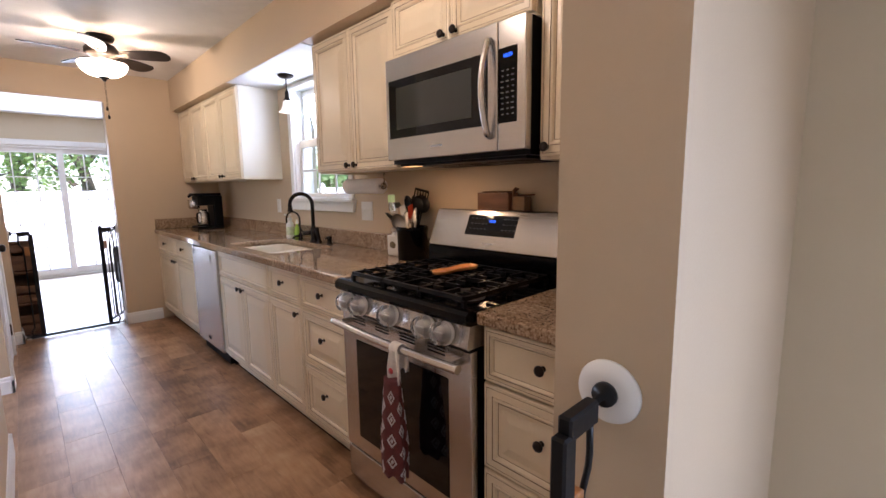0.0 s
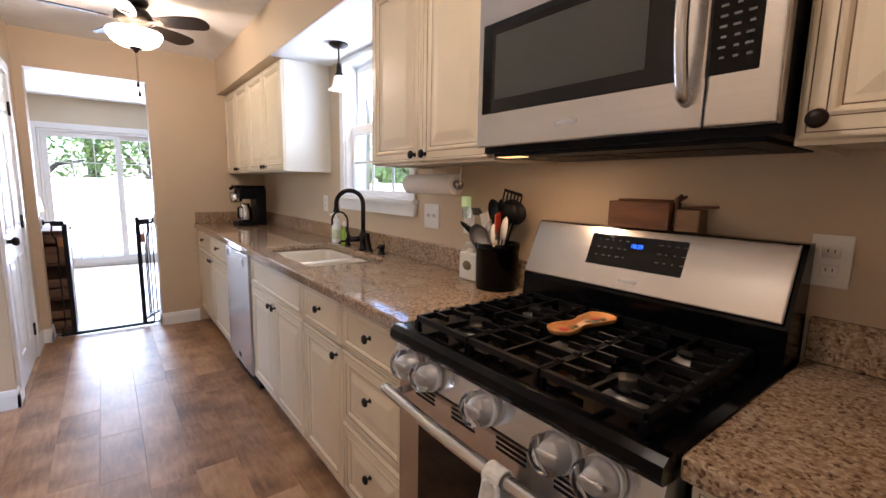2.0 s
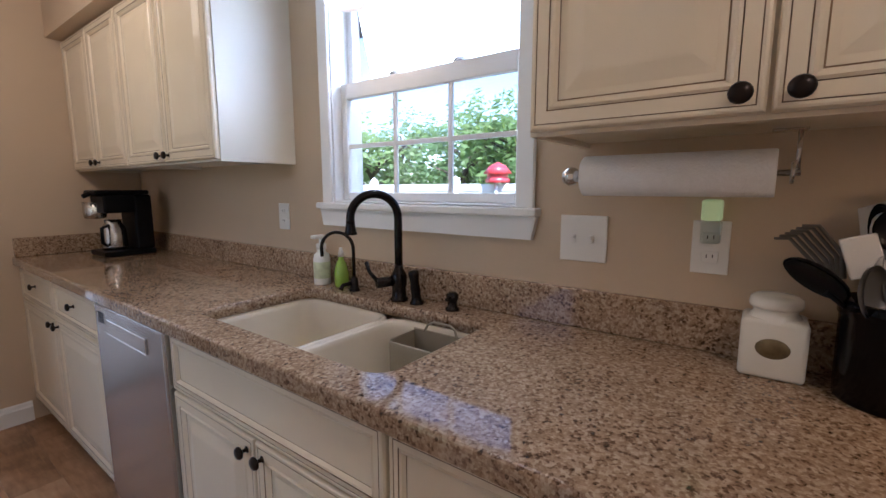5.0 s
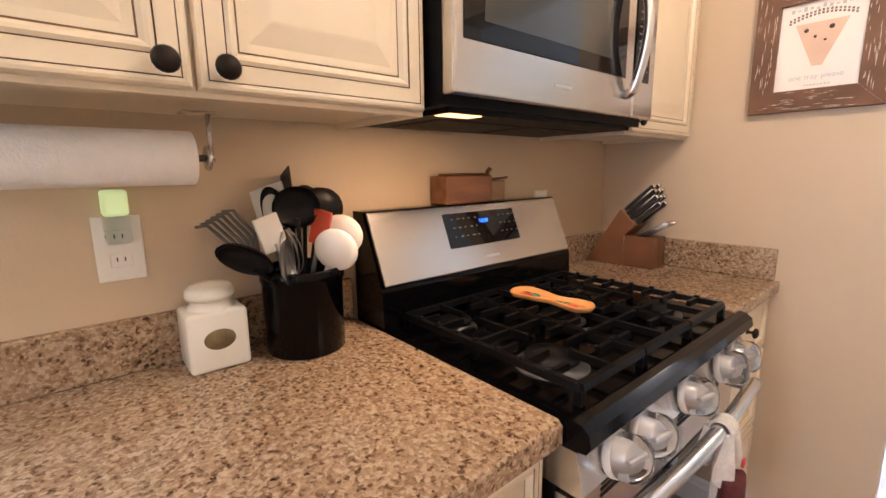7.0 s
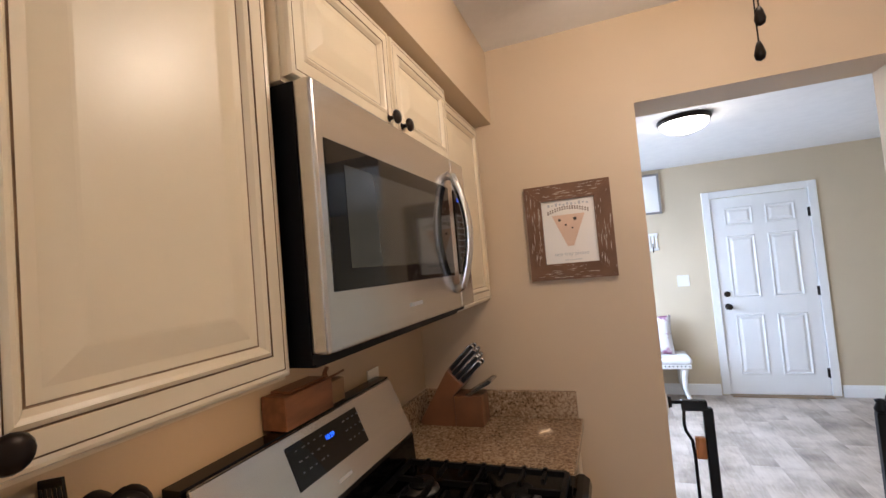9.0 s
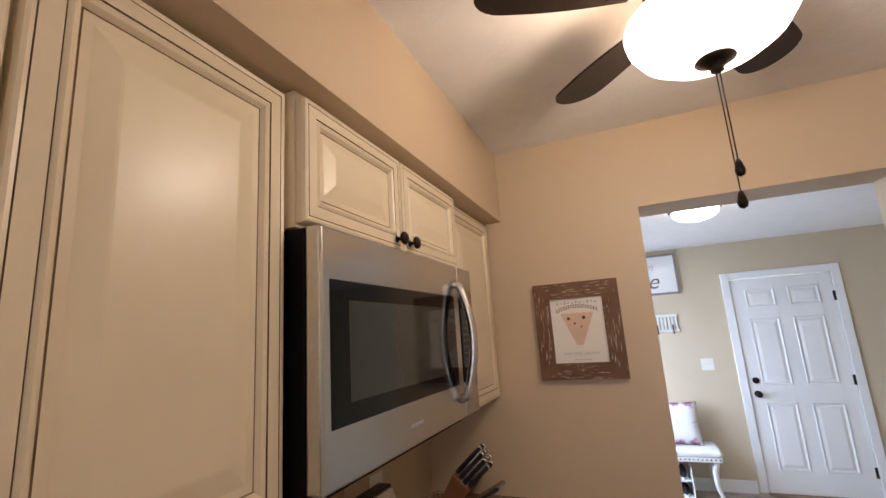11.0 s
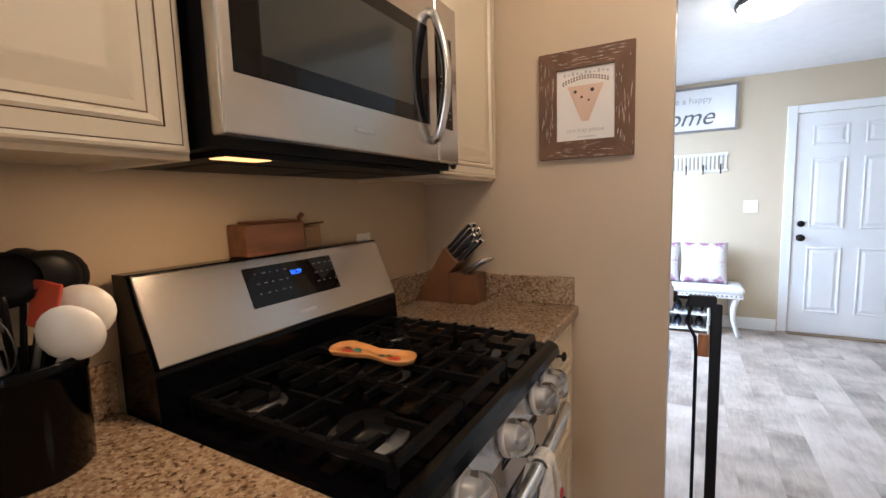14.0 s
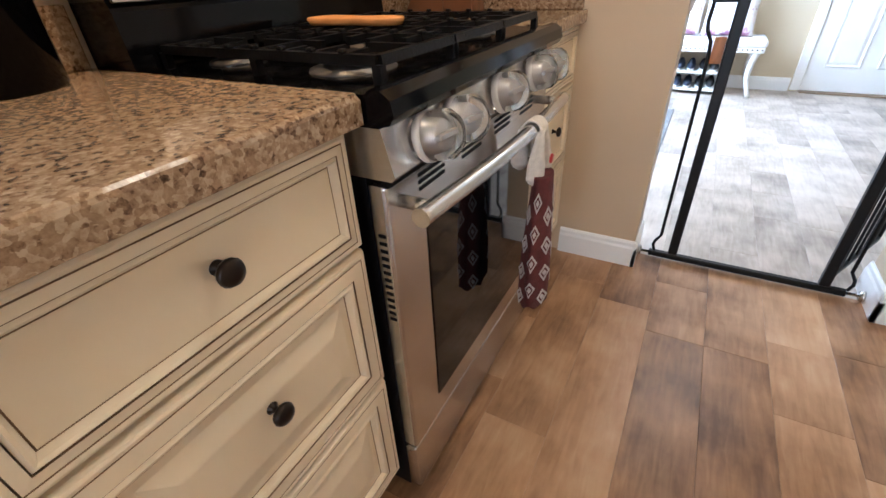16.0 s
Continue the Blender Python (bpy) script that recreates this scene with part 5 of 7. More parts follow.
lathe(bm, [(0.035, 0.136), (0.043, 0.137), (0.045, 0.144), (0.043, 0.156), (0.034, 0.162), (0.012, 0.164), (0, 0.164)], on_top(-0.073, 1.566), 24)
part("lid", bm, POT, can)
bm = bmesh.new()
lathe(bm, [(0, 0.0015), (0.026, 0.0015), (0.028, 0)], Matrix.Translation((-0.1201, 1.566, CT + 0.063)) @ Matrix.Rotation(radians(-90), 4, "Y") @ Matrix.Diagonal((0.72, 1, 1, 1)), 24)
part("plaque", bm, PLAQUE, can, "oval aged brass plaque")
CX_, CY_ = -0.114, 1.395
crock = thing("utensil_crock", (CX_, CY_, CT), "glossy black stoneware utensil crock", "utensil crock")
bm = bmesh.new()
lathe(bm, [(0, 0), (0.078, 0), (0.081, 0.004), (0.083, 0.150), (0.086, 0.155), (0.086, 0.176), (0.083, 0.18), (0.078, 0.178), (0.077, 0.150), (0.075, 0.012), (0, 0.010)], on_top(CX_, CY_), 36)
part("jar", bm, BLACK, crock)
UB = material("black_nylon", (0.006, 0.006, 0.007), 0.4, spec=0.2, vary=0.2, bump=0.02)
UW = material("white_utensil_plastic", (0.76, 0.73, 0.68), 0.25, vary=0.05, bump=0.0)
UR = material("red_silicone", (0.50, 0.06, 0.02), 0.35, vary=0.1, bump=0.0)
UFORK = material("smoky_nylon", (0.16, 0.15, 0.135), 0.35, vary=0.2, bump=0.0)
UG = material("grey_steel_utensil", (0.42, 0.41, 0.39), 0.3, 0.9, vary=0.1, bump=0.0)


def utensil(kind, lean_x, lean_y, ln, mat, label, turn=0, seat=0.0):
    """A utensil standing in the crock: its handle is down inside, its head leans out."""
    foot = Vector((CX_ - lean_x * 0.045, CY_ - lean_y * 0.045, CT + 0.014 + seat))
    top_ = Vector((CX_ + lean_x * ln * 0.7, CY_ + lean_y * ln * 0.7, 0))
    run = math.hypot(top_.x - foot.x, top_.y - foot.y)
    top_.z = foot.z + math.sqrt(max(0.01, ln * ln - run * run))
    ax = (top_ - foot).normalized()
    q = ax.to_track_quat("Z", "Y").to_matrix().to_4x4()
    m = Matrix.Translation(foot) @ q @ Matrix.Rotation(radians(turn), 4, "Z")
    t = thing(kind, foot, label, kind.replace("_", " "), "utensils in the crock")
    head = {"ladle": 0.07, "cooking_spoon": 0.085, "slotted_turner": 0.10, "solid_turner": 0.095, "pasta_fork": 0.10, "silicone_spatula": 0.075, "whisk": 0.10, "skimmer": 0.09}[kind]
    bm = bmesh.new()
    tube(bm, [m @ Vector((0, 0, z)) for z in (0, 0.06, ln - head, ln - head * 0.8)], [0.007, 0.006, 0.0045, 0.0045], 8)
    part("handle", bm, mat if kind != "silicone_spatula" else UG, t)
    bm = bmesh.new()
    b0 = ln - head
    if kind in ("cooking_spoon", "ladle", "skimmer"):
        w = 0.037 if kind == "cooking_spoon" else 0.047
        prof = [(w * math.cos(radians(a)), -0.016 * math.sin(radians(a))) for a in (0, 20, 45, 70, 90)]
        mm = m @ Matrix.Translation((0, 0.006, b0 + head * 0.5)) @ Matrix.Rotation(radians(90), 4, "X") @ Matrix.Diagonal((1, head * 0.62 / w, 1, 1))
        lathe(bm, prof + [(r * 0.93, z + 0.002) for r, z in reversed(prof)], mm, 20)
    elif kind in ("slotted_turner", "solid_turner", "silicone_spatula"):
        w = 0.043 if kind != "silicone_spatula" else 0.025
        if kind == "slotted_turner":
            for k in range(6):
                x = -w + 2 * w * k / 5
                box(bm, (x - 0.003, -0.0015, b0 + 0.012), (x + 0.003, 0.0015, b0 + head))
            box(bm, (-w - 0.003, -0.0015, b0), (w + 0.003, 0.0015, b0 + 0.013))
            box(bm, (-w - 0.003, -0.0015, b0 + head), (w + 0.003, 0.0015, b0 + head + 0.012))
        else:
            box(bm, (-w, -0.003, b0), (w, 0.003, b0 + head), 0.0029, 2)
        bm.transform(m)
    elif kind == "pasta_fork":
        for k in range(6):
            x = -0.032 + 0.0128 * k
            tube(bm, [(x * 0.35, 0, b0 - 0.01), (x * 0.9, 0.010, b0 + head * 0.3), (x, -0.002, b0 + head * 0.9), (x, -0.032, b0 + head * 1.0)], [0.006, 0.0042, 0.0035, 0.0028], 6)
        bm.transform(m)
    else:
        for k in range(5):
            a = math.pi * k / 5
            u = Vector((math.cos(a), math.sin(a), 0))
            tube(bm, [m @ (u * (0.026 * math.sin(math.pi * s / 8)) + Vector((0, 0, b0 + head * (1 - math.cos(math.pi * s / 8)) / 2 * 1.0))) for s in range(9)], 0.0012, 5)
            tube(bm, [m @ (-u * (0.026 * math.sin(math.pi * s / 8)) + Vector((0, 0, b0 + head * (1 - math.cos(math.pi * s / 8)) / 2 * 1.0))) for s in range(9)], 0.0012, 5)
    part("head", bm, mat, t)


utensil("pasta_fork", 0.15, 0.62, 0.335, UFORK, "smoky grey pasta fork standing in the crock", 60)
utensil("silicone_spatula", -0.05, 0.36, 0.29, UW, "cream silicone spatula standing in the crock", 80)
utensil("ladle", -0.12, 0.06, 0.325, UB, "broad black nylon spoon standing in the crock", 10)
utensil("solid_turner", 0.30, 0.16, 0.345, UW, "white plastic turner standing in the crock", 95)
utensil("ladle", 0.02, -0.24, 0.325, UB, "wide black nylon ladle standing in the crock", 85)
utensil("slotted_turner", 0.28, -0.02, 0.36, UB, "black slotted turner standing in the crock", 85)
utensil("silicone_spatula", -0.20, -0.18, 0.29, UR, "red silicone spatula standing in the crock", 70)
utensil("ladle", -0.40, -0.34, 0.262, UW, "white plastic ladle standing in the crock", 95)
utensil("ladle", -0.20, -0.46, 0.285, UW, "white plastic serving spoon standing in the crock", 75)
utensil("ladle", 0.12, -0.34, 0.33, UB, "black nylon ladle standing in the crock", 80)
utensil("cooking_spoon", 0.22, 0.20, 0.33, UB, "black nylon spoon standing in the crock", 70)
utensil("ladle", 0.20, -0.16, 0.33, UB, "black nylon ladle leaning to the wall", 60)
utensil("skimmer", -0.28, 0.84, 0.27, UB, "black slotted skimmer leaning out of the crock", 20, 0.05)
utensil("whisk", -0.05, 0.20, 0.25, UG, "steel wire whisk standing in the crock")
utensil("cooking_spoon", -0.42, 0.30, 0.25, UG, "steel spoon standing in the crock", 90)

# ---- paper towel ----
PAPER = material("white_paper_towel", (0.80, 0.79, 0.78), 0.9, vary=0.03, scale=60, fine=200, bump=0.25)
pt = thing("paper_towel_holder", (-0.17, 1.75, 1.30), "steel paper towel holder under the wall cabinet", "paper towel holder")
along = Matrix.Rotation(radians(-90), 4, "X")
bm = bmesh.new()
tube(bm, [(-0.17, 1.555, 1.343), (-0.17, 1.945, 1.343)], 0.006, 10)
tube(bm, [(-0.17, 1.560, 1.343), (-0.17, 1.560, 1.417)], 0.004, 8)
box(bm, (-0.19, 1.55, 1.4135), (-0.15, 1.60, 1.4175), 0.001)
part("rod", bm, STEEL_H, pt)
for y, s in ((1.938, 1), (1.563, -1)):
    bm = bmesh.new()
    lathe(bm, [(0, 0), (0.010, 0), (0.019, 0.012), (0.021, 0.024), (0.015, 0.036), (0, 0.040)] if s > 0 else [(0, 0), (0.020, 0), (0.020, 0.006), (0, 0.006)], Matrix.Translation((-0.17, y, 1.343)) @ along, 20)
    part("finial", bm, STEEL_H, pt)
bm = bmesh.new()
lathe(bm, [(0.018, 0), (0.041, 0), (0.043, 0.002), (0.043, 0.338), (0.041, 0.34), (0.018, 0.34), (0.018, 0)], Matrix.Translation((-0.17, 1.588, 1.343)) @ along, 36)
solo("paper_towel_roll", bm, PAPER, "white paper towel roll on its holder", "paper towel")


# ---- plates on the walls ----
PLATE = material("white_switch_plate", (0.76, 0.74, 0.69), 0.35, vary=0.02, bump=0.0)


def wall_plate(name, c, w, h, kind, m, label):
    t = thing(name, (m @ Vector((0, 0, 0))), label, "wall plate")
    bm = bmesh.new()
    box(bm, (-w / 2, 0.0005, -h / 2), (w / 2, 0.006, h / 2), 0.002, 2)
    bm.transform(m)
    part("plate", bm, PLATE, t)
    n = max(1, round(w / 0.065))
    for i in range(n):
        x = (i - (n - 1) / 2) * 0.046
        if kind == "switch":
            bm = bmesh.new()
            box(bm, (x - 0.005, 0.005, -0.012), (x + 0.005, 0.009, 0.012), 0.001)
            box(bm, (x - 0.0035, 0.006, 0.0), (x + 0.0035, 0.017, 0.008), 0.001)
            bm.transform(m)
            part("toggle", bm, PLATE, t)
        else:
            for z in (-0.022, 0.022):
                bm = bmesh.new()
                box(bm, (x - 0.017, 0.005, z - 0.014), (x + 0.017, 0.0075, z + 0.014), 0.002)
                bm.transform(m)
                so = part("socket", bm, PLATE, t)
                bm = bmesh.new()
                for dx in (-0.006, 0.006):
                    box(bm, (x + dx - 0.001, 0.007, z - 0.002), (x + dx + 0.001, 0.0078, z + 0.006))
                bm.transform(m)
                part("slots", bm, UB, so)


EASTM = lambda y, z: pose(0, y, z, 0, 0, 90)
wall_plate("light_switch", 0, 0.123, 0.122, "switch", EASTM(1.981, 1.185), "white double toggle switch plate on the tan wall")
wall_plate("wall_outlet", 0, 0.074, 0.120, "outlet", EASTM(1.692, 1.184), "white duplex outlet on the tan wall")
wall_plate("wall_outlet", 0, 0.074, 0.120, "outlet", EASTM(0.438, 1.182), "white duplex outlet behind the range")
wall_plate("wall_outlet", 0, 0.074, 0.115, "outlet", EASTM(3.32, 1.195), "white outlet beside the window")
wall_plate("light_switch", 0, 0.115, 0.118, "switch", pose(-1.53, EY, 1.21), "white double switch plate beside the front door")
nl = thing("night_light", (-0.02, 1.692, 1.20), "plug-in night light with a pale green glowing top", "night light")
bm = bmesh.new()
box(bm, (-0.032, 1.672, 1.196), (-0.0085, 1.712, 1.245), 0.004, 2)
part("body", bm, glass("clear_plastic", (0.95, 1, 0.97), 0.1), nl)
bm = bmesh.new()
box(bm, (-0.038, 1.672, 1.2455), (-0.010, 1.712, 1.292), 0.006, 2)
part("lens", bm, glow("pale_green_lens", (0.80, 0.95, 0.42), 0.05), nl, "pale green lens")

# ---- on the range ----
TERRA = material("orange_glazed_terracotta", (0.70, 0.33, 0.11), 0.25, vary=0.12, scale=30, bump=0.03)
sr = thing("spoon_rest", (-0.35, 0.843, 0.981), "orange painted ceramic spoon rest lying on the grates", "spoon rest")


def rest_outline(grow, z):
    out = []
    for i in range(48):
        u = i / 48 * 2 * math.pi
        x = 0.135 * math.cos(u)
        w = 0.022 + 0.024 * max(0, (x / 0.135)) ** 1.2 if x > 0 else 0.022 + 0.010 * (-x / 0.135)
        prof_ = math.sqrt(max(0, 1 - (x / 0.135) ** 2))
        pinch = 1 - 0.30 * math.exp(-((x + 0.015) / 0.035) ** 2)
        y = (w + 0.018) * pinch * math.copysign(min(1, prof_ * 1.6), math.sin(u))
        out.append(Vector((-0.35 + 0.86 * x * (1 + grow * 4), 0.843 + 0.66 * y * (1 + grow * 14), z)))
    return out


bm = bmesh.new()
rings = [[bm.verts.new(p) for p in rest_outline(g, z)] for g, z in ((-0.02, 0.981), (0.0, 0.983), (0.010, 0.994), (0.008, 0.997), (0.002, 0.996), (-0.008, 0.9875), (-0.02, 0.986))]
for a, b in zip(rings, rings[1:]):
    for i in range(48):
        bm.faces.new((a[i], a[(i + 1) % 48], b[(i + 1) % 48], b[i])).smooth = True
bm.faces.new(rings[0][::-1])
bm.faces.new(rings[-1])
part("dish", bm, TERRA, sr)
for dx, dy, r, mat in ((0.085, 0.006, 0.012, UR), (0.062, -0.012, 0.009, material("teal_glaze", (0.08, 0.28, 0.20), 0.25)), (-0.075, 0.004, 0.012, UR), (0.098, -0.012, 0.007, PLAQUE), (-0.03, 0.0, 0.006, PLAQUE), (-0.055, -0.006, 0.007, material("olive_glaze", (0.24, 0.27, 0.07), 0.25)), (0.045, 0.012, 0.008, PLAQUE)):
    bm = bmesh.new()
    lathe(bm, [(0, 0.0008), (r * 1.1, 0.0008), (r * 1.35, -0.002)], Matrix.Translation((-0.35 + dx * 0.86, 0.843 + dy * 0.66, 0.9885)) @ Matrix.Diagonal((1.2, 0.8, 1, 1)), 12)
    part("painted_flower", bm, mat, sr)
BOXWOOD = material("reddish_brown_wood", (0.23, 0.095, 0.04), 0.42, vary=0.4, scale=5, fine=60, stretch=(6, 1, 6), bump=0.05)
wb = thing("wooden_box", (-0.045, 0.88, 1.222), "reddish-brown wooden box resting on the range backguard", "wooden box")
bm = bmesh.new()
box(bm, (-0.078, 0.775, 1.223), (-0.006, 0.958, 1.302), 0.003, 2)
part("box", bm, BOXWOOD, wb)
bm = bmesh.new()
box(bm, (-0.070, 0.79, 1.3025), (-0.012, 0.935, 1.309), 0.003)
part("lid", bm, BOXWOOD, wb)
bm = bmesh.new()
tube(bm, [(-0.055, 0.770, 1.235), (-0.058, 0.762, 1.275), (-0.05, 0.768, 1.312), (-0.048, 0.755, 1.322)], 0.006, 8)
tube(bm, [(-0.045, 0.772, 1.300), (-0.045, 0.745, 1.320)], 0.004, 8)
part("carved_handle", bm, BOXWOOD, wb)
bm = bmesh.new()
box(bm, (-0.065, 0.700, 1.223), (-0.012, 0.765, 1.285), 0.003)
solo("wooden_block", bm, material("light_brown_wood", (0.30, 0.18, 0.09), 0.5, vary=0.3, scale=6, stretch=(4, 1, 4)), "small light brown wooden block beside the box", "wooden block")
bm = bmesh.new()
tube(bm, [(-0.04, 0.755, 1.2885), (-0.04, 0.665, 1.2935)], 0.0035, 8)
solo("wooden_stick", bm, BOXWOOD, "thin dark wooden stick lying across the block", "stick")

# ---- knife block ----
KW = material("acacia_wood", (0.20, 0.085, 0.036), 0.4, vary=0.5, scale=4, fine=50, stretch=(1, 8, 1), bump=0.04)
KB0, KB1 = 0.048, 0.148
kb = thing("knife_block", (-0.15, 0.10, CT), "acacia knife block full of black and steel handled knives", "knife block")
bm = bmesh.new()
extrude_outline(bm, [(-0.030, KB0, CT + 0.012), (-0.040, KB0, CT), (-0.182, KB0, CT), (-0.182, KB0, CT + 0.118), (-0.224, KB0, CT + 0.160), (-0.162, KB0, CT + 0.219)], (0, KB1 - KB0, 0))
bmesh.ops.recalc_face_normals(bm, faces=bm.faces)
bmesh.ops.bevel(bm, geom=list(bm.edges), offset=0.003, segments=2, profile=0.5, affect="EDGES")
part("slanted_block", bm, KW, kb)
bm = bmesh.new()
box(bm, (-0.296, KB0 + 0.002, CT), (-0.1825, KB1 - 0.002, CT + 0.118), 0.003, 2)
part("front_block", bm, KW, kb)
KS = material("dark_knife_handle", (0.012, 0.012, 0.013), 0.3)
HILT = Vector((-0.72, 0, 0.69)).normalized()
ACROSS = Vector((-0.69, 0, -0.72)).normalized()


def knife(base, ln, wide, mats, aim=HILT, side=ACROSS):
    """A flat handle with a steel spine, rising from base along aim."""
    q = Matrix(((side.x, 0, aim.x, base.x), (side.y, 1, aim.y, base.y), (side.z, 0, aim.z, base.z), (0, 0, 0, 1)))
    bm = bmesh.new()
    extrude_outline(bm, [(-wide, -0.0065, -0.004), (-wide, -0.0065, ln * 0.5), (-wide * 1.1, -0.0065, ln * 0.9), (-wide * 0.5, -0.0065, ln), (wide * 0.8, -0.0065, ln), (wide * 1.25, -0.0065, ln * 0.9), (wide * 0.8, -0.0065, ln * 0.55), (wide, -0.0065, 0.015), (wide, -0.0065, -0.004)], (0, 0.013, 0))
    bm.transform(q)
    h_ = part("knife_handle", bm, mats, kb)
    bm = bmesh.new()
    box(bm, (-wide * 1.15 - 0.002, -0.0068, -0.003), (-wide + 0.003, 0.0068, ln * 0.96), 0.001)
    box(bm, (-wide * 0.7, -0.0070, ln * 0.965), (wide * 0.9, 0.0070, ln + 0.003), 0.002)
    bm.transform(q)
    part("steel_spine", bm, STEEL_H, h_, "polished steel spine and cap")


for f, ys, ln in ((0.10, (0.070, 0.112), 0.138), (0.34, (0.068, 0.098, 0.128), 0.136), (0.60, (0.070, 0.102, 0.132), 0.126), (0.86, (0.074, 0.120), 0.112)):
    for y in ys:
        knife(Vector((-0.162 - 0.062 * f, y, CT + 0.219 - 0.059 * f)), ln, 0.0085, KS)
for y in (0.066, 0.088, 0.110, 0.132):
    knife(Vector((-0.236, y, CT + 0.116)), 0.118, 0.006, STEEL_H, Vector((-0.86, 0, 0.51)), Vector((-0.51, 0, -0.86)))

# ---- framed print ----
FRAMEW = material("distressed_barn_wood", (0.17, 0.085, 0.045), 0.7, vary=0.3, scale=10, bump=0.2, second=None)
WHITEWEAR = material("chipped_white_paint", (0.62, 0.54, 0.45), 0.8, vary=0.2, scale=30)
pic = thing("picture_frame", (-0.667, 0.012, 1.48), "distressed brown wooden frame with a printed pizza-slice poster", "picture")
P0, P1, Q0, Q1, FW_ = -0.834, -0.512, 1.484, 1.856, 0.062
sides = (((P0, Q0), (P1, Q0), (P1 - FW_, Q0 + FW_), (P0 + FW_, Q0 + FW_)), ((P1, Q0), (P1, Q1), (P1 - FW_, Q1 - FW_), (P1 - FW_, Q0 + FW_)), ((P1, Q1), (P0, Q1), (P0 + FW_, Q1 - FW_), (P1 - FW_, Q1 - FW_)), ((P0, Q1), (P0, Q0), (P0 + FW_, Q0 + FW_), (P0 + FW_, Q1 - FW_)))
rw = random.Random(8)
for quad in sides:
    bm = bmesh.new()
    c = Vector((sum(p[0] for p in quad) / 4, 0, sum(p[1] for p in quad) / 4))
    extrude_outline(bm, [(x + (c.x - x) * 0.002, 0.002, z + (c.z - z) * 0.002) for x, z in quad], (0, 0.022, 0))
    r_ = part("rail", bm, FRAMEW, pic)
    bm = bmesh.new()
    a, b, c_, d_ = [Vector((x, 0, z)) for x, z in quad]
    for k in range(34):
        v = rw.uniform(0.06, 0.94)
        u = rw.uniform(0.05, 0.9)
        l0 = a.lerp(d_, v)
        l1 = b.lerp(c_, v)
        p, q = l0.lerp(l1, u), l0.lerp(l1, min(0.97, u + rw.uniform(0.03, 0.16)))
        n_ = (a.lerp(d_, 1) - a).normalized() * rw.uniform(0.0006, 0.0016)
        extrude_outline(bm, [(w.x, 0.0238, w.z) for w in (p - n_ * 0.4, p.lerp(q, 0.5) - n_, q, p.lerp(q, 0.5) + n_)], (0, 0.0007, 0))
    part("worn_paint", bm, WHITEWEAR, r_, "flecks of worn white paint")
bm = bmesh.new()
box(bm, (P0 + FW_ - 0.004, 0.002, Q0 + FW_ - 0.004), (P1 - FW_ + 0.004, 0.012, Q1 - FW_ + 0.004))
prt = part("print", bm, material("cream_print_paper", (0.76, 0.71, 0.64), 0.25, vary=0.03, bump=0.0, coat=0.5), pic)
bm = bmesh.new()
pcx = (P0 + P1) / 2
extrude_outline(bm, [(pcx - 0.062, 0.0121, 1.735), (pcx + 0.062, 0.0121, 1.735), (pcx + 0.012, 0.0121, 1.612), (pcx - 0.012, 0.0121, 1.612)], (0, 0.0004, 0))
part("pizza_shape", bm, material("peach_ink", (0.66, 0.46, 0.33), 0.5, bump=0.0), prt)
INK = material("dark_ink", (0.06, 0.05, 0.045), 0.6, bump=0.0)
for dx, dz, r in ((-0.034, 1.715, 0.0055), (0.024, 1.716, 0.0065), (-0.012, 1.695, 0.004), (0.012, 1.682, 0.0035)):
    bm = bmesh.new()
    lathe(bm, [(0, 0.0006), (r, 0.0006), (r, 0)], Matrix.Translation((pcx - dx, 0.0125, dz)) @ Matrix.Rotation(radians(-90), 4, "X"), 12)
    part("olive_dot", bm, INK, prt)
bm = bmesh.new()
for k in range(17):
    a = -0.075 + 0.150 * k / 16
    z = 1.742 + 0.016 * (1 - (a / 0.075) ** 2)
    for e in range(2):
        box(bm, (pcx + a - 0.0025, 0.0121, z + e * 0.008 - 0.003), (pcx + a + 0.003, 0.0126, z + e * 0.008 + 0.003))
part("crust_letters", bm, material("brown_ink", (0.16, 0.11, 0.08), 0.6, bump=0.0), prt)
bm = bmesh.new()
for k in range(11):
    box(bm, (pcx - 0.078 + k * 0.0145, 0.0121, 1.770 + 0.003 * (k % 2)), (pcx - 0.070 + k * 0.0145, 0.0125, 1.777 + 0.003 * (k % 3)))
for k in range(8):
    box(bm, (pcx - 0.035 + k * 0.008, 0.0121, 1.556), (pcx - 0.030 + k * 0.008, 0.0125, 1.560))
part("small_lettering", bm, GREYINK, prt)
SOUTH = Matrix(((-1, 0, 0, 0), (0, 0, 1, 0), (0, 1, 0, 0), (0, 0, 0, 1)))
text_on(prt, "lettering", "one tray please", Matrix.Translation((pcx, 0.0124, 1.582)) @ SOUTH, 0.021, GREYINK)
bm = bmesh.new()
lathe(bm, [(0, 0), (0.004, 0), (0.003, 0.004), (0.003, 0.012), (0, 0.012)], Matrix.Translation((pcx, 0.001, 1.857)) @ Matrix.Rotation(radians(-90), 4, "X"), 10)
part("nail", bm, KNOB, pic)

# ---- towel on the oven rail ----
CROCHET = material("white_crochet", (0.74, 0.70, 0.64), 0.95, vary=0.15, scale=60, fine=260, bump=0.6)
MAROON = material("maroon_woven_cotton", (0.115, 0.022, 0.022), 0.95, vary=0.3, scale=40, fine=300, bump=0.6)
DIAM = material("grey_woven_diamond", (0.50, 0.46, 0.45), 0.95, vary=0.15, scale=60, fine=300, bump=0.4)
tw = thing("dish_towel", (-0.75, 0.755, 0.30), "maroon dish towel with pale diamonds hanging from a crocheted loop", "dish towel")


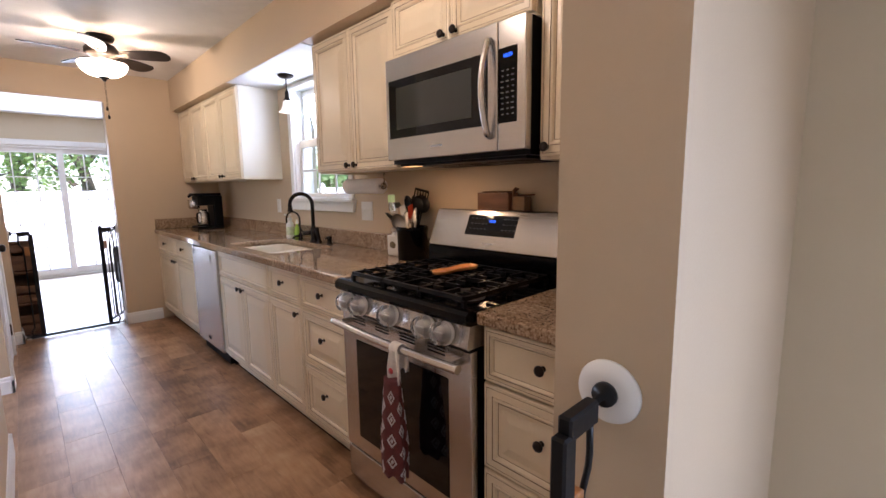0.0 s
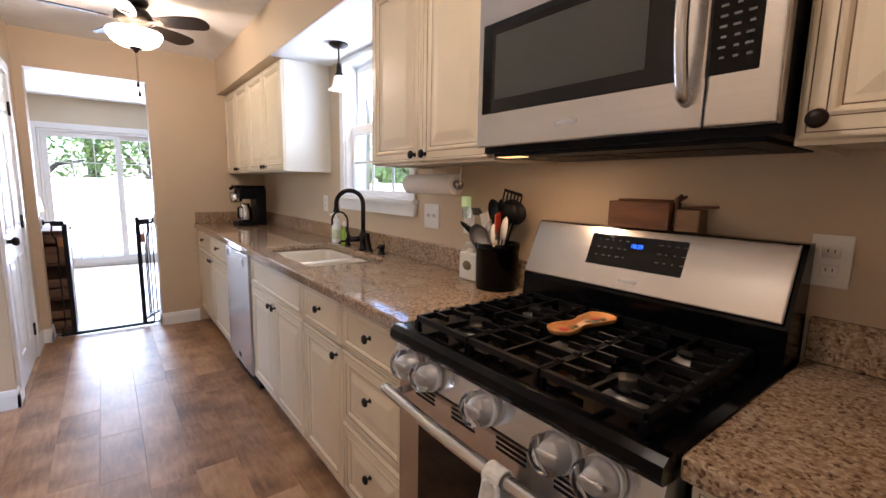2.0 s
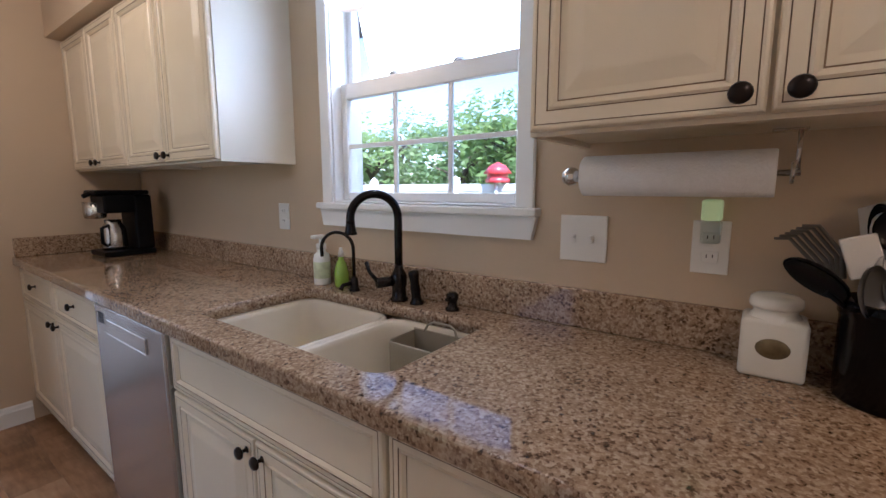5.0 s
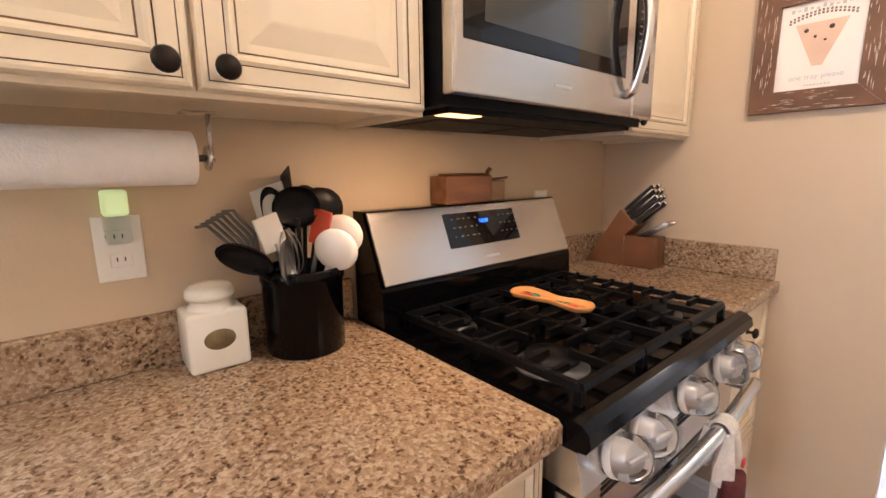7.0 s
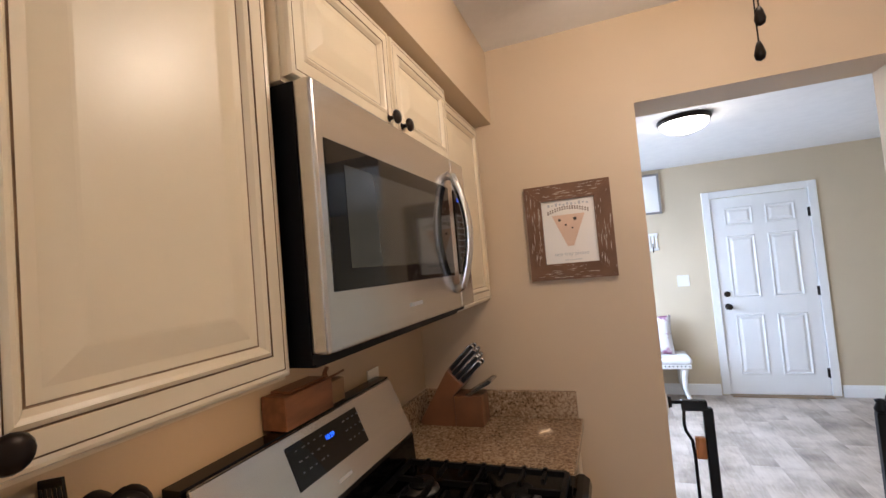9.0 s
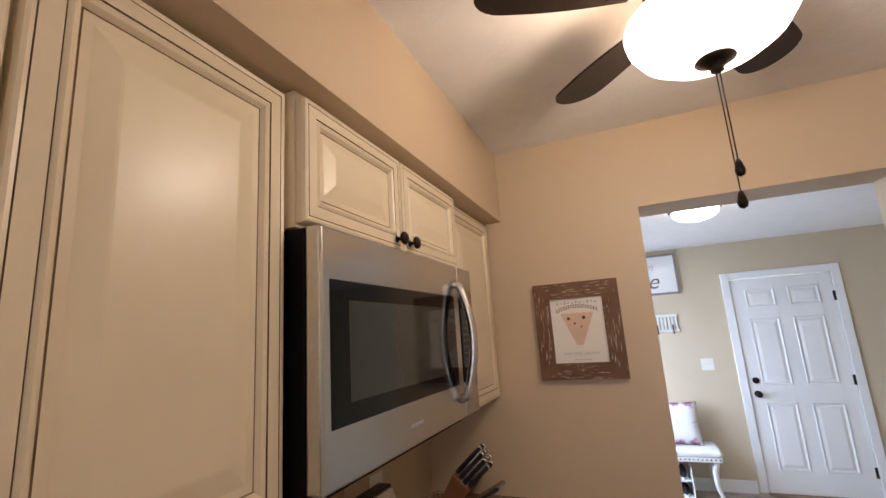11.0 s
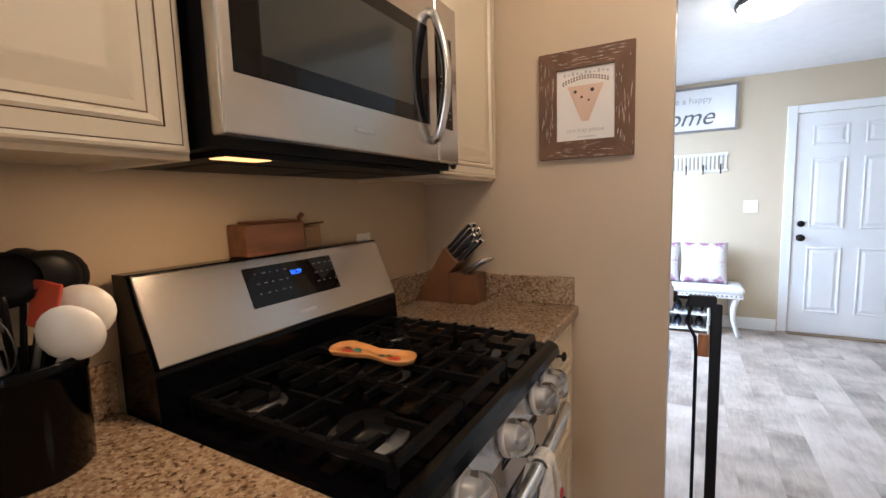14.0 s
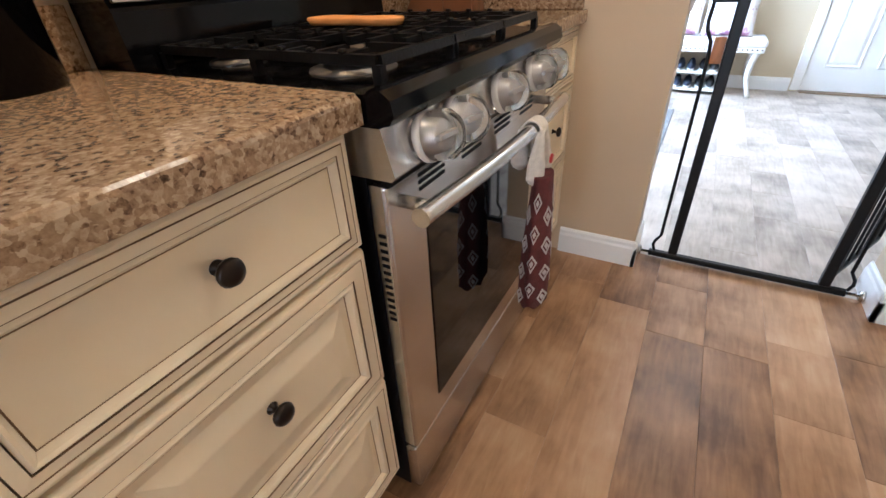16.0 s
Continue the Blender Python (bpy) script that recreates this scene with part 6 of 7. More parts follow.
def drape(bm, y0w, z_top, z_bot, w_top, w_bot, x, rows=14, cols=12):
    grid = []
    for i in range(rows + 1):
        u = i / rows
        z = z_top + (z_bot - z_top) * u
        w = w_top + (w_bot - w_top) * min(1, u * 1.6)
        grid.append([(x - 0.014 * math.sin(j / cols * math.pi * 3 + 0.5 + u) * min(1, 0.35 + u), y0w + w * (j / cols - 0.5), z + (0.012 * math.sin(j * 1.1) if i == rows else 0)) for j in range(cols + 1)])
    f_ = [[bm.verts.new(p) for p in r] for r in grid]
    b_ = [[bm.verts.new((p[0] + 0.006, p[1], p[2])) for p in r] for r in grid]
    for i in range(rows):
        for j in range(cols):
            bm.faces.new((f_[i][j], f_[i][j + 1], f_[i + 1][j + 1], f_[i + 1][j])).smooth = True
            bm.faces.new((b_[i][j], b_[i + 1][j], b_[i + 1][j + 1], b_[i][j + 1])).smooth = True
    for i in range(rows):
        bm.faces.new((f_[i][0], f_[i + 1][0], b_[i + 1][0], b_[i][0]))
        bm.faces.new((f_[i][cols], b_[i][cols], b_[i + 1][cols], f_[i + 1][cols]))
    for j in range(cols):
        bm.faces.new((f_[rows][j], f_[rows][j + 1], b_[rows][j + 1], b_[rows][j]))
        bm.faces.new((f_[0][j], b_[0][j], b_[0][j + 1], f_[0][j + 1]))


TY = 0.752
bm = bmesh.new()
loop = arc((-0.7335, TY, 0.772), 0.019, 200, -20, (1, 0, 0), (0, 0, 1), 10)
for p, q in zip(loop, loop[1:]):
    vs = [bm.verts.new(v + Vector((0, s * 0.022, 0))) for v in (p, q) for s in (-1, 1)]
    bm.faces.new((vs[0], vs[1], vs[3], vs[2]))
bmesh.ops.remove_doubles(bm, verts=bm.verts, dist=0.0001)
bmesh.ops.solidify(bm, geom=list(bm.faces), thickness=0.004)
drape(bm, TY, 0.772, 0.660, 0.044, 0.085, -0.754)
drape(bm, TY, 0.772, 0.690, 0.044, 0.06, -0.712)
part("crochet_top", bm, CROCHET, tw, "white crocheted top")
TX = -0.762


def cloth_at(a, z, lift=0.0):
    """The gathered cloth at angle a round its middle, at height z."""
    u = (0.672 - z) / 0.354
    grow = 0.62 + 0.38 * min(1, u * 1.5)
    k = grow * (1 + 0.10 * min(1, u * 2) * math.sin(5 * a + 1.2 * u))
    return (TX - (0.034 * k + lift) * math.cos(a), TY + (0.062 * k + lift) * math.sin(a), z)


bm = bmesh.new()
rings = [[bm.verts.new(cloth_at(2 * math.pi * j / 40, 0.672 - 0.354 * i / 16 + (0.010 * math.sin(j * 0.9) if i == 16 else 0))) for j in range(40)] for i in range(17)]
for a, b in zip(rings, rings[1:]):
    for j in range(40):
        bm.faces.new((a[j], a[(j + 1) % 40], b[(j + 1) % 40], b[j])).smooth = True
bm.faces.new(rings[0])
bm.faces.new(rings[-1][::-1])
cl = part("cloth", bm, MAROON, tw)
for c_i in range(6):
    ac_ = math.pi * (c_i - 2.5) / 3.4
    for r_i in range(4):
        zc = 0.615 - r_i * 0.078 - (c_i % 2) * 0.039
        bm = bmesh.new()
        for rad, hole in ((0.019, 0.013), (0.007, 0.0)):
            out = [(0, rad * 1.35), (rad, 0), (0, -rad * 1.35), (-rad, 0)]
            inn = [(0, hole * 1.35), (hole, 0), (0, -hole * 1.35), (-hole, 0)]
            for k in range(4):
                j = (k + 1) % 4
                pts = [out[k], out[j], inn[j], inn[k]] if hole else [out[k], out[j], (0, 0)]
                lo = [bm.verts.new(cloth_at(ac_ + y / 0.052, zc + z, 0.0)) for y, z in pts]
                hi = [bm.verts.new(cloth_at(ac_ + y / 0.052, zc + z, 0.0022)) for y, z in pts]
                bm.faces.new(hi)
                for e in range(len(pts)):
                    g = (e + 1) % len(pts)
                    bm.faces.new((lo[e], lo[g], hi[g], hi[e]))
        part("diamond", bm, DIAM, cl)
bm = bmesh.new()
lathe(bm, [(0, 0), (0.011, 0), (0.011, 0.004), (0, 0.005)], Matrix.Translation((-0.772, TY - 0.010, 0.705)) @ Matrix.Rotation(radians(-90), 4, "Y"), 16)
part("button", bm, material("red_button", (0.45, 0.03, 0.03), 0.3, bump=0.0), tw, "round red button")

# ---- coffee maker ----
cm = thing("coffee_maker", (-0.23, 4.56, CT), "black and steel drip coffee maker in the corner", "coffee maker")
bm = bmesh.new()
box(bm, (-0.36, 4.44, CT), (-0.11, 4.68, CT + 0.03), 0.008, 2)
part("base", bm, BLACK_M, cm)
bm = bmesh.new()
box(bm, (-0.20, 4.45, CT + 0.03), (-0.11, 4.67, CT + 0.34), 0.012, 2)
box(bm, (-0.34, 4.45, CT + 0.24), (-0.19, 4.67, CT + 0.34), 0.012, 2)
part("tower", bm, BLACK_M, cm)
bm = bmesh.new()
box(bm, (-0.37, 4.46, CT + 0.341), (-0.115, 4.66, CT + 0.365), 0.01, 2)
tube(bm, [(-0.36, 4.56, CT + 0.35), (-0.40, 4.56, CT + 0.33)], 0.012, 8)
part("lid", bm, BLACK_M, cm)
bm = bmesh.new()
lathe(bm, [(0, 0.031), (0.058, 0.031), (0.062, 0.05), (0.058, 0.15), (0.04, 0.18), (0.04, 0.2), (0, 0.2)], on_top(-0.275, 4.56), 24)
jg = part("carafe", bm, STEEL_H, cm, "brushed steel carafe")
bm = bmesh.new()
tube(bm, [(-0.31, 4.52, CT + 0.17), (-0.35, 4.485, CT + 0.16), (-0.352, 4.483, CT + 0.08), (-0.325, 4.51, CT + 0.06)], 0.009, 8)
part("carafe_handle", bm, BLACK_M, jg)
bm = bmesh.new()
lathe(bm, [(0.03, 0.205), (0.05, 0.21), (0.055, 0.24), (0.055, 0.30), (0, 0.30)], on_top(-0.335, 4.62), 20)
part("filter_basket", bm, STEEL_H, cm)

# ---- pendant ----
pd = thing("pendant_lamp", (-0.165, 2.70, 1.885), "bronze pendant lamp with a frosted bell glass shade", "pendant lamp")
bm = bmesh.new()
lathe(bm, [(0, 2.143), (0.055, 2.143), (0.057, 2.135), (0.04, 2.122), (0.01, 2.116), (0, 2.116)], Matrix.Translation((-0.165, 2.70, 0)), 24)
part("canopy", bm, KNOB, pd)
bm = bmesh.new()
tube(bm, [(-0.165, 2.70, 2.12), (-0.165, 2.70, 2.03)], 0.005, 8)
lathe(bm, [(0, 2.035), (0.010, 2.035), (0.014, 2.02), (0.016, 1.985), (0.024, 1.975), (0.024, 1.965), (0, 1.965)], Matrix.Translation((-0.165, 2.70, 0)), 18)
part("stem", bm, KNOB, pd)
bm = bmesh.new()
lathe(bm, [(0.022, 1.968), (0.030, 1.955), (0.037, 1.92), (0.050, 1.895), (0.064, 1.884), (0.062, 1.884), (0.048, 1.897), (0.035, 1.922), (0.028, 1.954), (0.020, 1.966)], Matrix.Translation((-0.165, 2.70, 0)), 28)
part("shade", bm, glow("frosted_bell_glass", (1.0, 0.92, 0.8), 0.15), pd, "frosted bell glass shade")
bm = bmesh.new()
lathe(bm, [(0, 0), (0.008, 0.001), (0.009, 0.008), (0.004, 0.02), (0, 0.02)], Matrix.Translation((-0.12, 1.990, 1.66)) @ Matrix.Rotation(radians(-90), 4, "X"), 12)
solo("wall_hook", bm, PLATE, "small white hook on the cabinet side", "hook")

# ---- entry furniture ----
UPH = material("white_upholstery", (0.72, 0.71, 0.70), 0.9, vary=0.06, scale=20, fine=300, bump=0.3)
WHITEW = material("white_furniture_paint", (0.74, 0.73, 0.70), 0.45, vary=0.05, scale=6, bump=0.05)
bn = thing("bench", (-0.93, -3.27, 0), "white upholstered bench with nailheads and curved legs", "bench")
B0, B1, BY0, BY1 = -1.475, -0.45, -3.50, -3.09
bm = bmesh.new()
box(bm, (B0, BY0, 0.405), (B1, BY1, 0.475), 0.03, 4)
part("cushion", bm, UPH, bn)
bm = bmesh.new()
box(bm, (B0 + 0.01, BY0 + 0.01, 0.370), (B1 - 0.01, BY1 - 0.008, 0.410), 0.006, 2)
part("seat_rail", bm, WHITEW, bn)
bm = bmesh.new()
for k in range(26):
    lathe(bm, [(0.007, 0), (0.005, 0.004), (0, 0.005)], Matrix.Translation((B0 + 0.03 + k * 0.036, BY1 - 0.008, 0.395)) @ Matrix.Rotation(radians(-90), 4, "X"), 8)
tagged(part("nailheads", bm, KNOB, bn, "bronze nailheads"), kind="stuff")
for x, s in ((B0 + 0.06, -1), (B1 - 0.06, 1)):
    for y in (BY0 + 0.05, BY1 - 0.05):
        bm = bmesh.new()
        tube(bm, [(x, y, 0.385), (x - s * 0.02, y, 0.28), (x - s * 0.022, y, 0.16), (x + s * 0.012, y, 0.05), (x + s * 0.03, y, 0.0)], [0.032, 0.026, 0.02, 0.018, 0.022], 8)
        part("leg", bm, WHITEW, bn)
PILLOWM = bpy.data.materials.new("damask_cotton")
PILLOWM.use_nodes = True
pn, pl = PILLOWM.node_tree.nodes, PILLOWM.node_tree.links
ptc, pmap, pv, pr = pn.new("ShaderNodeTexCoord"), pn.new("ShaderNodeMapping"), pn.new("ShaderNodeTexVoronoi"), pn.new("ShaderNodeValToRGB")
pw_ = pn.new("ShaderNodeTexNoise")
pw_.inputs["Scale"].default_value = 45
pmap.inputs["Scale"].default_value = (8, 8, 6)
pv.inputs["Scale"].default_value, pv.inputs["Randomness"].default_value = 1.0, 0.0
padd = pn.new("ShaderNodeMath")
padd.operation = "MULTIPLY_ADD"
padd.inputs[1].default_value = 0.5
pl.new(ptc.outputs["Object"], pmap.inputs[0])
pl.new(pmap.outputs[0], pv.inputs["Vector"])
pl.new(ptc.outputs["Object"], pw_.inputs["Vector"])
pl.new(pw_.outputs[0], padd.inputs[0])
pl.new(pv.outputs["Distance"], padd.inputs[2])
pl.new(padd.outputs[0], pr.inputs[0])
e_ = pr.color_ramp.elements
e_[0].position, e_[0].color = 0.50, (0.30, 0.13, 0.22, 1)
e_[1].position, e_[1].color = 0.72, (0.72, 0.69, 0.69, 1)
e2_ = pr.color_ramp.elements.new(0.60)
e2_.color = (0.45, 0.26, 0.35, 1)
pl.new(pr.outputs[0], pn["Principled BSDF"].inputs["Base Color"])
pn["Principled BSDF"].inputs["Roughness"].default_value = 0.9


def pillow(x, y, z, w, lean, turn, label):
    bm = bmesh.new()
    n = 16
    for side in (1, -1):
        g = [[None] * (n + 1) for _ in range(n + 1)]
        for i in range(n + 1):
            for j in range(n + 1):
                u, v = 2 * i / n - 1, 2 * j / n - 1
                pinch = 1 - 0.07 * (1 - u * u) * abs(v) - 0.0
                puff = (1 - u ** 4) * (1 - v ** 4)
                px = u * (1 - 0.07 * (1 - v * v) * 1.0) * w / 2
                pz = v * (1 - 0.07 * (1 - u * u) * 1.0) * w / 2
                g[i][j] = bm.verts.new((px, side * (0.002 + 0.065 * puff ** 0.6), pz))
        for i in range(n):
            for j in range(n):
                bm.faces.new((g[i][j], g[i + 1][j], g[i + 1][j + 1], g[i][j + 1])).smooth = True
    bmesh.ops.remove_doubles(bm, verts=bm.verts, dist=0.0045)
    ob = part("throw_pillow", bm, PILLOWM)
    ob.matrix_world = pose(x, y, z, lean, 0, turn)
    tagged(ob, label, "pillow", "pillows on the bench")


pillow(-1.15, -3.33, 0.672, 0.41, 14, 0, "square white pillow with a mauve damask print")
pillow(-0.74, -3.345, 0.675, 0.40, 16, -4, "square white damask pillow leaning behind the other")
sh = thing("shoe_rack", (-0.86, -3.30, 0), "low white shoe rack under the bench", "shoe rack")
bm = bmesh.new()
for z in (0.03, 0.18):
    box(bm, (-1.19, -3.46, z), (-0.50, -3.14, z + 0.015), 0.002)
part("shelf", bm, WHITEW, sh)
for x in (-1.205, -0.50):
    bm = bmesh.new()
    box(bm, (x, -3.46, 0), (x + 0.015, -3.14, 0.31), 0.002)
    part("side", bm, WHITEW, sh)
SHOES = [material("shoe_" + n_, c, 0.7, bump=0.1) for n_, c in (("black", (0.02, 0.02, 0.022)), ("navy", (0.03, 0.04, 0.07)), ("grey", (0.30, 0.29, 0.28)))]
SOLE = material("white_rubber_sole", (0.70, 0.69, 0.66), 0.6)
k = 0
for z in (0.046, 0.196):
    for x in (-1.13, -1.04, -0.94, -0.85, -0.75, -0.66):
        t_ = thing("shoe", (x, -3.29, z), ("black", "navy", "grey")[k // 2 % 3] + " low shoe with a pale sole on the rack", "shoe", "shoes on the rack")
        bm = bmesh.new()
        outl = [(x + 0.036 * math.cos(a) * (1 - 0.12 * math.sin(a)), -3.29 + 0.128 * math.sin(a), z) for a in (2 * math.pi * i / 20 for i in range(20))]
        extrude_outline(bm, outl, (0, 0, 0.018))
        part("sole", bm, SOLE, t_)
        bm = bmesh.new()
        rings = []
        for f_, h_, b_k in ((0.97, 0.018, 0), (1.0, 0.035, 0), (0.86, 0.055, -0.004), (0.62, 0.072, -0.03), (0.42, 0.08, -0.05)):
            rings.append([bm.verts.new((x + (px - x) * f_, -3.29 + b_k + (py + 3.29) * f_, z + h_)) for px, py, pz in outl])
        for a, b in zip(rings, rings[1:]):
            for i in range(20):
                bm.faces.new((a[i], a[(i + 1) % 20], b[(i + 1) % 20], b[i])).smooth = True
        part("upper", bm, SHOES[k // 2 % 3], t_)
        k += 1
sg = thing("wall_sign", (-0.83, EY, 1.93), "white canvas sign in a grey frame with script lettering", "wall sign")
S0, S1, SZ0, SZ1 = -1.395, -0.46, 1.955, 2.395
bm = bmesh.new()
for a, b in (((S0, SZ0), (S1, SZ0 + 0.022)), ((S0, SZ1 - 0.022), (S1, SZ1)), ((S0, SZ0 + 0.022), (S0 + 0.022, SZ1 - 0.022)), ((S1 - 0.022, SZ0 + 0.022), (S1, SZ1 - 0.022))):
    box(bm, (a[0], EY + 0.001, a[1]), (b[0], EY + 0.035, b[1]), 0.002)
part("frame", bm, material("grey_washed_wood", (0.27, 0.25, 0.24), 0.6, vary=0.2, stretch=(1, 1, 6)), sg)
bm = bmesh.new()
box(bm, (S0 + 0.021, EY + 0.001, SZ0 + 0.021), (S1 - 0.021, EY + 0.022, SZ1 - 0.021))
cv = part("canvas", bm, material("white_sign_board", (0.76, 0.75, 0.74), 0.35, vary=0.03, bump=0.02, coat=0.3), sg)
SIGNINK = material("slate_ink", (0.13, 0.12, 0.12), 0.6, bump=0.0)
ENM = Matrix(((-1, 0, 0, 0), (0, 0, 1, 0), (0, 1, 0, 0), (0, 0, 0, 1)))
text_on(cv, "small_lettering", "inside a happy", Matrix.Translation((-0.94, EY + 0.0224, 2.27)) @ ENM, 0.085, GREYINK)
text_on(cv, "large_lettering", "home", Matrix.Translation((-0.95, EY + 0.0224, 2.10)) @ ENM @ Matrix(((1, 0.35, 0, 0), (0, 1, 0, 0), (0, 0, 1, 0), (0, 0, 0, 1))), 0.235, SIGNINK)
hk = thing("coat_rack", (-1.05, EY, 1.53), "white slatted coat rack with dark hooks", "coat rack")
for z in (1.570, 1.732):
    bm = bmesh.new()
    box(bm, (-1.330, EY + 0.001, z - 0.014), (-0.765, EY + 0.020, z + 0.014), 0.003)
    part("rail", bm, WHITEW, hk)
for k in range(16):
    bm = bmesh.new()
    x = -1.320 + 0.0355 * k
    box(bm, (x, EY + 0.003, 1.583), (x + 0.020, EY + 0.014, 1.719), 0.002)
    part("slat", bm, WHITEW, hk)
for k in range(4):
    x = -1.27 + 0.148 * k
    bm = bmesh.new()
    tube(bm, [(x, EY + 0.021, 1.625), (x, EY + 0.024, 1.565), (x, EY + 0.05, 1.54), (x, EY + 0.065, 1.56)], 0.005, 8)
    tube(bm, [(x, EY + 0.022, 1.615), (x, EY + 0.05, 1.63)], 0.005, 8)
    part("hook", bm, KNOB, hk)
bm = bmesh.new()
box(bm, (-0.905, -2.51, 0.0005), (-0.29, -1.085, 0.009), 0.003)
solo("rug", bm, material("grey_woven_rug", (0.24, 0.235, 0.24), 0.95, vary=0.5, scale=26, fine=260, bump=0.6, stretch=(1, 3, 1)), "grey patterned runner rug on the plank floor", "rug")

# ---- sunroom furniture ----
BROWNW = material("brown_stained_wood", (0.20, 0.10, 0.05), 0.5, vary=0.4, scale=5, stretch=(1, 1, 5), bump=0.06)
ck = thing("wooden_crate_shelf", (-1.80, 5.29, 0), "brown wooden slatted crate shelf behind the sunroom gate", "shelf")
for nm, a, b in [("side_panel", (-2.02, 5.12, 0), (-2.00, 5.46, 0.90)), ("side_panel", (-1.605, 5.12, 0), (-1.585, 5.46, 0.90)), ("back_panel", (-2.00, 5.445, 0), (-1.605, 5.46, 0.90))] + [("shelf_board", (-1.9995, 5.121, z), (-1.6055, 5.4445, z + 0.02)) for z in (0.02, 0.30, 0.60, 0.88)]:
    bm = bmesh.new()
    box(bm, a, b, 0.002)
    part(nm, bm, BROWNW, ck)
for z in (0.05, 0.14, 0.33, 0.42, 0.63, 0.70, 0.80):
    bm = bmesh.new()
    box(bm, (-2.0, 5.108, z), (-1.59, 5.119, z + 0.065), 0.002)
    part("slat", bm, BROWNW, ck)
st = thing("side_table", (-1.95, 7.6, 0), "dark red-brown side table in the sunroom", "table")
bm = bmesh.new()
box(bm, (-2.25, 7.3, 0.72), (-1.66, 7.9, 0.75), 0.006)
part("tabletop", bm, BROWNW, st)
bm = bmesh.new()
box(bm, (-2.20, 7.35, 0.45), (-1.70, 7.85, 0.72), 0.004)
part("drawer_case", bm, BROWNW, st)
for x in (-2.19, -1.72):
    for y in (7.36, 7.84):
        bm = bmesh.new()
        tube(bm, [(x, y, 0.45), (x, y, 0.0)], [0.024, 0.014], 8)
        part("leg", bm, BROWNW, st)
tl = thing("table_lamp", (-2.02, 7.6, 0.75), "small lit table lamp with an amber shade", "lamp")
bm = bmesh.new()
lathe(bm, [(0, 0.751), (0.06, 0.751), (0.06, 0.765), (0.02, 0.78), (0.035, 0.84), (0.012, 0.90), (0.012, 0.95), (0, 0.95)], Matrix.Translation((-2.02, 7.6, 0)), 20)
part("base", bm, KNOB, tl)
bm = bmesh.new()
lathe(bm, [(0.10, 0.93), (0.075, 1.10), (0.073, 1.10), (0.098, 0.93)], Matrix.Translation((-2.02, 7.6, 0)), 24)
part("shade", bm, glow("amber_shade", (1.0, 0.62, 0.25), 0.9), tl, "glowing amber shade")
ac = thing("armchair", (-0.35, 6.4, 0), "dark grey armchair in the sunroom", "armchair")
FAB = material("dark_grey_fabric", (0.05, 0.045, 0.05), 0.95, vary=0.3, scale=12, fine=200, bump=0.4)
for nm, a, b, r in (("seat", (-0.78, 6.05, 0.14), (-0.05, 6.75, 0.44), 0.05), ("backrest", (-0.20, 6.05, 0.44), (-0.02, 6.75, 0.92), 0.06), ("armrest", (-0.80, 5.92, 0.12), (-0.02, 6.05, 0.62), 0.05), ("armrest", (-0.80, 6.75, 0.12), (-0.02, 6.88, 0.62), 0.05)):
    bm = bmesh.new()
    box(bm, a, b, r, 3)
    part(nm, bm, FAB, ac)
for x in (-0.74, -0.08):
    for y in (5.98, 6.82):
        bm = bmesh.new()
        tube(bm, [(x, y, 0.125), (x, y, 0)], [0.025, 0.018], 8)
        part("leg", bm, BROWNW, ac)
bm = bmesh.new()
lathe(bm, [(0, 0), (0.10, 0), (0.14, 0.02), (0.15, 0.06), (0, 0.10)], Matrix.Translation((-0.55, 6.4, 0.435)), 16)
solo("cushion", bm, material("rust_fabric", (0.34, 0.10, 0.05), 0.95, bump=0.3), "rust-coloured cushion on the armchair", "cushion")

# ---- feeders on the fence ----
REDF = material("red_feeder_plastic", (0.62, 0.05, 0.06), 0.35, vary=0.1, bump=0.0)
for fy in (5.165, 3.88):
    t_ = thing("bird_feeder", (5.2, fy, 1.40), "red bird feeder mounted above the white fence", "bird feeder", "feeders on the fence")
    bm = bmesh.new()
    lathe(bm, [(0, 1.40), (0.20, 1.40), (0.20, 1.46), (0.17, 1.48), (0.17, 1.54), (0.24, 1.55), (0.13, 1.68), (0.06, 1.71), (0, 1.74)], Matrix.Translation((5.2, fy, 0.005)), 6)
    part("body", bm, REDF, t_)
    bm = bmesh.new()
    lathe(bm, [(0, 0.9), (0.03, 0.9), (0.03, 1.405), (0, 1.405)], Matrix.Translation((5.16, fy, 0)), 10)
    part("post", bm, VINYL, t_)


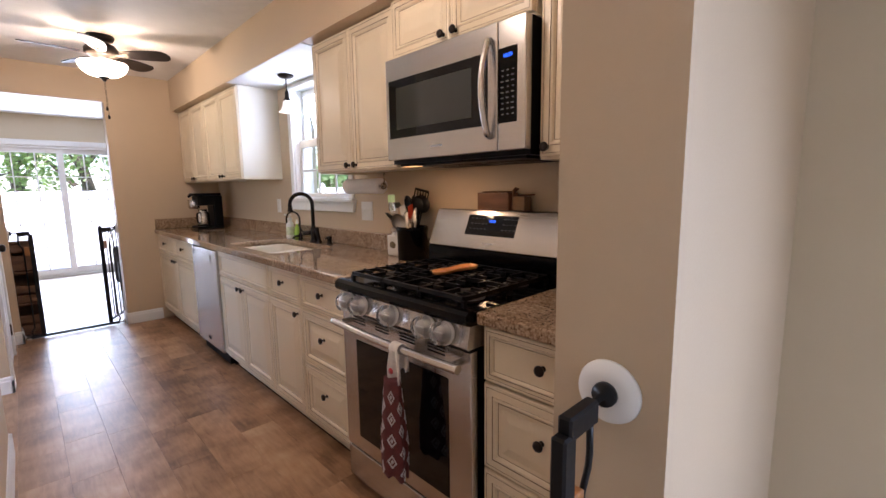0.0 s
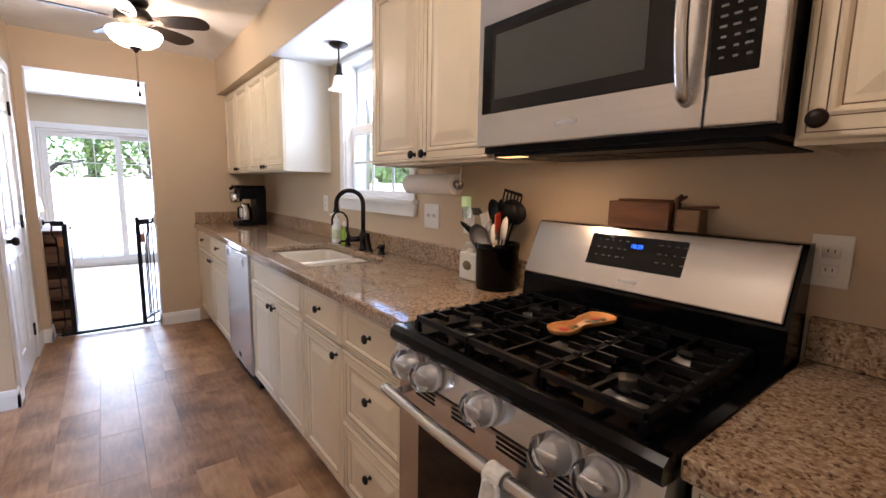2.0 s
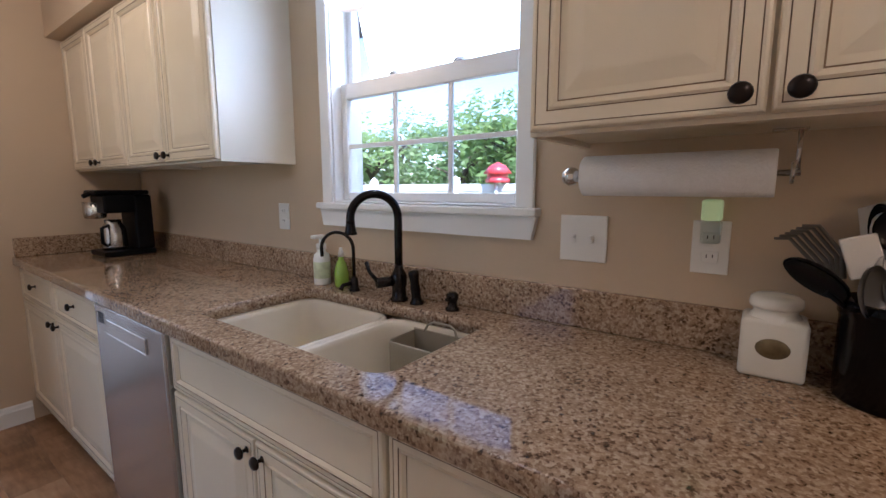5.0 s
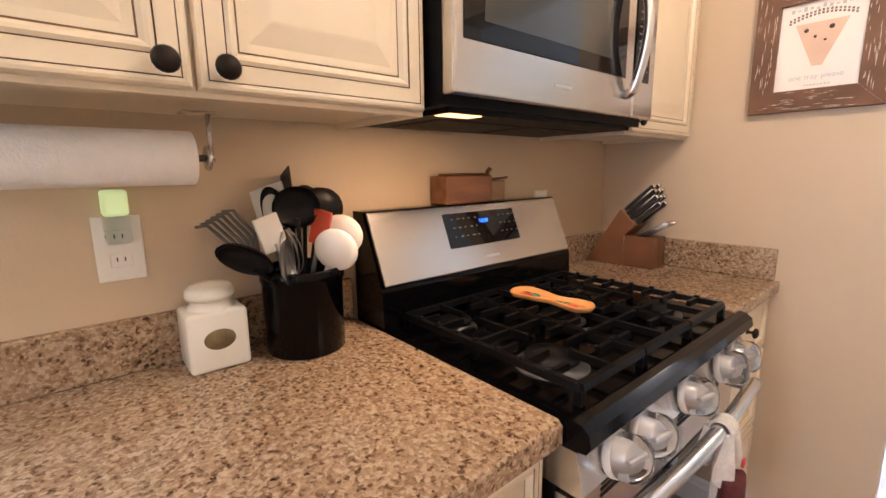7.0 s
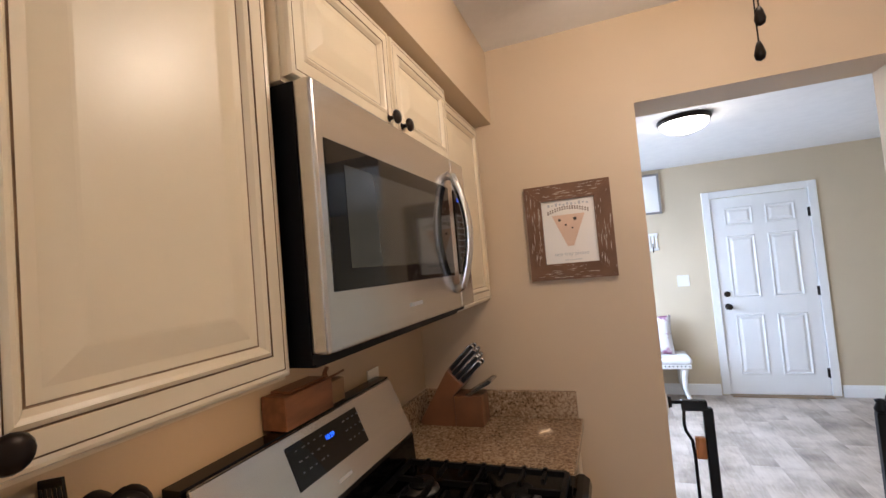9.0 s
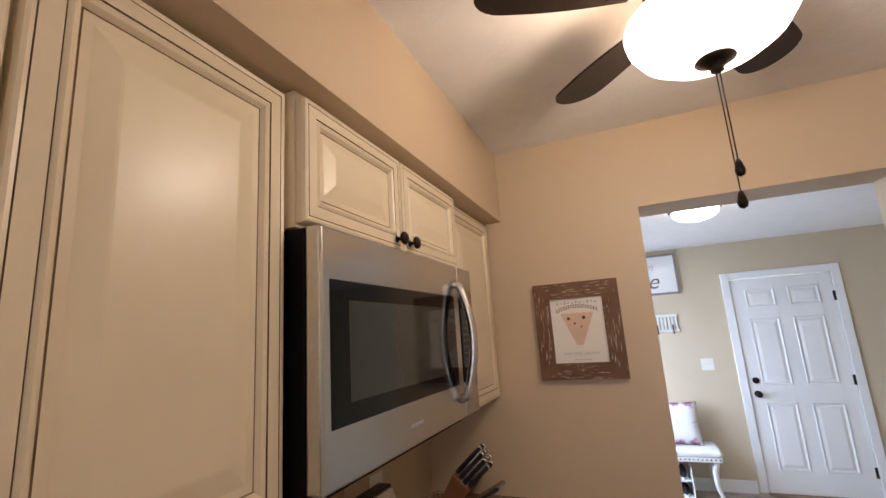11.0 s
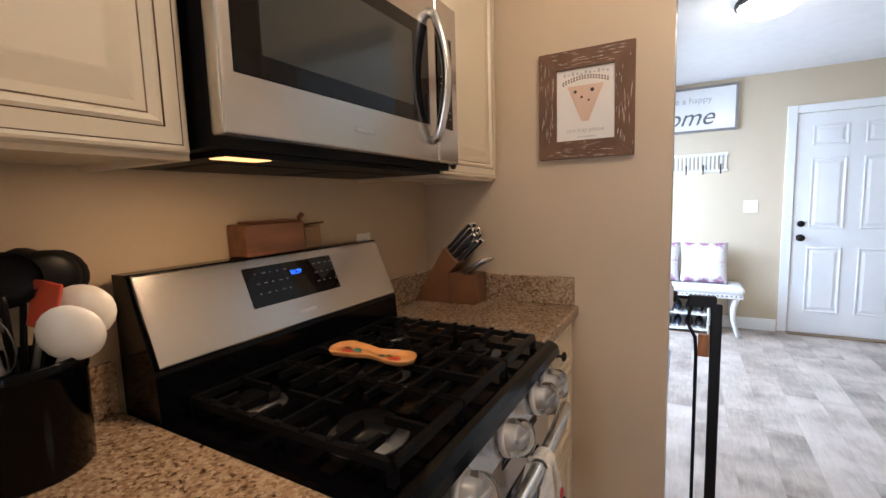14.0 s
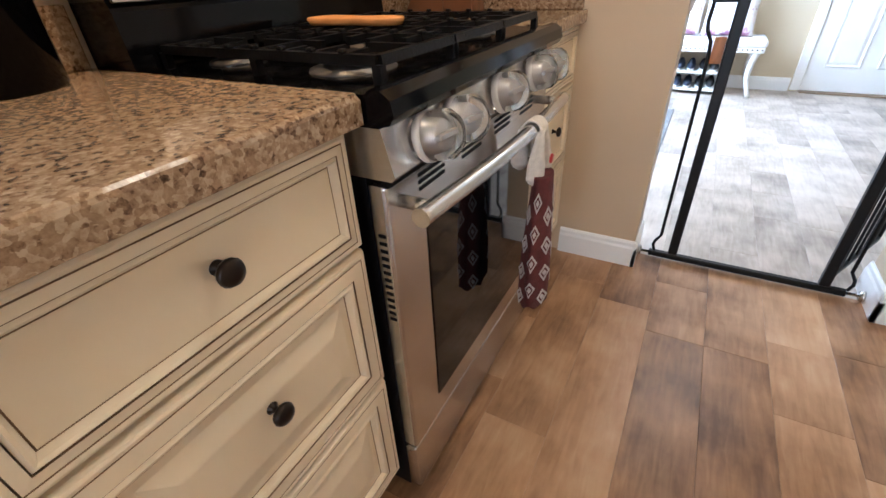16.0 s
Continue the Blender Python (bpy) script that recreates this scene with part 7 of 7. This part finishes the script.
# ---- floor planks ----
FL = bpy.data.objects["floor"]
plank_meshes = {}


def plank_mesh(w, ln, mat):
    key = (round(w, 3), round(ln, 3), mat.name)
    if key not in plank_meshes:
        bm = bmesh.new()
        a, b, g, c = w / 2, ln / 2, 0.0002, 0.0008
        lo = [bm.verts.new((s * (a - g), t * (b - g), -0.008)) for s, t in ((-1, -1), (1, -1), (1, 1), (-1, 1))]
        md = [bm.verts.new((s * (a - g), t * (b - g), -0.0008)) for s, t in ((-1, -1), (1, -1), (1, 1), (-1, 1))]
        hi = [bm.verts.new((s * (a - g - c), t * (b - g - c), 0)) for s, t in ((-1, -1), (1, -1), (1, 1), (-1, 1))]
        for p, q in ((lo, md), (md, hi)):
            for i in range(4):
                bm.faces.new((p[i], p[(i + 1) % 4], q[(i + 1) % 4], q[i]))
        bm.faces.new(hi)
        me = bpy.data.meshes.new("plank")
        bm.to_mesh(me)
        bm.free()
        me.materials.append(mat)
        plank_meshes[key] = me
    return plank_meshes[key]


PW = 0.178
rp = random.Random(11)
# Entry and sunroom get the paler planks with daylight in their colour.
STRETCHES = ((XL - 1.0, -0.55, -OPEN_D + 0.09, YF + 0.09, PLANK), (EX0, EX1, EY, -OPEN_D + 0.09, DAYLIT_PLANK), (SX0, SX1, YF + 0.09, SY, DAYLIT_PLANK))
for x0, x1, y0, y1, wood in STRETCHES:
    n = math.ceil((x1 - x0) / PW)
    start = -0.881 - math.ceil((-0.881 - x0) / PW) * PW
    k = 0
    while start + k * PW < x1:
        xa, xb = max(x0, start + k * PW), min(x1, start + (k + 1) * PW)
        k += 1
        if xb - xa < 0.01:
            continue
        y = y0
        first = True
        while y < y1 - 0.001:
            ln = rp.choice((0.31, 0.45, 0.6, 0.75, 0.9, 1.22))
            if first:
                ln *= rp.uniform(0.4, 1)
                first = False
            ln = min(ln, y1 - y)
            if y1 - y - ln < 0.12:
                ln = y1 - y
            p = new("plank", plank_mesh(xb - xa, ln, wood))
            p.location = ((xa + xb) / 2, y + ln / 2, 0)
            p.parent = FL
            y += ln
